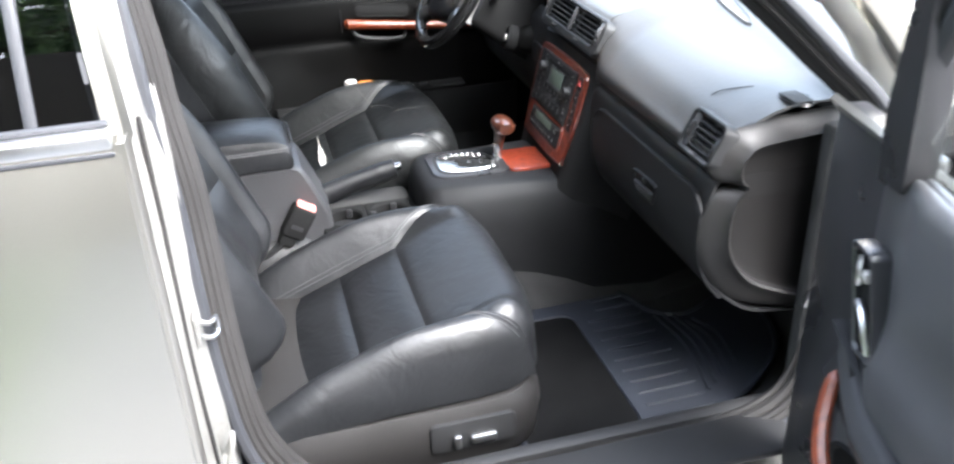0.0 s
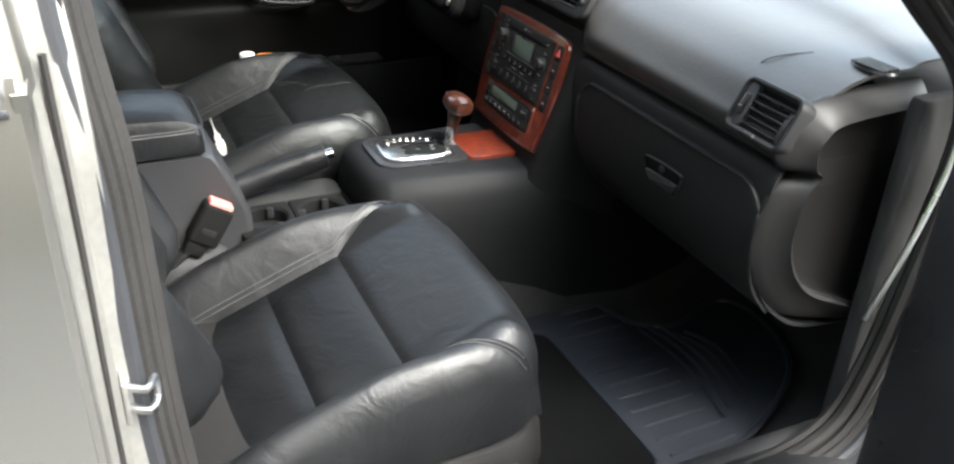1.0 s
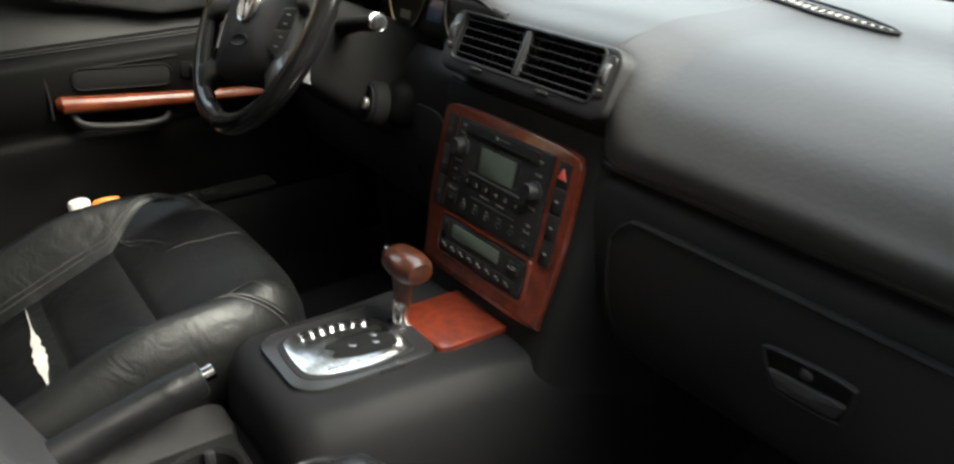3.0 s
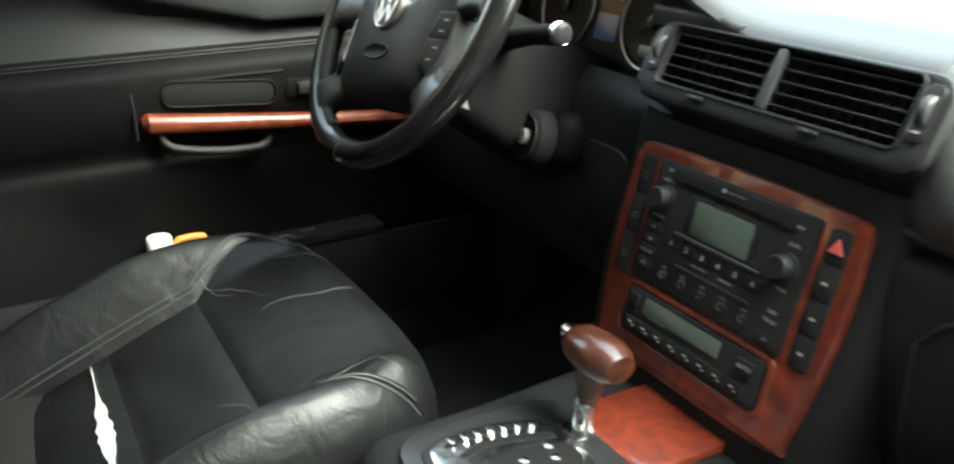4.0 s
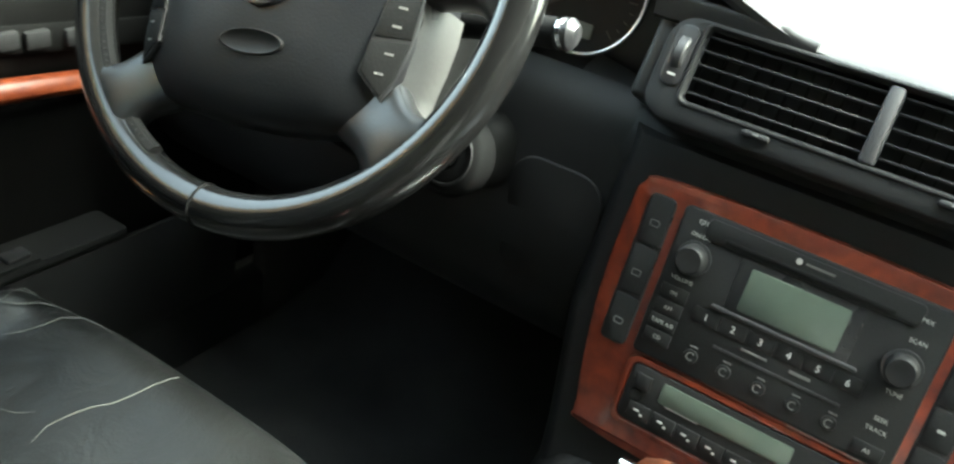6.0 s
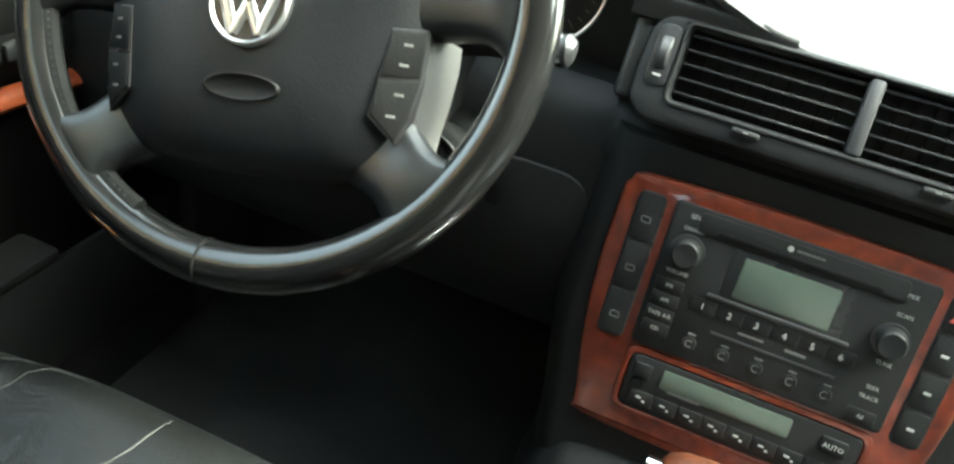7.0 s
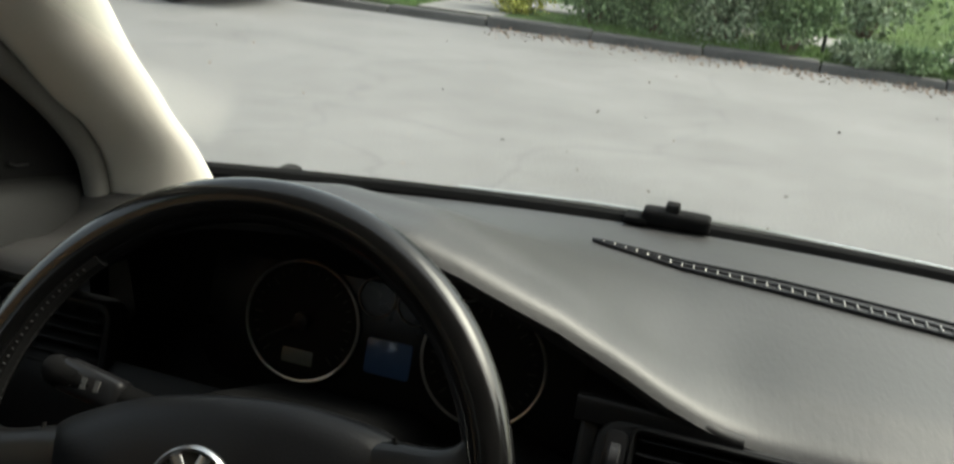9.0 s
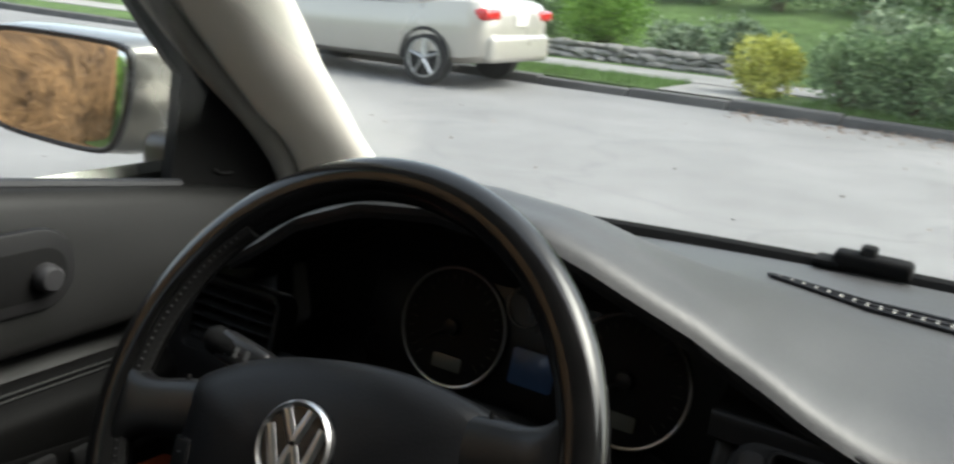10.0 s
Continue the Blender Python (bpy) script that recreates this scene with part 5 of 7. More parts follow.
part("front_body", skin([csec(*q) for q in ((-0.2, 0.055, 0.48), (-0.199, 0.07, 0.54), (-0.195, 0.083, 0.57), (-0.187, 0.095, 0.588), (-0.174, 0.105, 0.599), (-0.155, 0.111, 0.604), (-0.05, 0.116, 0.6), (0.03, 0.123, 0.598), (0.1, 0.133, 0.594), (0.16, 0.145, 0.58), (0.3, 0.15, 0.56), (0.7, 0.15, 0.55))]), CONSOLE, cons)
part("rear_tray", skin([csec(*q) for q in ((-1.0, 0.085, 0.53), (-0.6, 0.085, 0.53), (-0.45, 0.085, 0.53), (-0.42, 0.083, 0.505), (-0.3, 0.082, 0.505), (-0.21, 0.084, 0.505), (-0.19, 0.084, 0.53))]), PLASTIC, cons)
for y in (-0.36, -0.262):
    ch = part("cup_holder", plate(rrect(0.11, 0.0975, 0.006, cx=0.03, cy=y), 0.5, 0.534, 0.004, hole=[(0.026 + 0.037 * math.cos(a), y + 0.037 * math.sin(a)) for a in (2 * math.pi * (k + 0.5) / 24 for k in range(24))]), BLACKCLOTH, cons, "round black cup holder")
    for a in (0.6, 2.7, 4.6):
        part("spring_finger", box(0.008, 0.012, 0.02, (0.026 + 0.034 * math.cos(a), y + 0.034 * math.sin(a), 0.524), 0.003), SMOOTH, ch)
part("brake_well", plate(rrect(0.075, 0.25, 0.02, cx=-0.062, cy=-0.33), 0.5, 0.53, 0.004), CARPET, cons)
part("ashtray_lid", xf(plate(rrect(0.112, 0.115, 0.014), -0.004, 0.004, 0.003), frame_of((0.012, 0.062, 0.6025), (1, 0, 0), (0, 1, -0.01))), WOOD, cons, "red burl wood ashtray lid")
GM = frame_of((-0.004, -0.075, 0.603), (1, 0, 0), (0, 1, -0.03))
gate = part("gear_gate", plate(rrect(0.142, 0.175, 0.034), -0.002, 0.005, 0.003), SMOOTH, cons, "black gear gate surround")
gate.matrix_basis = GM
GO = [(p.x, p.y) for p in spline([Vector(q + (0,)) for q in ((0.050, 0.046), (0.036, 0.055), (-0.012, 0.056), (-0.034, 0.046), (-0.048, 0.01), (-0.049, -0.03), (-0.043, -0.055), (-0.026, -0.066), (0.026, -0.068), (0.045, -0.058), (0.055, -0.03), (0.058, 0.01))], 4, loop=True)]
part("plate_rim", plate([(x * 1.1, y * 1.1) for x, y in GO], 0.003, 0.0066, 0.002), PLASTIC, gate, "black raised rim")
part("chrome_plate", plate(GO, 0.004, 0.0082, 0.002), POLISH, gate, "polished chrome gate plate")
part("dark_strip", plate([(p.x, p.y) for p in spline([Vector(q + (0,)) for q in ((-0.03, 0.042), (-0.037, 0.03), (-0.0445, 0.0), (-0.0445, -0.03), (-0.038, -0.048), (-0.031, -0.046), (-0.0345, -0.028), (-0.034, 0.002), (-0.026, 0.034))], 4, loop=True)], 0.006, 0.0088, 0.0006), BLACKCLOTH, gate)
for i in range(7):
    k = i / 6
    part("notch", box(0.008, 0.0052, 0.0028, (-0.0395 + 0.01 * k ** 3, -0.041 + 0.0125 * i, 0.0094), 0.001), POLISH, gate)
part("slot", plate([(p.x, p.y) for p in spline([Vector(q + (0,)) for q in ((-0.012, 0.044), (-0.018, 0.03), (-0.0255, 0.0), (-0.0245, -0.03), (-0.019, -0.043), (-0.0145, -0.04), (-0.0165, -0.028), (-0.0165, 0.0), (-0.008, 0.03), (-0.003, 0.044))], 4, loop=True)], 0.006, 0.0089, 0.0006), BLACKCLOTH, gate)
part("inner_cover", plate([(p.x, p.y) for p in spline([Vector(q + (0,)) for q in ((0.036, 0.046), (0.008, 0.047), (-0.001, 0.02), (-0.006, -0.012), (0.0, -0.03), (0.012, -0.022), (0.026, -0.03), (0.036, -0.008), (0.041, 0.02))], 4, loop=True)], 0.006, 0.0092, 0.0012), BLACKCLOTH, gate, "black inner gate cover")
for x, y in ((0.012, 0.0), (0.02, 0.026), (0.004, 0.03)):
    part("facet", plate([(p.x, p.y) for p in spline([Vector(q + (0,)) for q in ((x + 0.006, y + 0.002), (x, y + 0.005), (x - 0.005, y), (x + 0.001, y - 0.005))], 3, loop=True)], 0.0085, 0.0104, 0.001), POLISH, gate)
part("ridge", tube([(0.047, -0.046, 0.008), (0.051, 0.0, 0.008), (0.048, 0.036, 0.008)], 0.0032, 8, flat=0.6), POLISH, gate)
part("lever_slot", box(0.03, 0.02, 0.004, (-0.004, 0.06, 0.006), 0.002), SMOOTH, gate)
gear = thing("gear_lever", pose(-0.014, 0.0, 0.603), "walnut and chrome automatic gear lever", "gear lever")
part("stem", tube(spline([(0.008, -0.004, 0.01), (0.008, 0.0, 0.04), (0.007, 0.005, 0.072)], 4), [0.0085, 0.0088, 0.0092, 0.0098, 0.0105, 0.0115, 0.0128, 0.0145, 0.016], 14), WOOD_D, gear)
part("collar", lathe([(0, 0), (0.0118, 0), (0.0118, 0.004), (0.0102, 0.006), (0.0104, 0.036), (0.0092, 0.041), (0, 0.041)], 18, m=Matrix.Translation((0.008, -0.004, -0.003))), CHROME, gear, "chrome collar")
part("knob", xf(lathe([(0, -0.036), (0.008, -0.0355), (0.0145, -0.031), (0.0185, -0.02), (0.0198, -0.004), (0.0195, 0.012), (0.0172, 0.024), (0.0125, 0.032), (0, 0.0345)], 26), Matrix.Translation((0.007, 0.009, 0.079)) @ Euler((0, radians(90), 0)).to_matrix().to_4x4() @ Matrix.Diagonal((0.95, 1.2, 1, 1))), WOOD_D, gear, "glossy dark walnut knob")
part("button", lathe([(0, 0), (0.0075, 0), (0.0075, 0.01), (0, 0.012)], 14, m=Matrix.Translation((-0.027, 0.008, 0.081)) @ Euler((0, radians(-90), 0)).to_matrix().to_4x4()), CHROME, gear, "chrome release button")
brake = thing("handbrake_lever", pose(-0.052, -0.5, 0.535), "black leather handbrake lever with a bright button", "handbrake")
part("grip", tube(spline([(0, 0.0, -0.005), (0, 0.08, 0.014), (0, 0.17, 0.038), (0, 0.25, 0.056), (0, 0.272, 0.061)], 4), [0.027, 0.026, 0.025, 0.023, 0.021] + [0.0185] * 8 + [0.0175] * 3 + [0.014], 14, flat=1.25), LEATHER, brake)
part("button", tube([(0, 0.268, 0.062), (0, 0.284, 0.0655)], 0.009, 12), CHROME, brake, "chrome push button")
arm = thing("armrest", pose(-0.01, -0.45, 0.50), "padded black leather centre armrest on its box", "armrest")
bp_ = [(-0.36, 0.0), (-0.36, 0.182), (0.0, 0.182), (0.012, 0.178), (0.02, 0.165), (0.052, 0.09), (0.062, 0.066), (0.064, 0.0)]
part("base", skin([[(x, y * e + (1 - e) * -0.15, z * (0.5 + 0.5 * e)) for y, z in bp_] for x, e in ((-0.072, 0.96), (-0.068, 0.99), (-0.06, 1.0), (0.066, 1.0), (0.074, 0.99), (0.079, 0.96))], closed=True, caps=True), GREYPL, arm, "dark grey armrest box")
lidp = [(-0.39, 0.0), (-0.395, 0.03), (-0.38, 0.062), (-0.2, 0.072), (-0.06, 0.068), (-0.018, 0.058), (-0.004, 0.042), (-0.001, 0.02), (-0.004, 0.0)]
part("lid", xf(skin([[(x, y, z * k) for y, z in [(q.x, q.y) for q in spline([Vector(p + (0,)) for p in lidp], 3)]] for x, k in ((-0.079, 0.1), (-0.0795, 0.62), (-0.073, 0.84), (-0.055, 0.95), (-0.02, 1.0), (0.02, 1.0), (0.055, 0.95), (0.073, 0.84), (0.0795, 0.62), (0.079, 0.1))], closed=True, caps=True), Matrix.Translation((0.004, 0, 0.186))), LEATHER, arm, "padded leather lid")
for z in (0.222, 0.227):
    part("seam", tube([Vector((0.004 + p[0], p[1] - 0.2, z)) for p in rrect(0.16, 0.404, 0.026, 4)], 0.0013, 6, loop=True), GREYPL, arm)
part("lid_gap", box(0.146, 0.37, 0.006, (0.004, -0.19, 0.184), 0.001), BLACKCLOTH, arm)


def buckle(at, m2):
    b = thing("seat_belt_buckle", pose(*at) @ m2, "black seat belt buckle with a red button", "seat belt buckle", "seat belt buckles")
    part("body", box(0.032, 0.05, 0.072, (0, 0, -0.036), 0.008, 3), BLACKCLOTH, b)
    part("emboss", box(0.002, 0.024, 0.01, (0.0163, 0, -0.045), 0.0008), SMOOTH, b)
    part("sleeve", box(0.022, 0.034, 0.03, (0, -0.004, -0.08), 0.006, 2), BLACKCLOTH, b)
    part("button", box(0.024, 0.04, 0.012, (0, 0, 0.001), 0.004, 2), PALERED, b, "faded red press button")
    part("stalk", tube([(0, 0, -0.065), (0, -0.02, -0.12), (0, -0.05, -0.17)], 0.011, 10, flat=0.5), PLASTIC, b)
    return b


buckle((0.085, -0.44, 0.6), Matrix.Rotation(radians(-32), 4, "X"))
buckle((-0.135, -0.42, 0.56), Matrix.Rotation(radians(-32), 4, "X"))


# ---- seats ----
def pillow(surf, quad, n, m, groove=0.007, swell=0.006):
    """One upholstery panel between seams: surf maps (u, v) to a point and a normal."""
    rows = []
    for i in range(n + 1):
        r = []
        for j in range(m + 1):
            s, t = i / n, j / m
            u = (1 - s) * ((1 - t) * quad[0][0] + t * quad[3][0]) + s * ((1 - t) * quad[1][0] + t * quad[2][0])
            v = (1 - s) * ((1 - t) * quad[0][1] + t * quad[3][1]) + s * ((1 - t) * quad[1][1] + t * quad[2][1])
            p, nn = surf(u, v)
            e = min(1, min(s, 1 - s) * n / 2.5, min(t, 1 - t) * m / 2.5)
            h = -groove * (1 - e) ** 2 + swell * (1 - (2 * s - 1) ** 2) * (1 - (2 * t - 1) ** 2)
            r.append(p + nn * h)
        rows.append(r)
    return skin(rows)


def seat(name, at, label, worn, material):
    s = thing(name, pose(*at), label, "car seat", "front seats")
    A, B, E4, drop = (0.26, 0.255, 4, 0.02) if worn else (0.26, 0.261, 4.5, 0.012)

    def ease(k):
        k = max(0.0, min(1.0, k))
        return k * k * (3 - 2 * k)

    def base(u, v):
        m = max(abs(u), max(0, v))
        s = m / (abs(u) ** E4 + max(0, v) ** E4) ** (1 / E4) if m > 1e-6 else 1
        s = 1 + (s - 1) * ease((m - 0.42) / 0.58)
        q = min(1, max(0, (m - 0.66) / 0.34))
        x, y = A * u * s, B * v * (s if v > 0 else 1)
        z = 0.105 * v + (0.088 if worn else 0.08) * ease((abs(u) - 0.6) / 0.25) * (1 - 0.85 * ease((v + 0.15) / 1.1)) * (0.75 + 0.25 * ease((v + 1) / 0.5)) - drop * ease((v - 0.4) / 0.6)
        f = max(0, 1 - 0.995 * q ** 2.8) ** 0.4
        z = z * f - 0.076 * (1 - f)
        return Vector((x, y, z))

    def surf(u, v):
        e = 0.01
        du = base(min(1, u + e), v) - base(max(-1, u - e), v)
        dv = base(u, min(1, v + e)) - base(u, max(-1, v - e))
        nn = du.cross(dv)
        return base(u, v), (nn.normalized() if nn.length > 1e-9 else Vector((0, 0, 1)))
    c = 0.62
    panel_hide = material if worn else PANELHIDE
    for nm, quad, a, b, mt, lab in (
            ("cushion_panel", ((-c, -1), (c, -1), (c, -0.72), (-c, -0.72)), 14, 6, panel_hide, ""),
            ("cushion_panel", ((-c, -0.72), (c, -0.72), (c, -0.24), (-c, -0.24)), 20, 14, panel_hide, ""),
            ("cushion_panel", ((-c, -0.24), (c, -0.24), (c, 0.21), (-c, 0.21)), 20, 14, panel_hide, ""),
            ("cushion_front", ((-c, 0.21), (c, 0.21), (1, 1), (-1, 1)), 34, 26, material, "rounded leather cushion front"),
            ("cushion_bolster", ((-1, -1), (-c, -1), (-c, 0.21), (-1, 1)), 16, 34, material, "leather side bolster"),
            ("cushion_bolster", ((c, -1), (1, -1), (1, 1), (c, 0.21)), 16, 34, material, "leather side bolster")):
        part(nm, pillow(surf, quad, a, b, swell=0.007 if "panel" in nm else 0.003, groove=0.005), mt, s, lab, sharp=180)
    for sx in (-1, 1):
        for d in (0.035, 0.055):
            pts = [(sx * (c + d), -0.9 + 1.1 * i / 20) for i in range(21)] + [(sx * (c + d + (0.9 - c) * k / 10), 0.2 + 0.62 * k / 10) for k in range(1, 11)]
            part("stitching", tube([surf(u, v)[0] + surf(u, v)[1] * 0.0012 for u, v in pts], 0.0011, 4), GREYPL, s)
    if worn:
        rr = random.Random(12)
        for k in range(9):
            u, v, a = rr.uniform(-0.85, 0.6), rr.uniform(-0.1, 0.7), rr.uniform(0, 3.1)
            pts = []
            for i in range(9):
                pts.append((max(-0.9, min(0.9, u)), max(-0.6, min(0.85, v))))
                a += rr.uniform(-0.5, 0.5)
                u, v = u + 0.06 * math.cos(a), v + 0.06 * math.sin(a)
            part("crack", tube([surf(p, q)[0] + surf(p, q)[1] * 0.0035 for p, q in pts], [0.0002 + 0.0005 * math.sin(math.pi * i / 8) for i in range(9)], 4), CRACK, s, "pale crack in the leather")
        strip = []
        for i in range(25):
            k = i / 24
            w = 0.004 + 0.055 * max(0, math.sin(math.pi * (k - 0.25) / 0.75)) ** 1.3 * (1 + 0.35 * rr.uniform(-1, 1)) if k > 0.25 else 0.004 + 0.012 * k
            u = -0.55 + 0.92 * k
            row = []
            for b in (-0.5, 0, 0.5):
                p, nn = surf(u, -0.31 - 0.03 * k + b * w)
                row.append(p + nn * 0.0065)
            strip.append(row)
        part("torn_foam", quad_strip(strip, 0, back=(0, 0, -0.006)), FOAM, s, "pale foam showing through a tear")
    # valance and frame below
    part("valance", xf(skin([[(p[0], p[1], z) for p in rrect(2 * A - 0.01 + g2, 2 * B - 0.03 + g2, 0.09, 5)] for z, g2 in ((-0.21, -0.03), (-0.18, 0.015), (-0.12, 0.028), (-0.085, 0.022), (-0.066, 0.002), (-0.06, -0.06))], closed=True, caps=True), Matrix.Translation((0, -0.015, 0))), ENDCAP, s, "dark grey plastic seat valance")
    for sx in (-1, 1):
        part("rail", box(0.03, 0.5, 0.05, (sx * 0.18, -0.02, -0.2), 0.004), SMOOTH, s)
    sd = 1 if at[0] > 0 else -1
    sp = part("switch_panel", xf(plate(rrect(0.15, 0.06, 0.012), 0, 0.008, 0.003), frame_of((sd * 0.266, 0.10, -0.115), (0, sd, 0.0), (0, 0, 1))), PLASTIC, s, "black seat adjuster panel")
    part("switch", box(0.012, 0.045, 0.016, (sd * 0.28, 0.115, -0.12), 0.005), SATIN, sp)
    part("switch", box(0.012, 0.014, 0.028, (sd * 0.28, 0.07, -0.12), 0.005), SATIN, sp)
    # backrest leaning back
    W, H, D = 0.25, 0.33, 0.075
    bm_ = frame_of((0, -0.385, 0.27), (-1, 0, 0), (0, -0.40, 0.92))

    def back(u, v):
        r = max(abs(u), abs(v))
        q = max(0, (r - 0.72) / 0.28)
        x = W * u * math.sqrt(1 - 0.25 * v * v) * (1 - 0.14 * max(0, v))
        y = H * v * math.sqrt(1 - 0.3 * u * u)
        z = D + 0.05 * max(0, min(1, (abs(u) - 0.42) / 0.3)) * (1 - max(0, v) * 0.7) - (D + 0.07) * (1 - math.sqrt(max(0, 1 - q * q)))
        return Vector((x, y, z))

    def bsurf(u, v):
        e = 0.01
        nn = (back(min(1, u + e), v) - back(max(-1, u - e), v)).cross(back(u, min(1, v + e)) - back(u, max(-1, v - e)))
        p = bm_ @ back(u, v)
        return p, (bm_.to_3x3() @ nn).normalized() if nn.length > 1e-9 else Vector((0, -1, 0))
    for nm, quad, a, b in (("backrest_panel", ((-c, -1), (c, -1), (c, -0.3), (-c, -0.3)), 14, 10), ("backrest_panel", ((-c, -0.3), (c, -0.3), (c, 0.25), (-c, 0.25)), 14, 10),
                           ("backrest_top", ((-c, 0.25), (c, 0.25), (1, 1), (-1, 1)), 20, 14), ("backrest_bolster", ((-1, -1), (-c, -1), (-c, 0.25), (-1, 1)), 12, 24), ("backrest_bolster", ((c, -1), (1, -1), (1, 1), (c, 0.25)), 12, 24)):
        part(nm, pillow(bsurf, quad, a, b), material, s, sharp=180)
    part("backrest_shell", xf(skin([[(p[0], p[1], z) for p in rrect(2 * W * k, 2 * H * k, 0.1, 5)] for z, k in ((0.03, 0.97), (-0.02, 0.99), (-0.05, 0.9))], closed=True, caps=True), bm_), LEATHER, s)
    hr = part("headrest", xf(box(0.26, 0.17, 0.1, (0, H + 0.11, 0.03), 0.045, 5), bm_), material, s)
    for sx in (-1, 1):
        part("post", xf(tube([(sx * 0.06, H - 0.02, 0.02), (sx * 0.06, H + 0.06, 0.03)], 0.006, 8), bm_), CHROME, hr)
    return s


seat("front_seat", (0.347, -0.338, 0.508), "black leather passenger seat with stitched panels", False, LEATHER)
seat("front_seat", (-0.385, -0.278, 0.534), "creased black leather driver seat with a torn cushion", True, LEATHER_WORN)


# ---- steering wheel ----
COLUMN = frame_of((-0.358, 0.006, 0.931), (1, 0.015, 0), (0, 0.515, 0.857))
WHEEL = COLUMN @ Matrix.Rotation(radians(11), 4, "Z")
wheel = thing("steering_wheel", WHEEL, "black leather four-spoke steering wheel with a round emblem", "steering wheel")
R0 = 0.1697
part("rim", tube([(R0 * math.cos(a), R0 * math.sin(a), 0) for a in (2 * math.pi * i / 96 for i in range(96))], 0.0148, 16, loop=True), RIMLEATHER, wheel, "worn black leather rim")
half = ((0.0, 0.0475), (0.03, 0.0465), (0.06, 0.0425), (0.09, 0.0345), (0.105, 0.0285), (0.1115, 0.022), (0.113, 0.012), (0.112, -0.02), (0.109, -0.05), (0.102, -0.078), (0.093, -0.092), (0.076, -0.1035), (0.05, -0.1085), (0.02, -0.1105))
pad = spline([Vector((x, y, 0)) for x, y in half] + [Vector((-x, y, 0)) for x, y in half[:0:-1]], 4, loop=True)
rows = []
for z, k in ((-0.045, 0.93), (-0.02, 0.995), (-0.004, 1.0), (0.0015, 0.99), (0.006, 0.965), (0.0105, 0.9), (0.0145, 0.78), (0.018, 0.55), (0.0205, 0.2)):
    rows.append([(p.x * k, -0.025 + (p.y + 0.025) * k, z - 0.4 * max(0, abs(p.x) * k - 0.05) ** 1.5) for p in pad])
part("airbag_pad", skin(rows, closed=True, caps=True), AIRBAG, wheel, "charcoal grained airbag cover")
part("oval_dimple", xf(lathe([(0, 0.0002), (0.8, 0.0004), (0.96, 0.0013), (1.03, 0.0)], 28), Matrix.Translation((0.0, -0.0595, 0.0194)) @ Matrix.Rotation(radians(4.8), 4, "X") @ Matrix.Diagonal((0.0255, 0.008, 1, 1))), RECESS_SHADE, wheel)
em = part("emblem", lathe([(0, 0.0), (0.027, 0.0), (0.027, 0.004), (0.0252, 0.006), (0.0235, 0.0045), (0.0232, 0.0025), (0, 0.0025)], 40, m=Matrix.Translation((0, -0.009, 0.0195))), SATIN, wheel, "round silver emblem")
part("emblem_field", lathe([(0, 0), (0.0232, 0), (0.0232, 0.0012), (0, 0.0014)], 32, m=Matrix.Translation((0, -0.009, 0.0218))), SMOOTH, em, "dark emblem field")
for x0, y0, x1, y1 in ((-0.0095, 0.0205, -0.0005, 0.0025), (0.0095, 0.0205, 0.0005, 0.0025), (-0.0195, 0.0105, -0.0085, -0.0195), (0.0195, 0.0105, 0.0085, -0.0195), (-0.0085, -0.0195, 0.0, -0.001), (0.0085, -0.0195, 0.0, -0.001)):
    part("emblem_bar", tube([(x0, y0 - 0.009, 0.0236), (x1, y1 - 0.009, 0.0236)], 0.0038, 8, flat=0.42), SATIN, em)


def slab(stations, across):
    """A spoke of rounded-box section through stations (x, y, z, half width, half depth)."""
    out = []
    for x, y, z, h, d in stations:
        row = []
        for q in range(20):
            a = 2 * math.pi * q / 20
            c2, s2 = math.cos(a), math.sin(a)
            row.append(Vector((x, y, z)) + across * h * math.copysign(abs(c2) ** 0.6, c2) + Vector((0, 0, d * math.copysign(abs(s2) ** 0.7, s2))))
        out.append(row)
    fine_r = [list(r) for r in zip(*(spline(c3, 3) for c3 in zip(*out)))]
    return skin(fine_r, closed=True, caps=True)


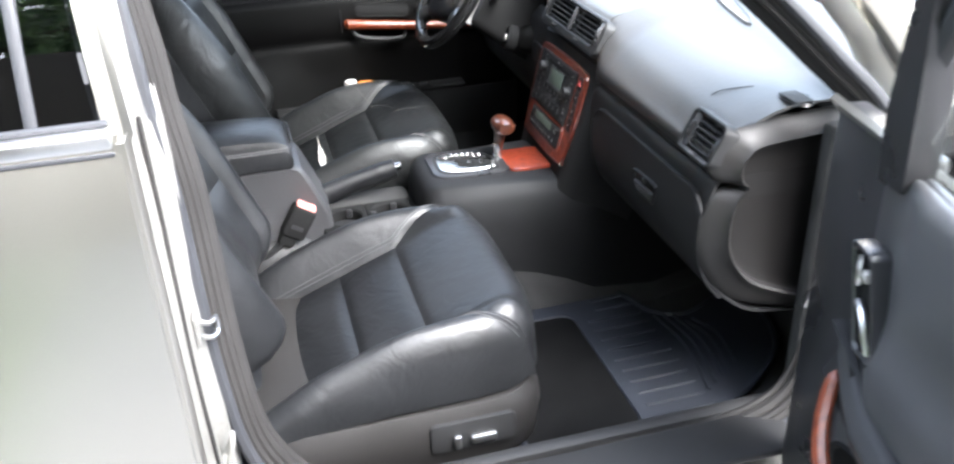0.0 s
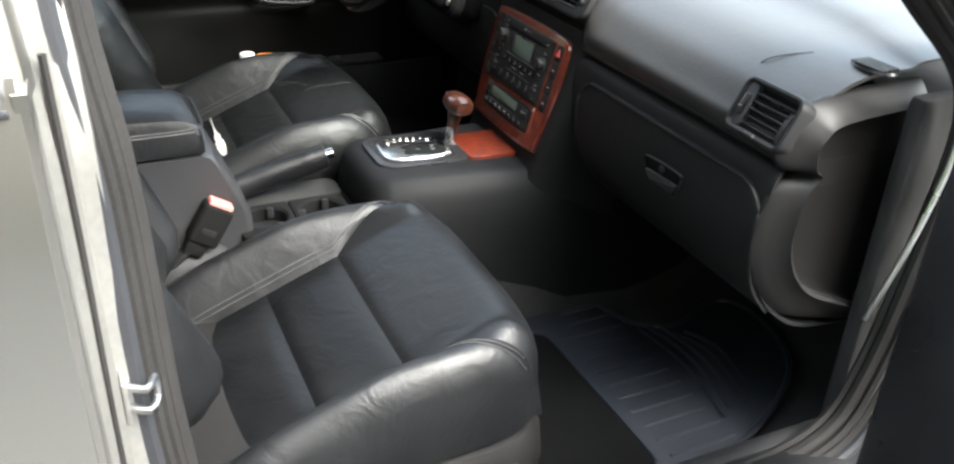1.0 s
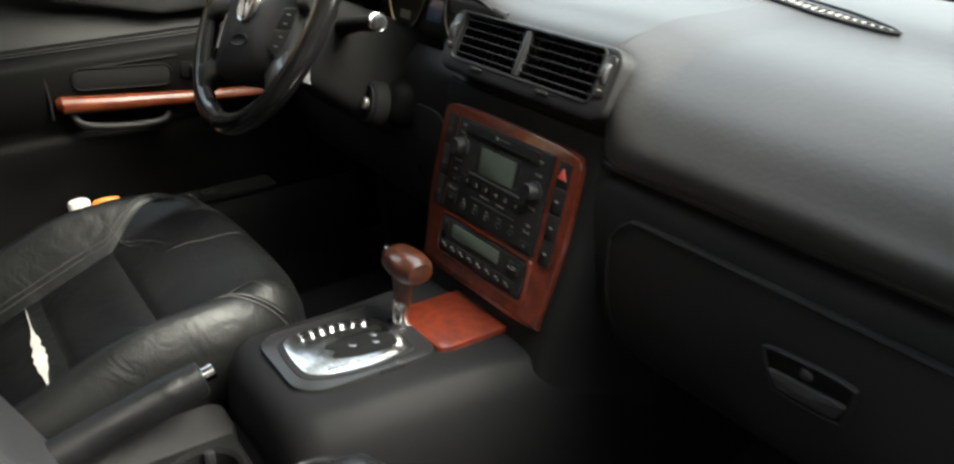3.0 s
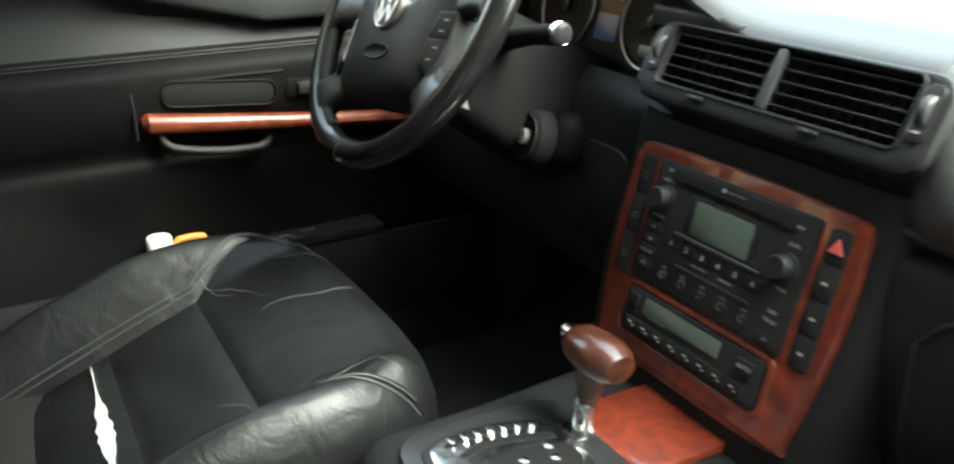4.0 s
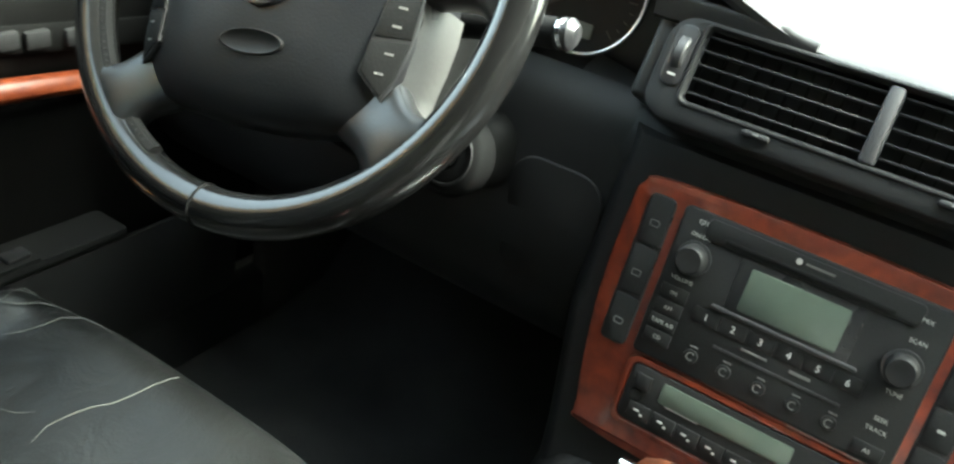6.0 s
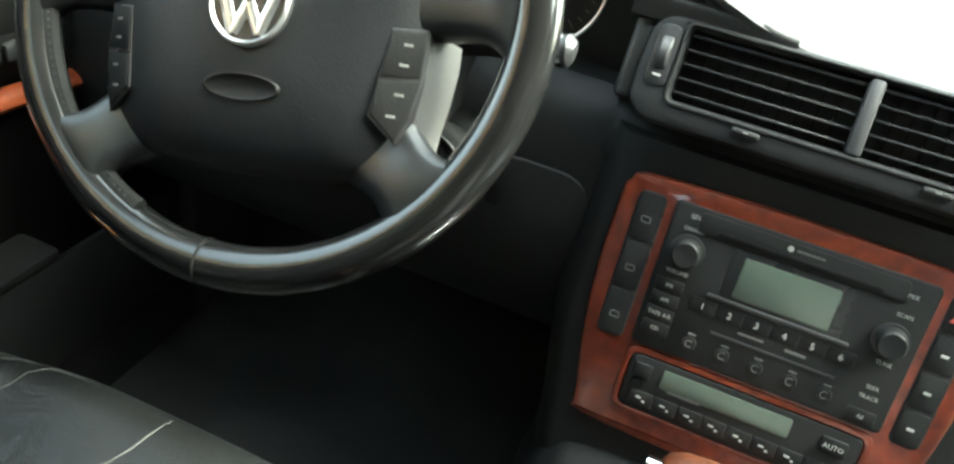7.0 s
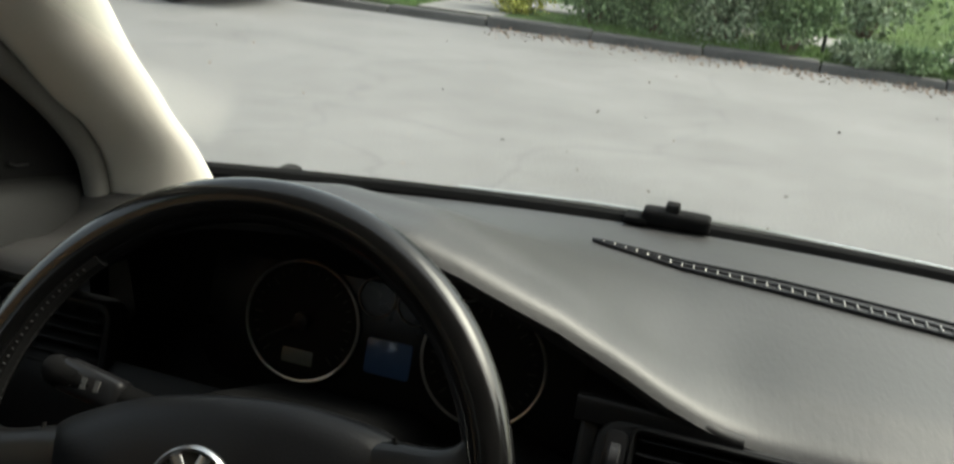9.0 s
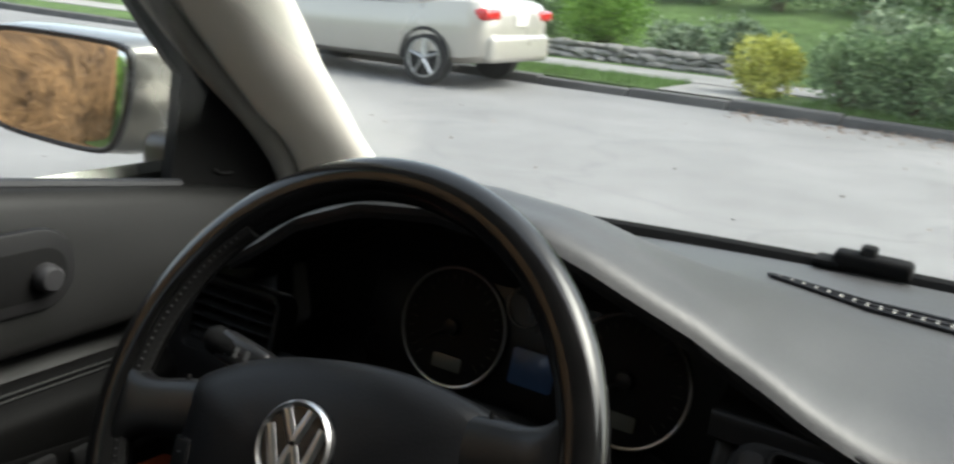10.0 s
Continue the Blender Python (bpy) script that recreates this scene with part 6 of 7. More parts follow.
for sx in (-1, 1):
    part("spoke", slab([(sx * x, y, z, h, d) for x, y, z, h, d in ((0.085, 0.004, -0.008, 0.0215, 0.0135), (0.113, 0.004, -0.006, 0.021, 0.0135), (0.134, 0.003, -0.003, 0.0195, 0.013), (0.148, 0.002, 0.0, 0.022, 0.0125), (0.158, 0.001, 0.001, 0.031, 0.011), (0.168, 0.0, 0.0, 0.046, 0.007))], Vector((0, 1, 0))), SPOKEHIDE, wheel, "black leather upper spoke")
    part("spoke", slab([(sx * x, y, z, h, d) for x, y, z, h, d in ((0.07, -0.074, -0.01, 0.03, 0.013), (0.088, -0.0885, -0.007, 0.0265, 0.0135), (0.1015, -0.0985, -0.003, 0.0235, 0.0135), (0.112, -0.1065, 0.0, 0.0265, 0.0125), (0.1195, -0.112, 0.001, 0.036, 0.011), (0.1275, -0.117, 0.0, 0.053, 0.007))], Vector((sx * 0.66, 0.75, 0)).normalized()), SPOKEHIDE, wheel, "black leather lower spoke")
    part("spoke_gap", tube([(sx * 0.1135, 0.027, 0.0005), (sx * 0.1145, 0.012, 0.0015), (sx * 0.1135, -0.012, 0.0005)], 0.0016, 6), BLACKCLOTH, wheel)
    part("spoke_gap", tube([(sx * 0.1035, -0.081, 0.002), (sx * 0.093, -0.0945, 0.003), (sx * 0.077, -0.106, 0.0015)], 0.0016, 6), BLACKCLOTH, wheel)
    # side wall of the hub seen through the spoke opening
    wall = [[(sx * (x + dx), y, z) for dx, z in ((-0.002, 0.001), (0.0, -0.004), (0.0035, -0.02), (0.006, -0.036))] for x, y in ((0.1105, -0.014), (0.1105, -0.03), (0.108, -0.05), (0.1045, -0.068), (0.103, -0.08), (0.108, -0.09), (0.116, -0.098))]
    # left wall is coloured black for its shaded side; same trim as the right
    part("spoke_trim", quad_strip(wall, 0, back=(-sx * 0.003, 0, 0)), PALETRIM if sx > 0 else BLACKCLOTH, wheel, "pale grey hub side trim" if sx > 0 else "")
    PODO = [(0.0875, -0.015), (0.1085, -0.0125), (0.1075, -0.045), (0.104, -0.066), (0.0975, -0.083), (0.0805, -0.067)]
    lean = Matrix(((1, 0, 0, 0), (0, 1, 0, 0), (-0.42 * sx, 0, 1, 0.42 * 0.0975 + 0.0035), (0, 0, 0, 1)))
    flip = (lambda o: [(sx * a, b) for a, b in (o[::-1] if sx > 0 else o)])
    pod = part("switch_pod", plate(flip(PODO), -0.016, 0.0046, 0.001, m=lean), SMOOTH, wheel, "black switch pod on the spoke")
    for o in ([(0.0887, -0.0168), (0.1072, -0.0146), (0.1065, -0.0415), (0.0846, -0.0437)], [(0.0841, -0.0462), (0.1063, -0.0438), (0.1028, -0.0655), (0.097, -0.0802), (0.0822, -0.0664)]):
        part("key", plate(flip(o), 0.004, 0.0056, 0.0012, m=lean), BLACKCLOTH, pod)
    for x, y in ((0.098, -0.0235), (0.097, -0.0355), (0.0965, -0.053), (0.0935, -0.066)):
        part("print_bar", box(0.005, 0.0013, 0.0006, (sx * x, y, 0.0058), 0, m=lean), TICK, pod)
# added overlay: dulls the doorway's bright reflection on the inner rim
part("glare_band", tube([((R0 - 0.0122) * math.cos(a), (R0 - 0.0122) * math.sin(a), 0.0035) for a in (radians(124 + 3 * i) for i in range(41))], 0.0062, 8), BLACKCLOTH, wheel, "matt band added to keep a reflection off the inner rim")
for i in range(60):
    a = radians(128 + 1.9 * i)
    part("stitch", tube([((R0 - 0.0142) * math.cos(a), (R0 - 0.0142) * math.sin(a), 0.0096), ((R0 - 0.0183) * math.cos(a + 0.006), (R0 - 0.0183) * math.sin(a + 0.006), 0.0028)], 0.0007, 4), PLASTIC, wheel)
part("rim_seam", xf(tube([(0, -R0 - 0.0151 * math.cos(a), 0.0151 * math.sin(a)) for a in (2 * math.pi * i / 16 for i in range(17))], 0.0009, 6), Matrix.Rotation(radians(-6.5), 4, "Z")), BLACKCLOTH, wheel)

col = thing("steering_column", COLUMN, "black steering column shroud with stalks and ignition lock", "steering column")
part("shroud", skin([[(p[0], p[1] - 0.02, z) for p in rrect(w, h, 0.03, 5)] for z, w, h in ((-0.045, 0.1, 0.1), (-0.06, 0.13, 0.13), (-0.16, 0.15, 0.15), (-0.24, 0.16, 0.16))], closed=True, caps=True), BLACKCLOTH, col)
for sx in (1, -1):
    st = part("stalk", tube([(sx * 0.05, 0.01, -0.085), (sx * 0.12, 0.024, -0.077), (sx * 0.165, 0.03, -0.072)], [0.013, 0.010, 0.011], 12), BLACKCLOTH, col, "black column stalk")
    part("stalk_tip", tube([(sx * (0.162 if sx > 0 else 0.15), 0.03, -0.072), (sx * 0.166, 0.03, -0.072), (sx * 0.174, 0.032, -0.071), (sx * 0.178, 0.032, -0.071)], [0.008, 0.0105, 0.011, 0.007] if sx > 0 else [0.009, 0.0115, 0.0115, 0.009], 12), BLACKCLOTH if sx < 0 else SMOOTH, st, "")
part("stalk_grip", xf(box(0.055, 0.024, 0.02, (0, 0, 0), 0.006, 3), frame_of((-0.142, 0.027, -0.0745), (-1, 0.15, 0), (0.15, 1, 0))), SMOOTH, col, "black ribbed stalk grip")
for i in range(3):
    part("print_bar", box(0.004, 0.008, 0.0008, (-0.132 - 0.011 * i, 0.0275, -0.0642), 0), TICK, col)
part("stalk_ring", tube([(0.1675, 0.0305, -0.0718), (0.1705, 0.0315, -0.0712)], 0.0118, 14), CHROME, col, "bright stalk ring")
IGN = frame_of((-0.279, 0.106, 0.793), (1, -0.1, 0), (0, 0.3, 0.95))
part("lock_housing", xf(box(0.066, 0.07, 0.12, (0, 0, 0), 0.028, 5), COLUMN.inverted() @ IGN @ Matrix.Translation((-0.009, 0.006, -0.085))), SHADED_TRIM, col)
ign = part("ignition_lock", xf(lathe([(0, -0.012), (0.0325, -0.02), (0.032, -0.004), (0.029, 0.0), (0.022, 0.002), (0.0135, 0.003), (0.0125, -0.001), (0, -0.001)], 28), COLUMN.inverted() @ IGN), BLACKCLOTH, col, "round ignition lock")
part("lock_ring", xf(tube([(0.0245 * math.cos(a), 0.0245 * math.sin(a), 0.0025) for a in (2 * math.pi * i / 32 for i in range(32))], 0.0013, 6, loop=True), COLUMN.inverted() @ IGN), PLASTIC, ign)
part("key_barrel", xf(lathe([(0, 0), (0.0092, 0), (0.0088, 0.007), (0, 0.0075)], 20), COLUMN.inverted() @ IGN), SATINGREY, ign, "bright steel key barrel")
part("key_slot", xf(box(0.0026, 0.011, 0.002, (0, 0, 0.0074), 0), COLUMN.inverted() @ IGN), SMOOTH, ign)

# instrument cluster
CL = frame_of((-0.346, 0.266, 0.906), (1, 0, 0), (0, 0.25, 0.97))
clus = thing("instrument_cluster", CL, "dark instrument cluster with two chrome-ringed gauges", "instrument cluster")
part("backing", plate(rrect(0.36, 0.15, 0.04), -0.006, 0.0, 0.002), SMOOTH, clus)
for sx in (-1, 1):
    ga = part("gauge", lathe([(0, 0.001), (0.052, 0.001), (0.053, 0.002), (0, 0.002)], 40, m=Matrix.Translation((sx * 0.084, 0, 0))), PLASTIC, clus, "round black gauge")
    part("ring", tube([(sx * 0.084 + 0.054 * math.cos(a), 0.054 * math.sin(a), 0.004) for a in (2 * math.pi * i / 48 for i in range(48))], 0.0016, 8, loop=True), SATIN, ga, "thin chrome ring")
    for i in range(25):
        a = radians(225 - 270 * i / 24)
        L0 = 0.039 if i % 4 == 0 else 0.043
        part("tick", tube([(sx * 0.084 + L0 * math.cos(a), L0 * math.sin(a), 0.003), (sx * 0.084 + 0.047 * math.cos(a), 0.047 * math.sin(a), 0.003)], 0.0004, 4), TICK, ga)
    part("needle", tube([(sx * 0.084, 0, 0.006), (sx * 0.084 - 0.034, -0.022, 0.006)], [0.0018, 0.0007], 6), GREYPL, ga)
    part("needle_cap", lathe([(0, 0.004), (0.008, 0.004), (0.007, 0.009), (0, 0.01)], 18, m=Matrix.Translation((sx * 0.084, 0, 0))), SMOOTH, ga)
    part("trip_display", plate(rrect(0.03, 0.013, 0.002, cx=sx * 0.084, cy=-0.033), 0.002, 0.0035, 0.0003), TRIP, ga, "small grey display")
    part("small_ring", tube([(sx * 0.018 + 0.017 * math.cos(a), 0.035 + 0.017 * math.sin(a), 0.003) for a in (2 * math.pi * i / 28 for i in range(28))], 0.0008, 6, loop=True), SATINGREY, clus)
part("display", plate(rrect(0.042, 0.032, 0.003, cx=0, cy=-0.016), 0.0, 0.002, 0.0003), LCD_BLUE, clus, "small blue display")


# ---- driver's door ----
dd = thing("driver_door", pose(0, 0, 0), "closed driver's door with black leather panel and wood strip", "car door")
def dsec(y):
    f = 0.01 - 0.14 * max(-0.3, y)
    k = max(0.0, min(1.0, (-0.29 - y) / 0.16))
    g = 0.06 * k * k * (3 - 2 * k)
    cr = max(0.885, min(0.955, 0.95 - 0.36 * (y + 0.28)))
    return [(-0.765, y, 1.0 + f), (-0.745, y, 1.008 + f), (-0.722, y, 0.99 + 0.8 * f), (-0.706, y, cr + 0.012), (-0.71, y, cr - 0.012), (-0.738, y, 0.5 * cr + 0.428), (-0.722, y, 0.846), (-0.692, y, 0.828), (-0.685, y, 0.81), (-0.687, y, 0.77), (-0.70, y, 0.735), (-0.712, y, 0.715), (-0.715, y, 0.70), (-0.708, y, 0.69), (-0.712 + 0.2 * g, y, 0.66), (-0.73 + 0.8 * g, y, 0.6), (-0.735 + g, y, 0.5), (-0.73 + g, y, 0.36)]
DY = (-0.62, -0.56, -0.5, -0.46, -0.42, -0.38, -0.35, -0.31, -0.27, -0.2, -0.05, 0.1, 0.25, 0.36)
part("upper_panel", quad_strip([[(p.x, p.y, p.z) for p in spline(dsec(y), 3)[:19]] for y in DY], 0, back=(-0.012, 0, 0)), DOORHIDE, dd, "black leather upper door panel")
# lower half is coloured darker for the shade under the upper pad
part("lower_panel", quad_strip([[(p.x, p.y, p.z) for p in spline(dsec(y), 3)[18:]] for y in DY], 0, back=(-0.012, 0, 0)), SHADED_TRIM, dd, "black lower door panel with its shade put into the colour")
part("outer_skin", quad_strip([[(-x, y, z) for x, z in ((0.80, 1.0), (0.86, 0.97), (0.872, 0.9), (0.875, 0.8), (0.865, 0.6), (0.84, 0.36))] for y in (-0.62, -0.2, 0.2, 0.46)], 0.012), PAINT, dd, "silver door skin")
ws_rows = []
for y, x, h in ((-0.236, -0.684, 0.022), (-0.228, -0.675, 0.028), (-0.15, -0.670, 0.026), (-0.05, -0.670, 0.024), (0.05, -0.674, 0.022), (0.2, -0.682, 0.02)):
    zc = 0.758 - 0.105 * (y + 0.236)
    ws_rows.append([(x - 0.02, y, zc - h / 2), (x - 0.008, y, zc - h / 2), (x - 0.002, y, zc - h / 2 + 0.004), (x + 0.001, y, zc - 0.002), (x, y, zc + h / 2 - 0.008), (x - 0.004, y, zc + h / 2 - 0.003), (x - 0.010, y, zc + h / 2), (x - 0.02, y, zc + h / 2 - 0.002)])
part("wood_strip", skin(ws_rows, closed=True, caps=True), WOOD_O, dd, "glossy orange burl wood strip")
part("panel_seam", tube([(-0.686, -0.245, 0.80), (-0.684, -0.244, 0.77), (-0.692, -0.244, 0.735)], 0.002, 6), SMOOTH, dd)
for z, x in ((0.842, -0.7075), (0.838, -0.7045)):
    part("stitching", tube([(x, y, z) for y in (-0.6, -0.3, 0.0, 0.3)], 0.0009, 5), PLASTIC, dd)
part("belt_trim", tube([(-0.744, -0.6, 1.06), (-0.744, -0.3, 1.06), (-0.744, -0.1, 1.032), (-0.744, 0.22, 0.987)], 0.006, 8), RUBBER, dd)
part("recess_lip", tube([(-0.686, -0.2, 0.808), (-0.685, -0.1, 0.809), (-0.686, -0.04, 0.808)], 0.003, 6), SHADED_TRIM, dd)
part("switch_plate", xf(box(0.02, 0.2, 0.03, (0, 0, 0), 0.006), frame_of((-0.692, 0.06, 0.774), (1, 0, 0), (0, 1, -0.1))), SHADED_TRIM, dd)
pr = frame_of((-0.6855, -0.13, 0.787), (0, 1, -0.09), (0, 0.09, 1))
# matt black plate laid flush, in place of the shade inside the recess
part("pull_recess_shade", plate(rrect(0.15, 0.03, 0.013), -0.004, 0.0015, 0.001, m=pr), BLACKCLOTH, dd, "rounded black plate standing for a shaded pull recess")
part("recess_rim", tube([pr @ Vector((p[0], p[1], 0.0015)) for p in rrect(0.154, 0.034, 0.015)], 0.0018, 6, loop=True), SHADED_TRIM, dd)
for y in (-0.01, 0.02, 0.06, 0.09):
    part("window_switch", box(0.012, 0.025, 0.017, (-0.682, y, 0.781 - 0.1 * y), 0.003), PLASTIC, dd, "black window switch")
part("pull_handle", tube(spline([(-0.695, -0.215, 0.738), (-0.684, -0.2, 0.72), (-0.682, -0.14, 0.708), (-0.684, -0.08, 0.706), (-0.695, -0.065, 0.72)], 4), 0.006, 10), PLASTIC, dd)
part("pocket", quad_strip([[(x, y, z) for x, z in ((-0.70, 0.36), (-0.665, 0.42), (-0.66, 0.52), (-0.665, 0.545))] for y in (-0.45, -0.3, -0.1, 0.1, 0.25)], 0.008), PLASTIC, dd, "black door pocket")
part("release_panel", box(0.055, 0.17, 0.016, (-0.69, 0.01, 0.552), 0.007), BLACKCLOTH, dd)
part("release_recess", box(0.032, 0.045, 0.004, (-0.68, -0.03, 0.5605), 0.002), BLACKCLOTH, dd)
part("release_switch", box(0.02, 0.026, 0.008, (-0.68, -0.025, 0.563), 0.003), SMOOTH, dd)
part("print_bar", box(0.005, 0.008, 0.0006, (-0.69, -0.058, 0.5602), 0), PRINT, dd)
mk = part("mirror_switch_plate", plate(rrect(0.115, 0.072, 0.032), 0, 0.007, 0.003), PLASTIC, dd, "oval mirror control plate")
mk.matrix_basis = frame_of((-0.7095, 0.018, 0.946), (0, 1, 0), (0, 0, 1))
# dark oval on the plate paints the shade of the hole round the knob
part("socket", plate(rrect(0.082, 0.044, 0.02, cx=0.008, cy=-0.003), 0.006, 0.0075, 0.001), BLACKCLOTH, mk, "flat dark oval standing for the shade in the socket")
part("knob", lathe([(0, 0), (0.0125, 0), (0.012, 0.01), (0.009, 0.014), (0, 0.0145)], 20, m=Matrix.Translation((0.028, -0.006, 0.007))), GREYPL, mk, "small grey mirror knob")
W2 = [(-0.745, 0.205, 0.955), (-0.747, 0.213, 0.994), (-0.752, 0.227, 1.054), (-0.755, 0.234, 1.094), (-0.753, 0.201, 1.131), (-0.746, 0.169, 1.166), (-0.71, 0.04, 1.285), (-0.67, -0.1, 1.365)]
S2 = [(-0.725, 0.36, 0.93), (-0.73, 0.35, 0.98), (-0.735, 0.318, 1.04), (-0.737, 0.28, 1.075), (-0.736, 0.235, 1.12), (-0.732, 0.185, 1.168), (-0.695, 0.06, 1.288), (-0.655, -0.08, 1.375)]
part("quarter_trim", quad_strip([[Vector(a).lerp(Vector(b2), k) for k in (0, 0.08, 0.5, 1)] for a, b2 in zip(W2, S2)], 0, back=(-0.03, 0.012, 0)), BLACKCLOTH, dd, "black mirror corner trim")
part("trim_mark", tube(spline([(-0.738, 0.262, 0.998), (-0.737, 0.27, 0.993), (-0.736, 0.284, 0.992)], 4), 0.0015, 6), PLASTIC, dd)
part("window_frame", tube(spline([(-0.69, 0.04, 1.285), (-0.655, -0.08, 1.345), (-0.63, -0.25, 1.385), (-0.64, -0.6, 1.37)], 6), 0.016, 8), RUBBER, dd)
dg = part("glass", quad_strip([[(-0.775 + 0.14 * k, y, 0.98 + 0.4 * k) for y in (-0.6, -0.3, e)] for k, e in ((0, 0.25), (0.3, 0.25), (0.5, 0.18), (1, -0.04))], 0.004), GLASS, dd, "clear door glass")
dg.visible_shadow = False
dm = thing("door_mirror", pose(-0.935, 0.31, 1.025), "silver door mirror with black lower edge", "door mirror")
MIR = frame_of((-0.145, 0.0, 0.012), (0.95, 0.3, -0.03), (0, 0, 1))
mo_ = [(p.x, p.y) for p in spline([Vector(q + (0,)) for q in ((0.112, 0.05), (0.1, 0.066), (0.06, 0.071), (-0.06, 0.072), (-0.1, 0.064), (-0.118, 0.03), (-0.114, -0.03), (-0.09, -0.06), (-0.02, -0.071), (0.05, -0.075), (0.08, -0.068), (0.097, -0.04), (0.108, 0.0))], 4, loop=True)]
part("housing", xf(skin([[(x * k + dx, y * k, z) for x, y in mo_] for z, k, dx in ((0.004, 0.97, 0), (0.0, 1.0, 0), (-0.03, 1.06, 0.012), (-0.07, 1.05, 0.03), (-0.11, 0.95, 0.045), (-0.145, 0.72, 0.045), (-0.165, 0.35, 0.04))], closed=True, caps=True), MIR), PAINT, dm, "silver mirror shell")
part("bezel", plate(mo_, -0.012, 0.008, 0.003, hole=[(x * 0.93, y * 0.9) for x, y in mo_], m=MIR), SMOOTH, dm, "black mirror surround")
part("glass", plate([(x * 0.94, y * 0.91) for x, y in mo_], 0.0045, 0.0065, 0.001, m=MIR), MIRROR, dm, "mirror glass")
part("arm", box(0.16, 0.08, 0.06, (0.09, 0.035, -0.045), 0.02, 3), SMOOTH, dm)

# ---- passenger door, wide open ----
PD = frame_of((0.80, 0.181, 0.0), (math.sin(radians(80)), -math.cos(radians(80)), 0), (0, 0, 1))
pd = thing("passenger_door", PD, "open passenger door with charcoal panel and wood strip", "car door")
def psec(x):
    e = max(0.0, min(1.0, (x - 0.2) / 0.12))
    return [(x, y, z * e - 0.015 * (1 - e)) for x, y, z in ((x, 0.99, -0.02), (x, 1.0, 0.0), (x, 0.985, 0.018), (x, 0.92, 0.026), (x, 0.86, 0.024), (x, 0.83, 0.03), (x, 0.80, 0.04), (x, 0.76, 0.04), (x, 0.72, 0.03), (x, 0.69, 0.025), (x, 0.6, 0.02), (x, 0.45, 0.02), (x, 0.36, 0.0))]
part("inner_panel", quad_strip([[tuple(p) for p in spline(psec(x), 3)] for x in (0.19, 0.21, 0.24, 0.28, 0.32, 0.5, 0.7, 0.9, 1.0)], 0, back=(0, 0, -0.012)), GREYPL, pd, "charcoal door panel")
part("outer_skin", quad_strip([[(x, y, z) for y, z in ((1.0, -0.04), (0.95, -0.08), (0.85, -0.1), (0.6, -0.1), (0.36, -0.06))] for x in (0.0, 0.5, 1.02)], 0.01), PAINT, pd)
arm_rows = [[(x, y, z) for y, z in ((0.775 - d, 0.03), (0.77 - d, 0.05 + e), (0.755 - d, 0.06 + e), (0.735 - d, 0.055 + e), (0.70 - d, 0.03))] for x, d, e in ((0.21, -0.02, -0.045), (0.235, -0.01, -0.03), (0.28, 0.01, -0.015), (0.34, 0.025, 0.0), (0.45, 0.04, 0.0), (0.7, 0.03, 0.0), (0.95, 0.02, 0.0))]
part("armrest_edge", quad_strip(arm_rows, 0, back=(0, 0, -0.01)), PLASTIC, pd, "black padded door armrest")
part("wood_strip", tube(spline([(0.232, 0.735, 0.024), (0.25, 0.71, 0.04), (0.285, 0.68, 0.06), (0.33, 0.655, 0.07), (0.42, 0.645, 0.07)], 4), [0.002, 0.007, 0.009] + [0.010] * 14, 8), WOOD_O, pd, "glossy orange burl wood strip")
# no hollow here: a flat dark disc paints the recess shade
part("pull_shade", xf(lathe([(0, 0.0), (0.9, 0.0), (0.96, 0.006), (1.0, 0.0)], 28), Matrix.Translation((0.37, 0.63, 0.026)) @ Matrix.Diagonal((0.12, 0.05, 1, 1))), BLACKCLOTH, pd, "flat dark disc standing for the shade of a pull recess")
SLANT = Matrix(((1, -0.34, 0, 0.34 * 0.853), (0, 1, 0, 0), (0, 0, 1, 0), (0, 0, 0, 1)))
hp = part("handle_plate", plate(rrect(0.048, 0.125, 0.01, cx=0.268, cy=0.853), 0.01, 0.033, 0.003, m=SLANT, hole=rrect(0.036, 0.11, 0.007, cx=0.268, cy=0.853)), SMOOTH, pd, "black release handle bezel")
part("bezel_floor", box(0.04, 0.114, 0.006, (0.268, 0.853, 0.02), 0.001, m=SLANT), BLACKCLOTH, hp)
part("handle", xf(tube(spline([(0.252, 0.848, 0.028), (0.272, 0.846, 0.034), (0.281, 0.832, 0.036), (0.28, 0.806, 0.032)], 4), 0.0042, 8), SLANT), SATIN, hp, "bright release handle")
part("hook", xf(tube(spline([(0.256, 0.9, 0.026), (0.262, 0.885, 0.032), (0.256, 0.87, 0.03)], 4), 0.003, 8), SLANT), SATIN, hp)
part("lock_knob", box(0.014, 0.014, 0.012, (0.262, 0.885, 0.028), 0.004), SATINGREY, hp)
part("corner_trim", skin([[(0.205, 0.975, z), (0.23, 1.06, z + 0.02), (0.3, 1.22, z + 0.055), (0.335, 1.24, z + 0.06), (0.29, 1.1, z + 0.025), (0.255, 0.98, z)] for z in (-0.03, 0.005)], closed=True, caps=True), SMOOTH, pd, "black mirror corner trim")
part("window_frame", tube(spline([(0.2, 0.99, -0.02), (0.3, 1.16, 0.02), (0.47, 1.3, 0.06), (0.7, 1.37, 0.09), (1.0, 1.35, 0.09)], 5), 0.017, 8), RUBBER, pd)
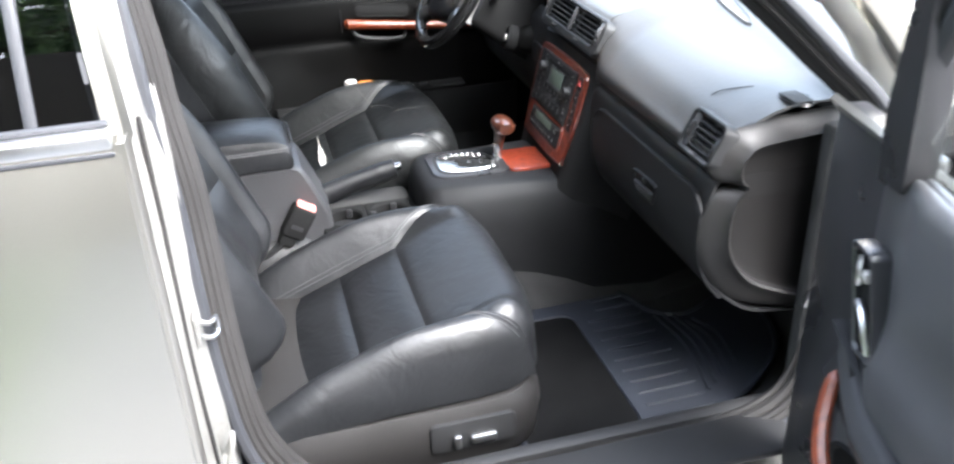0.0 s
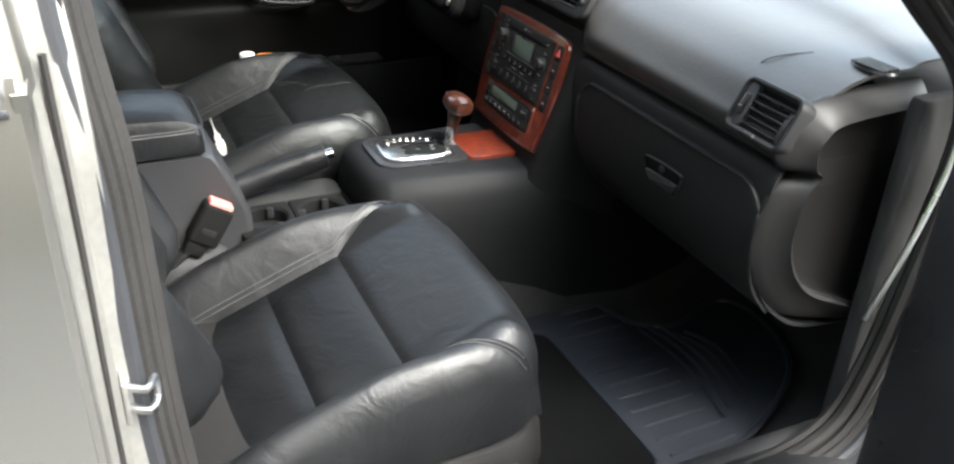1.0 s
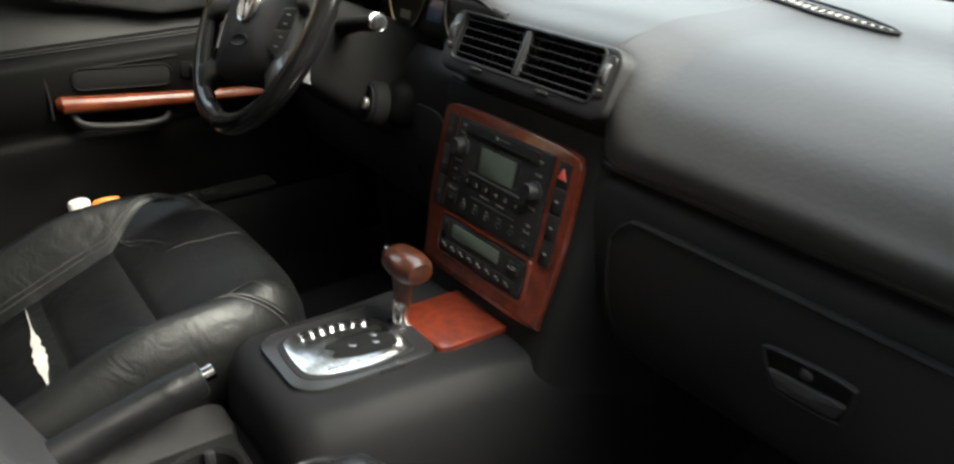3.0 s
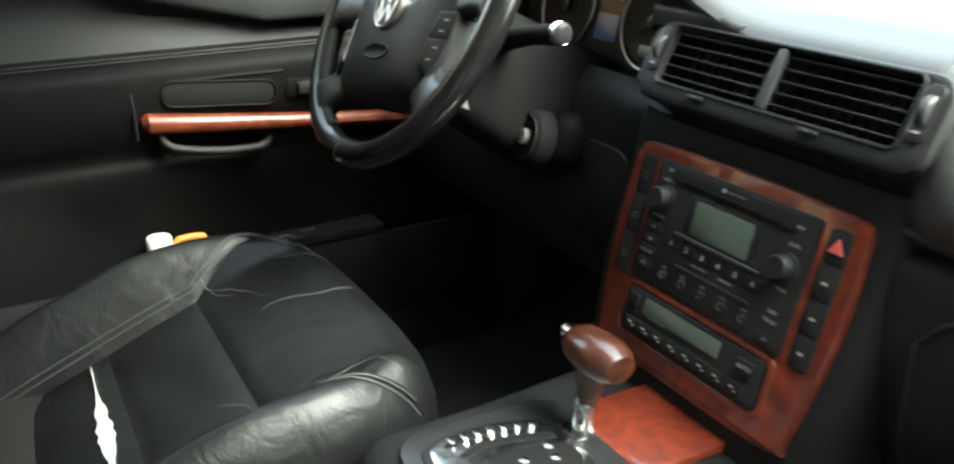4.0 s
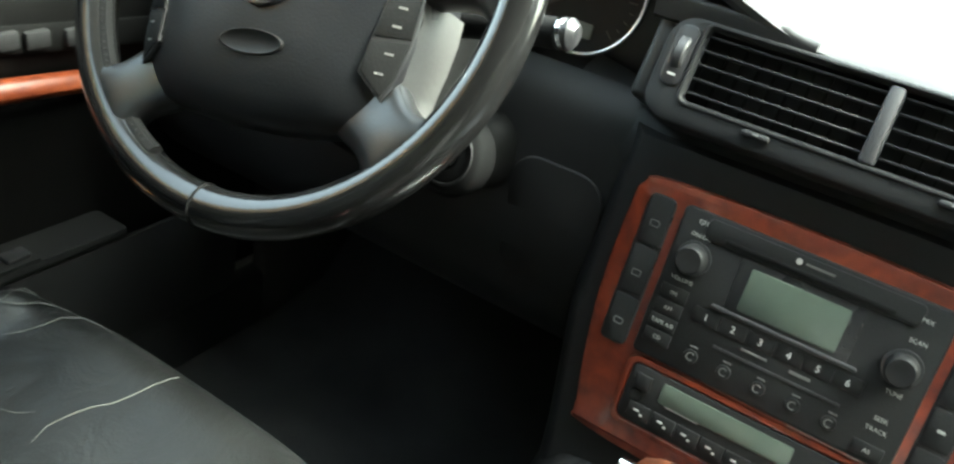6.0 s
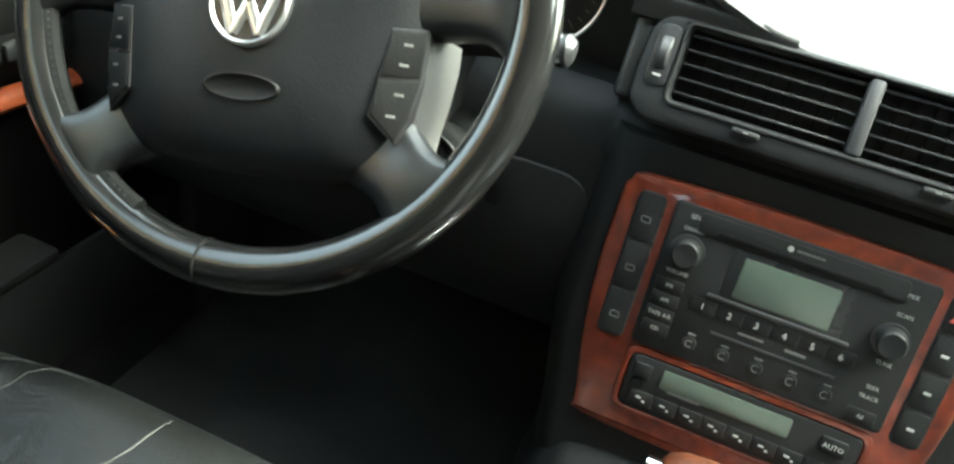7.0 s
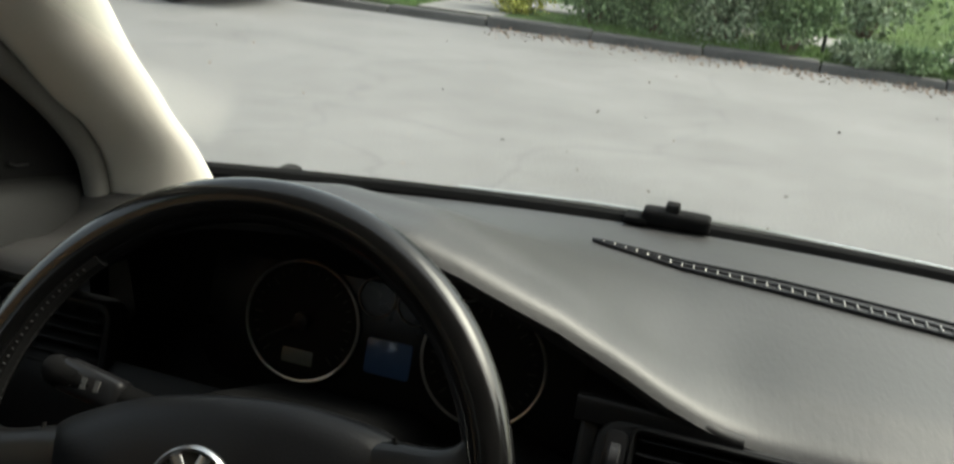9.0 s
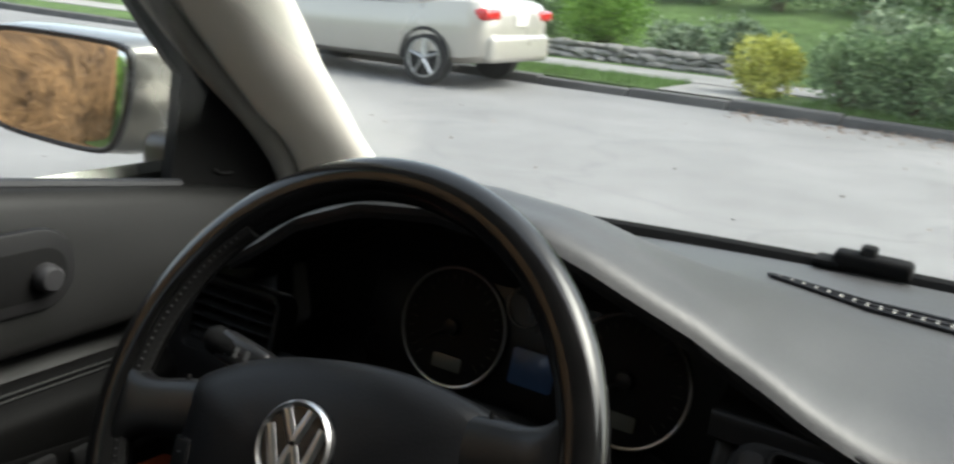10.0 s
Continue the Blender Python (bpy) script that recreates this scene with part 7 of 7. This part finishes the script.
pg = part("glass", quad_strip([[(x, 1.0 + 0.34 * k, -0.02 + 0.1 * k) for x in (0.24 + 0.26 * k, 0.6, 1.0)] for k in (0, 0.5, 1)], 0.004), GLASS, pd)
pg.visible_shadow = False
part("front_edge", box(0.2, 0.62, 0.04, (0.1, 0.68, -0.065), 0.01), SMOOTH, pd)

# ---- floor mat, loose things ----
fm = thing("floor_mat", pose(0, 0, 0.312), "ribbed blue-black rubber floor mat", "floor mat")
mo = spline([Vector(p + (0,)) for p in ((0.12, -0.12), (0.13, 0.05), (0.165, 0.19), (0.21, 0.225), (0.28, 0.25), (0.325, 0.31), (0.31, 0.40), (0.36, 0.435), (0.47, 0.425), (0.55, 0.37), (0.615, 0.22), (0.63, 0.0), (0.6, -0.14))][::-1], 4, loop=True)
def mat_z(y):
    return 0.035 * max(0, (y - 0.2) / 0.2) ** 1.5
def raised(bm2):
    for v in bm2.verts:
        v.co.z += mat_z(v.co.y)
    return bm2
part("sheet", raised(plate([(p.x, p.y) for p in mo], -0.01, 0.006, 0.003)), MATRUB, fm)
part("rim", tube([(p.x, p.y, 0.007 + mat_z(p.y)) for p in mo], 0.006, 6, loop=True), MATRUB, fm)
for i in range(12):
    x = 0.2 + 0.036 * i
    part("rib", raised(tube([(x, 0.09 + (0.05 if x < 0.25 else 0.02), 0.007), (x, 0.16, 0.007), (x, 0.23, 0.007)], [0.003, 0.004, 0.003], 6)), MATRUB, fm)
for i in range(5):
    part("rib", raised(tube(spline([(0.3 + 0.05 * (i > 2), 0.25 + 0.016 * i, 0.008), (0.42, 0.262 + 0.018 * i, 0.008), (0.56 - 0.012 * i, 0.24 + 0.02 * i, 0.008)], 5), 0.004, 6)), MATRUB, fm)
part("carpet_inset", plate(rrect(0.38, 0.225, 0.035, cx=0.425, cy=-0.03), 0.004, 0.0075, 0.001), INSET, fm, "black carpet inset")
part("inset_rim", tube([(p[0], p[1], 0.007) for p in rrect(0.385, 0.23, 0.035, cx=0.425, cy=-0.03)], 0.004, 6, loop=True), MATRUB, fm)
jug = thing("orange_jug", pose(-0.70, -0.235, 0.482), "small orange plastic bottle with a white cap", "bottle")
part("body", tube([(0, 0, 0), (0, 0, 0.06), (0, 0, 0.082), (0, 0.0, 0.092)], [0.023, 0.023, 0.021, 0.016], 18), ORANGE, jug)
part("cap", lathe([(0, 0.09), (0.0175, 0.09), (0.0178, 0.106), (0.016, 0.109), (0, 0.11)], 22), WHITEPL, jug, "white screw cap")
part("handle", tube(spline([(0, 0.018, 0.07), (0, 0.024, 0.096), (0, 0.034, 0.1), (0, 0.056, 0.099), (0, 0.062, 0.093), (0, 0.06, 0.06)], 4), 0.0052, 10), ORANGE, jug)
trans = thing("toll_transponder", pose(-0.14, 0.615, 0.945), "small black box at the windscreen base", "transponder")
part("case", box(0.078, 0.03, 0.02, (0, 0, 0.009), 0.006, 3), BLACKCLOTH, trans)
part("bracket", box(0.016, 0.02, 0.012, (-0.006, 0, 0.022), 0.003), BLACKCLOTH, trans)
part("foot", box(0.028, 0.034, 0.01, (-0.045, 0, 0.003), 0.004), BLACKCLOTH, trans)


# ---- car parked across the street ----
SILV = mat("champagne_car_paint", (0.47, 0.445, 0.4), 0.3, metal=0.3, vary=0.05, scale=1.5, fine=300, bump=0, coat=0.8)
TYRE = mat("tyre_rubber", (0.02, 0.02, 0.02), 0.85, fine=80, bump=0.3)
DARKGL = glass_mat("dark_car_glass", (0.08, 0.09, 0.1), 1.6)
TAIL = mat("red_tail_lamp", (0.5, 0.02, 0.02), 0.15, vary=0.2, bump=0, coat=1.0)
pc = thing("parked_sedan", pose(-7.83, 9.35, 0.0, 0, 0, 180), "champagne silver sedan parked along the kerb", "car")
# own frame: x ahead, y left
SEC = [(-2.27, 0.46, 0.74, 0.5), (-2.255, 0.4, 0.88, 0.66), (-2.21, 0.36, 0.99, 0.76), (-2.13, 0.33, 1.05, 0.83), (-1.98, 0.30, 1.08, 0.87), (-1.75, 0.28, 1.07, 0.89), (-1.2, 0.25, 1.0, 0.9), (0.0, 0.24, 0.97, 0.9), (1.0, 0.25, 0.95, 0.9), (1.7, 0.27, 0.86, 0.87), (2.1, 0.32, 0.74, 0.8), (2.26, 0.4, 0.6, 0.6)]
rows = []
for x, z0, z1, w in SEC:
    h = z1 - z0
    rows.append([(x, y * w, z0 + k * h) for y, k in ((0.0, 0), (0.8, 0.0), (0.95, 0.1), (1.0, 0.45), (0.985, 0.72), (0.93, 0.93), (0.8, 0.99), (0.0, 1.02), (-0.8, 0.99), (-0.93, 0.93), (-0.985, 0.72), (-1.0, 0.45), (-0.95, 0.1), (-0.8, 0.0))])
part("body", skin(rows, closed=True, caps=True), SILV, pc)
rows = [[(x, y * w, z) for y, z in ((1.0, 0.95), (0.97, 1.05), (0.84, z1 - 0.06), (0.7, z1), (0, z1 + 0.02), (-0.7, z1), (-0.84, z1 - 0.06), (-0.97, 1.05), (-1.0, 0.95))] for x, z1, w in ((-1.95, 1.09, 0.7), (-1.55, 1.22, 0.78), (-1.0, 1.4, 0.83), (-0.4, 1.47, 0.85), (0.2, 1.43, 0.85), (0.75, 1.2, 0.84), (1.2, 1.0, 0.8))]
part("cabin", skin(rows), SILV, pc)
for sy in (1, -1):
    part("window", quad_strip([[(x, sy * (0.855 - 0.11 * k), 1.02 + 0.34 * k) for x in (a, b)] for k, a, b in ((0, -1.5, 0.85), (0.5, -1.25, 0.5), (1, -0.9, 0.2))], 0.01), DARKGL, pc)
    part("tail_lamp", xf(box(0.3, 0.34, 0.14, (0, 0, 0), 0.05, 4), Matrix.Translation((-2.12, sy * 0.64, 0.89))), TAIL, pc, "red tail lamp")
    for x in (-1.46, 1.3):
        wh = part("wheel", xf(lathe([(0, -0.1), (0.26, -0.1), (0.315, -0.09), (0.325, -0.05), (0.325, 0.05), (0.315, 0.09), (0.24, 0.1), (0.22, 0.06), (0, 0.06)], 32), Matrix.Translation((x, sy * 0.8, 0.325)) @ Euler((radians(-90 * sy), 0, 0)).to_matrix().to_4x4()), TYRE, pc, "alloy wheel with black tyre")
        for k in range(5):
            a = 2 * math.pi * k / 5 + 0.3
            part("spoke", tube([(x, sy * 0.885, 0.325), (x + 0.22 * math.cos(a), sy * 0.885, 0.325 + 0.22 * math.sin(a))], [0.05, 0.028], 6, flat=0.5), SATIN, wh)
        part("rim", tube([(x + 0.225 * math.cos(a), sy * 0.89, 0.325 + 0.225 * math.sin(a)) for a in (2 * math.pi * i / 28 for i in range(28))], 0.012, 6, loop=True), SATIN, wh)
        part("arch", tube([(x + 0.35 * math.cos(a), sy * 0.885, 0.325 + 0.35 * math.sin(a)) for a in (math.pi * i / 14 - 0.1 for i in range(16))], 0.025, 6), TYRE, pc)
part("number_plate", box(0.01, 0.3, 0.15, (-2.275, 0, 0.84), 0.003), WHITEPL, pc, "white number plate")
part("rear_bumper", box(0.2, 1.42, 0.34, (-2.22, 0, 0.5), 0.085, 5), SILV, pc)

# behind the car: what the mirror shows
rock = thing("tan_boulder", pose(-2.75, -2.0, -0.3), "big weathered tan boulder beside the drive", "boulder")
b = bmesh.new()
bmesh.ops.create_icosphere(b, subdivisions=4, radius=1)
for v in b.verts:
    n3 = noise.fractal(v.co * 1.6, 1.0, 2.0, 5)
    v.co = v.co * (1 + 0.22 * n3)
    v.co = Vector((v.co.x * 1.75, v.co.y * 1.0, v.co.z * 2.2 + 1.0))
part("stone", b, TAN, rock)
shrub("garden_shrub", (-1.25, -2.9, -0.02), 0.42, 0.75, 1.7, 2500, 0.1, LEAF_L, 61, "bright green shrub beside the boulder", 10)
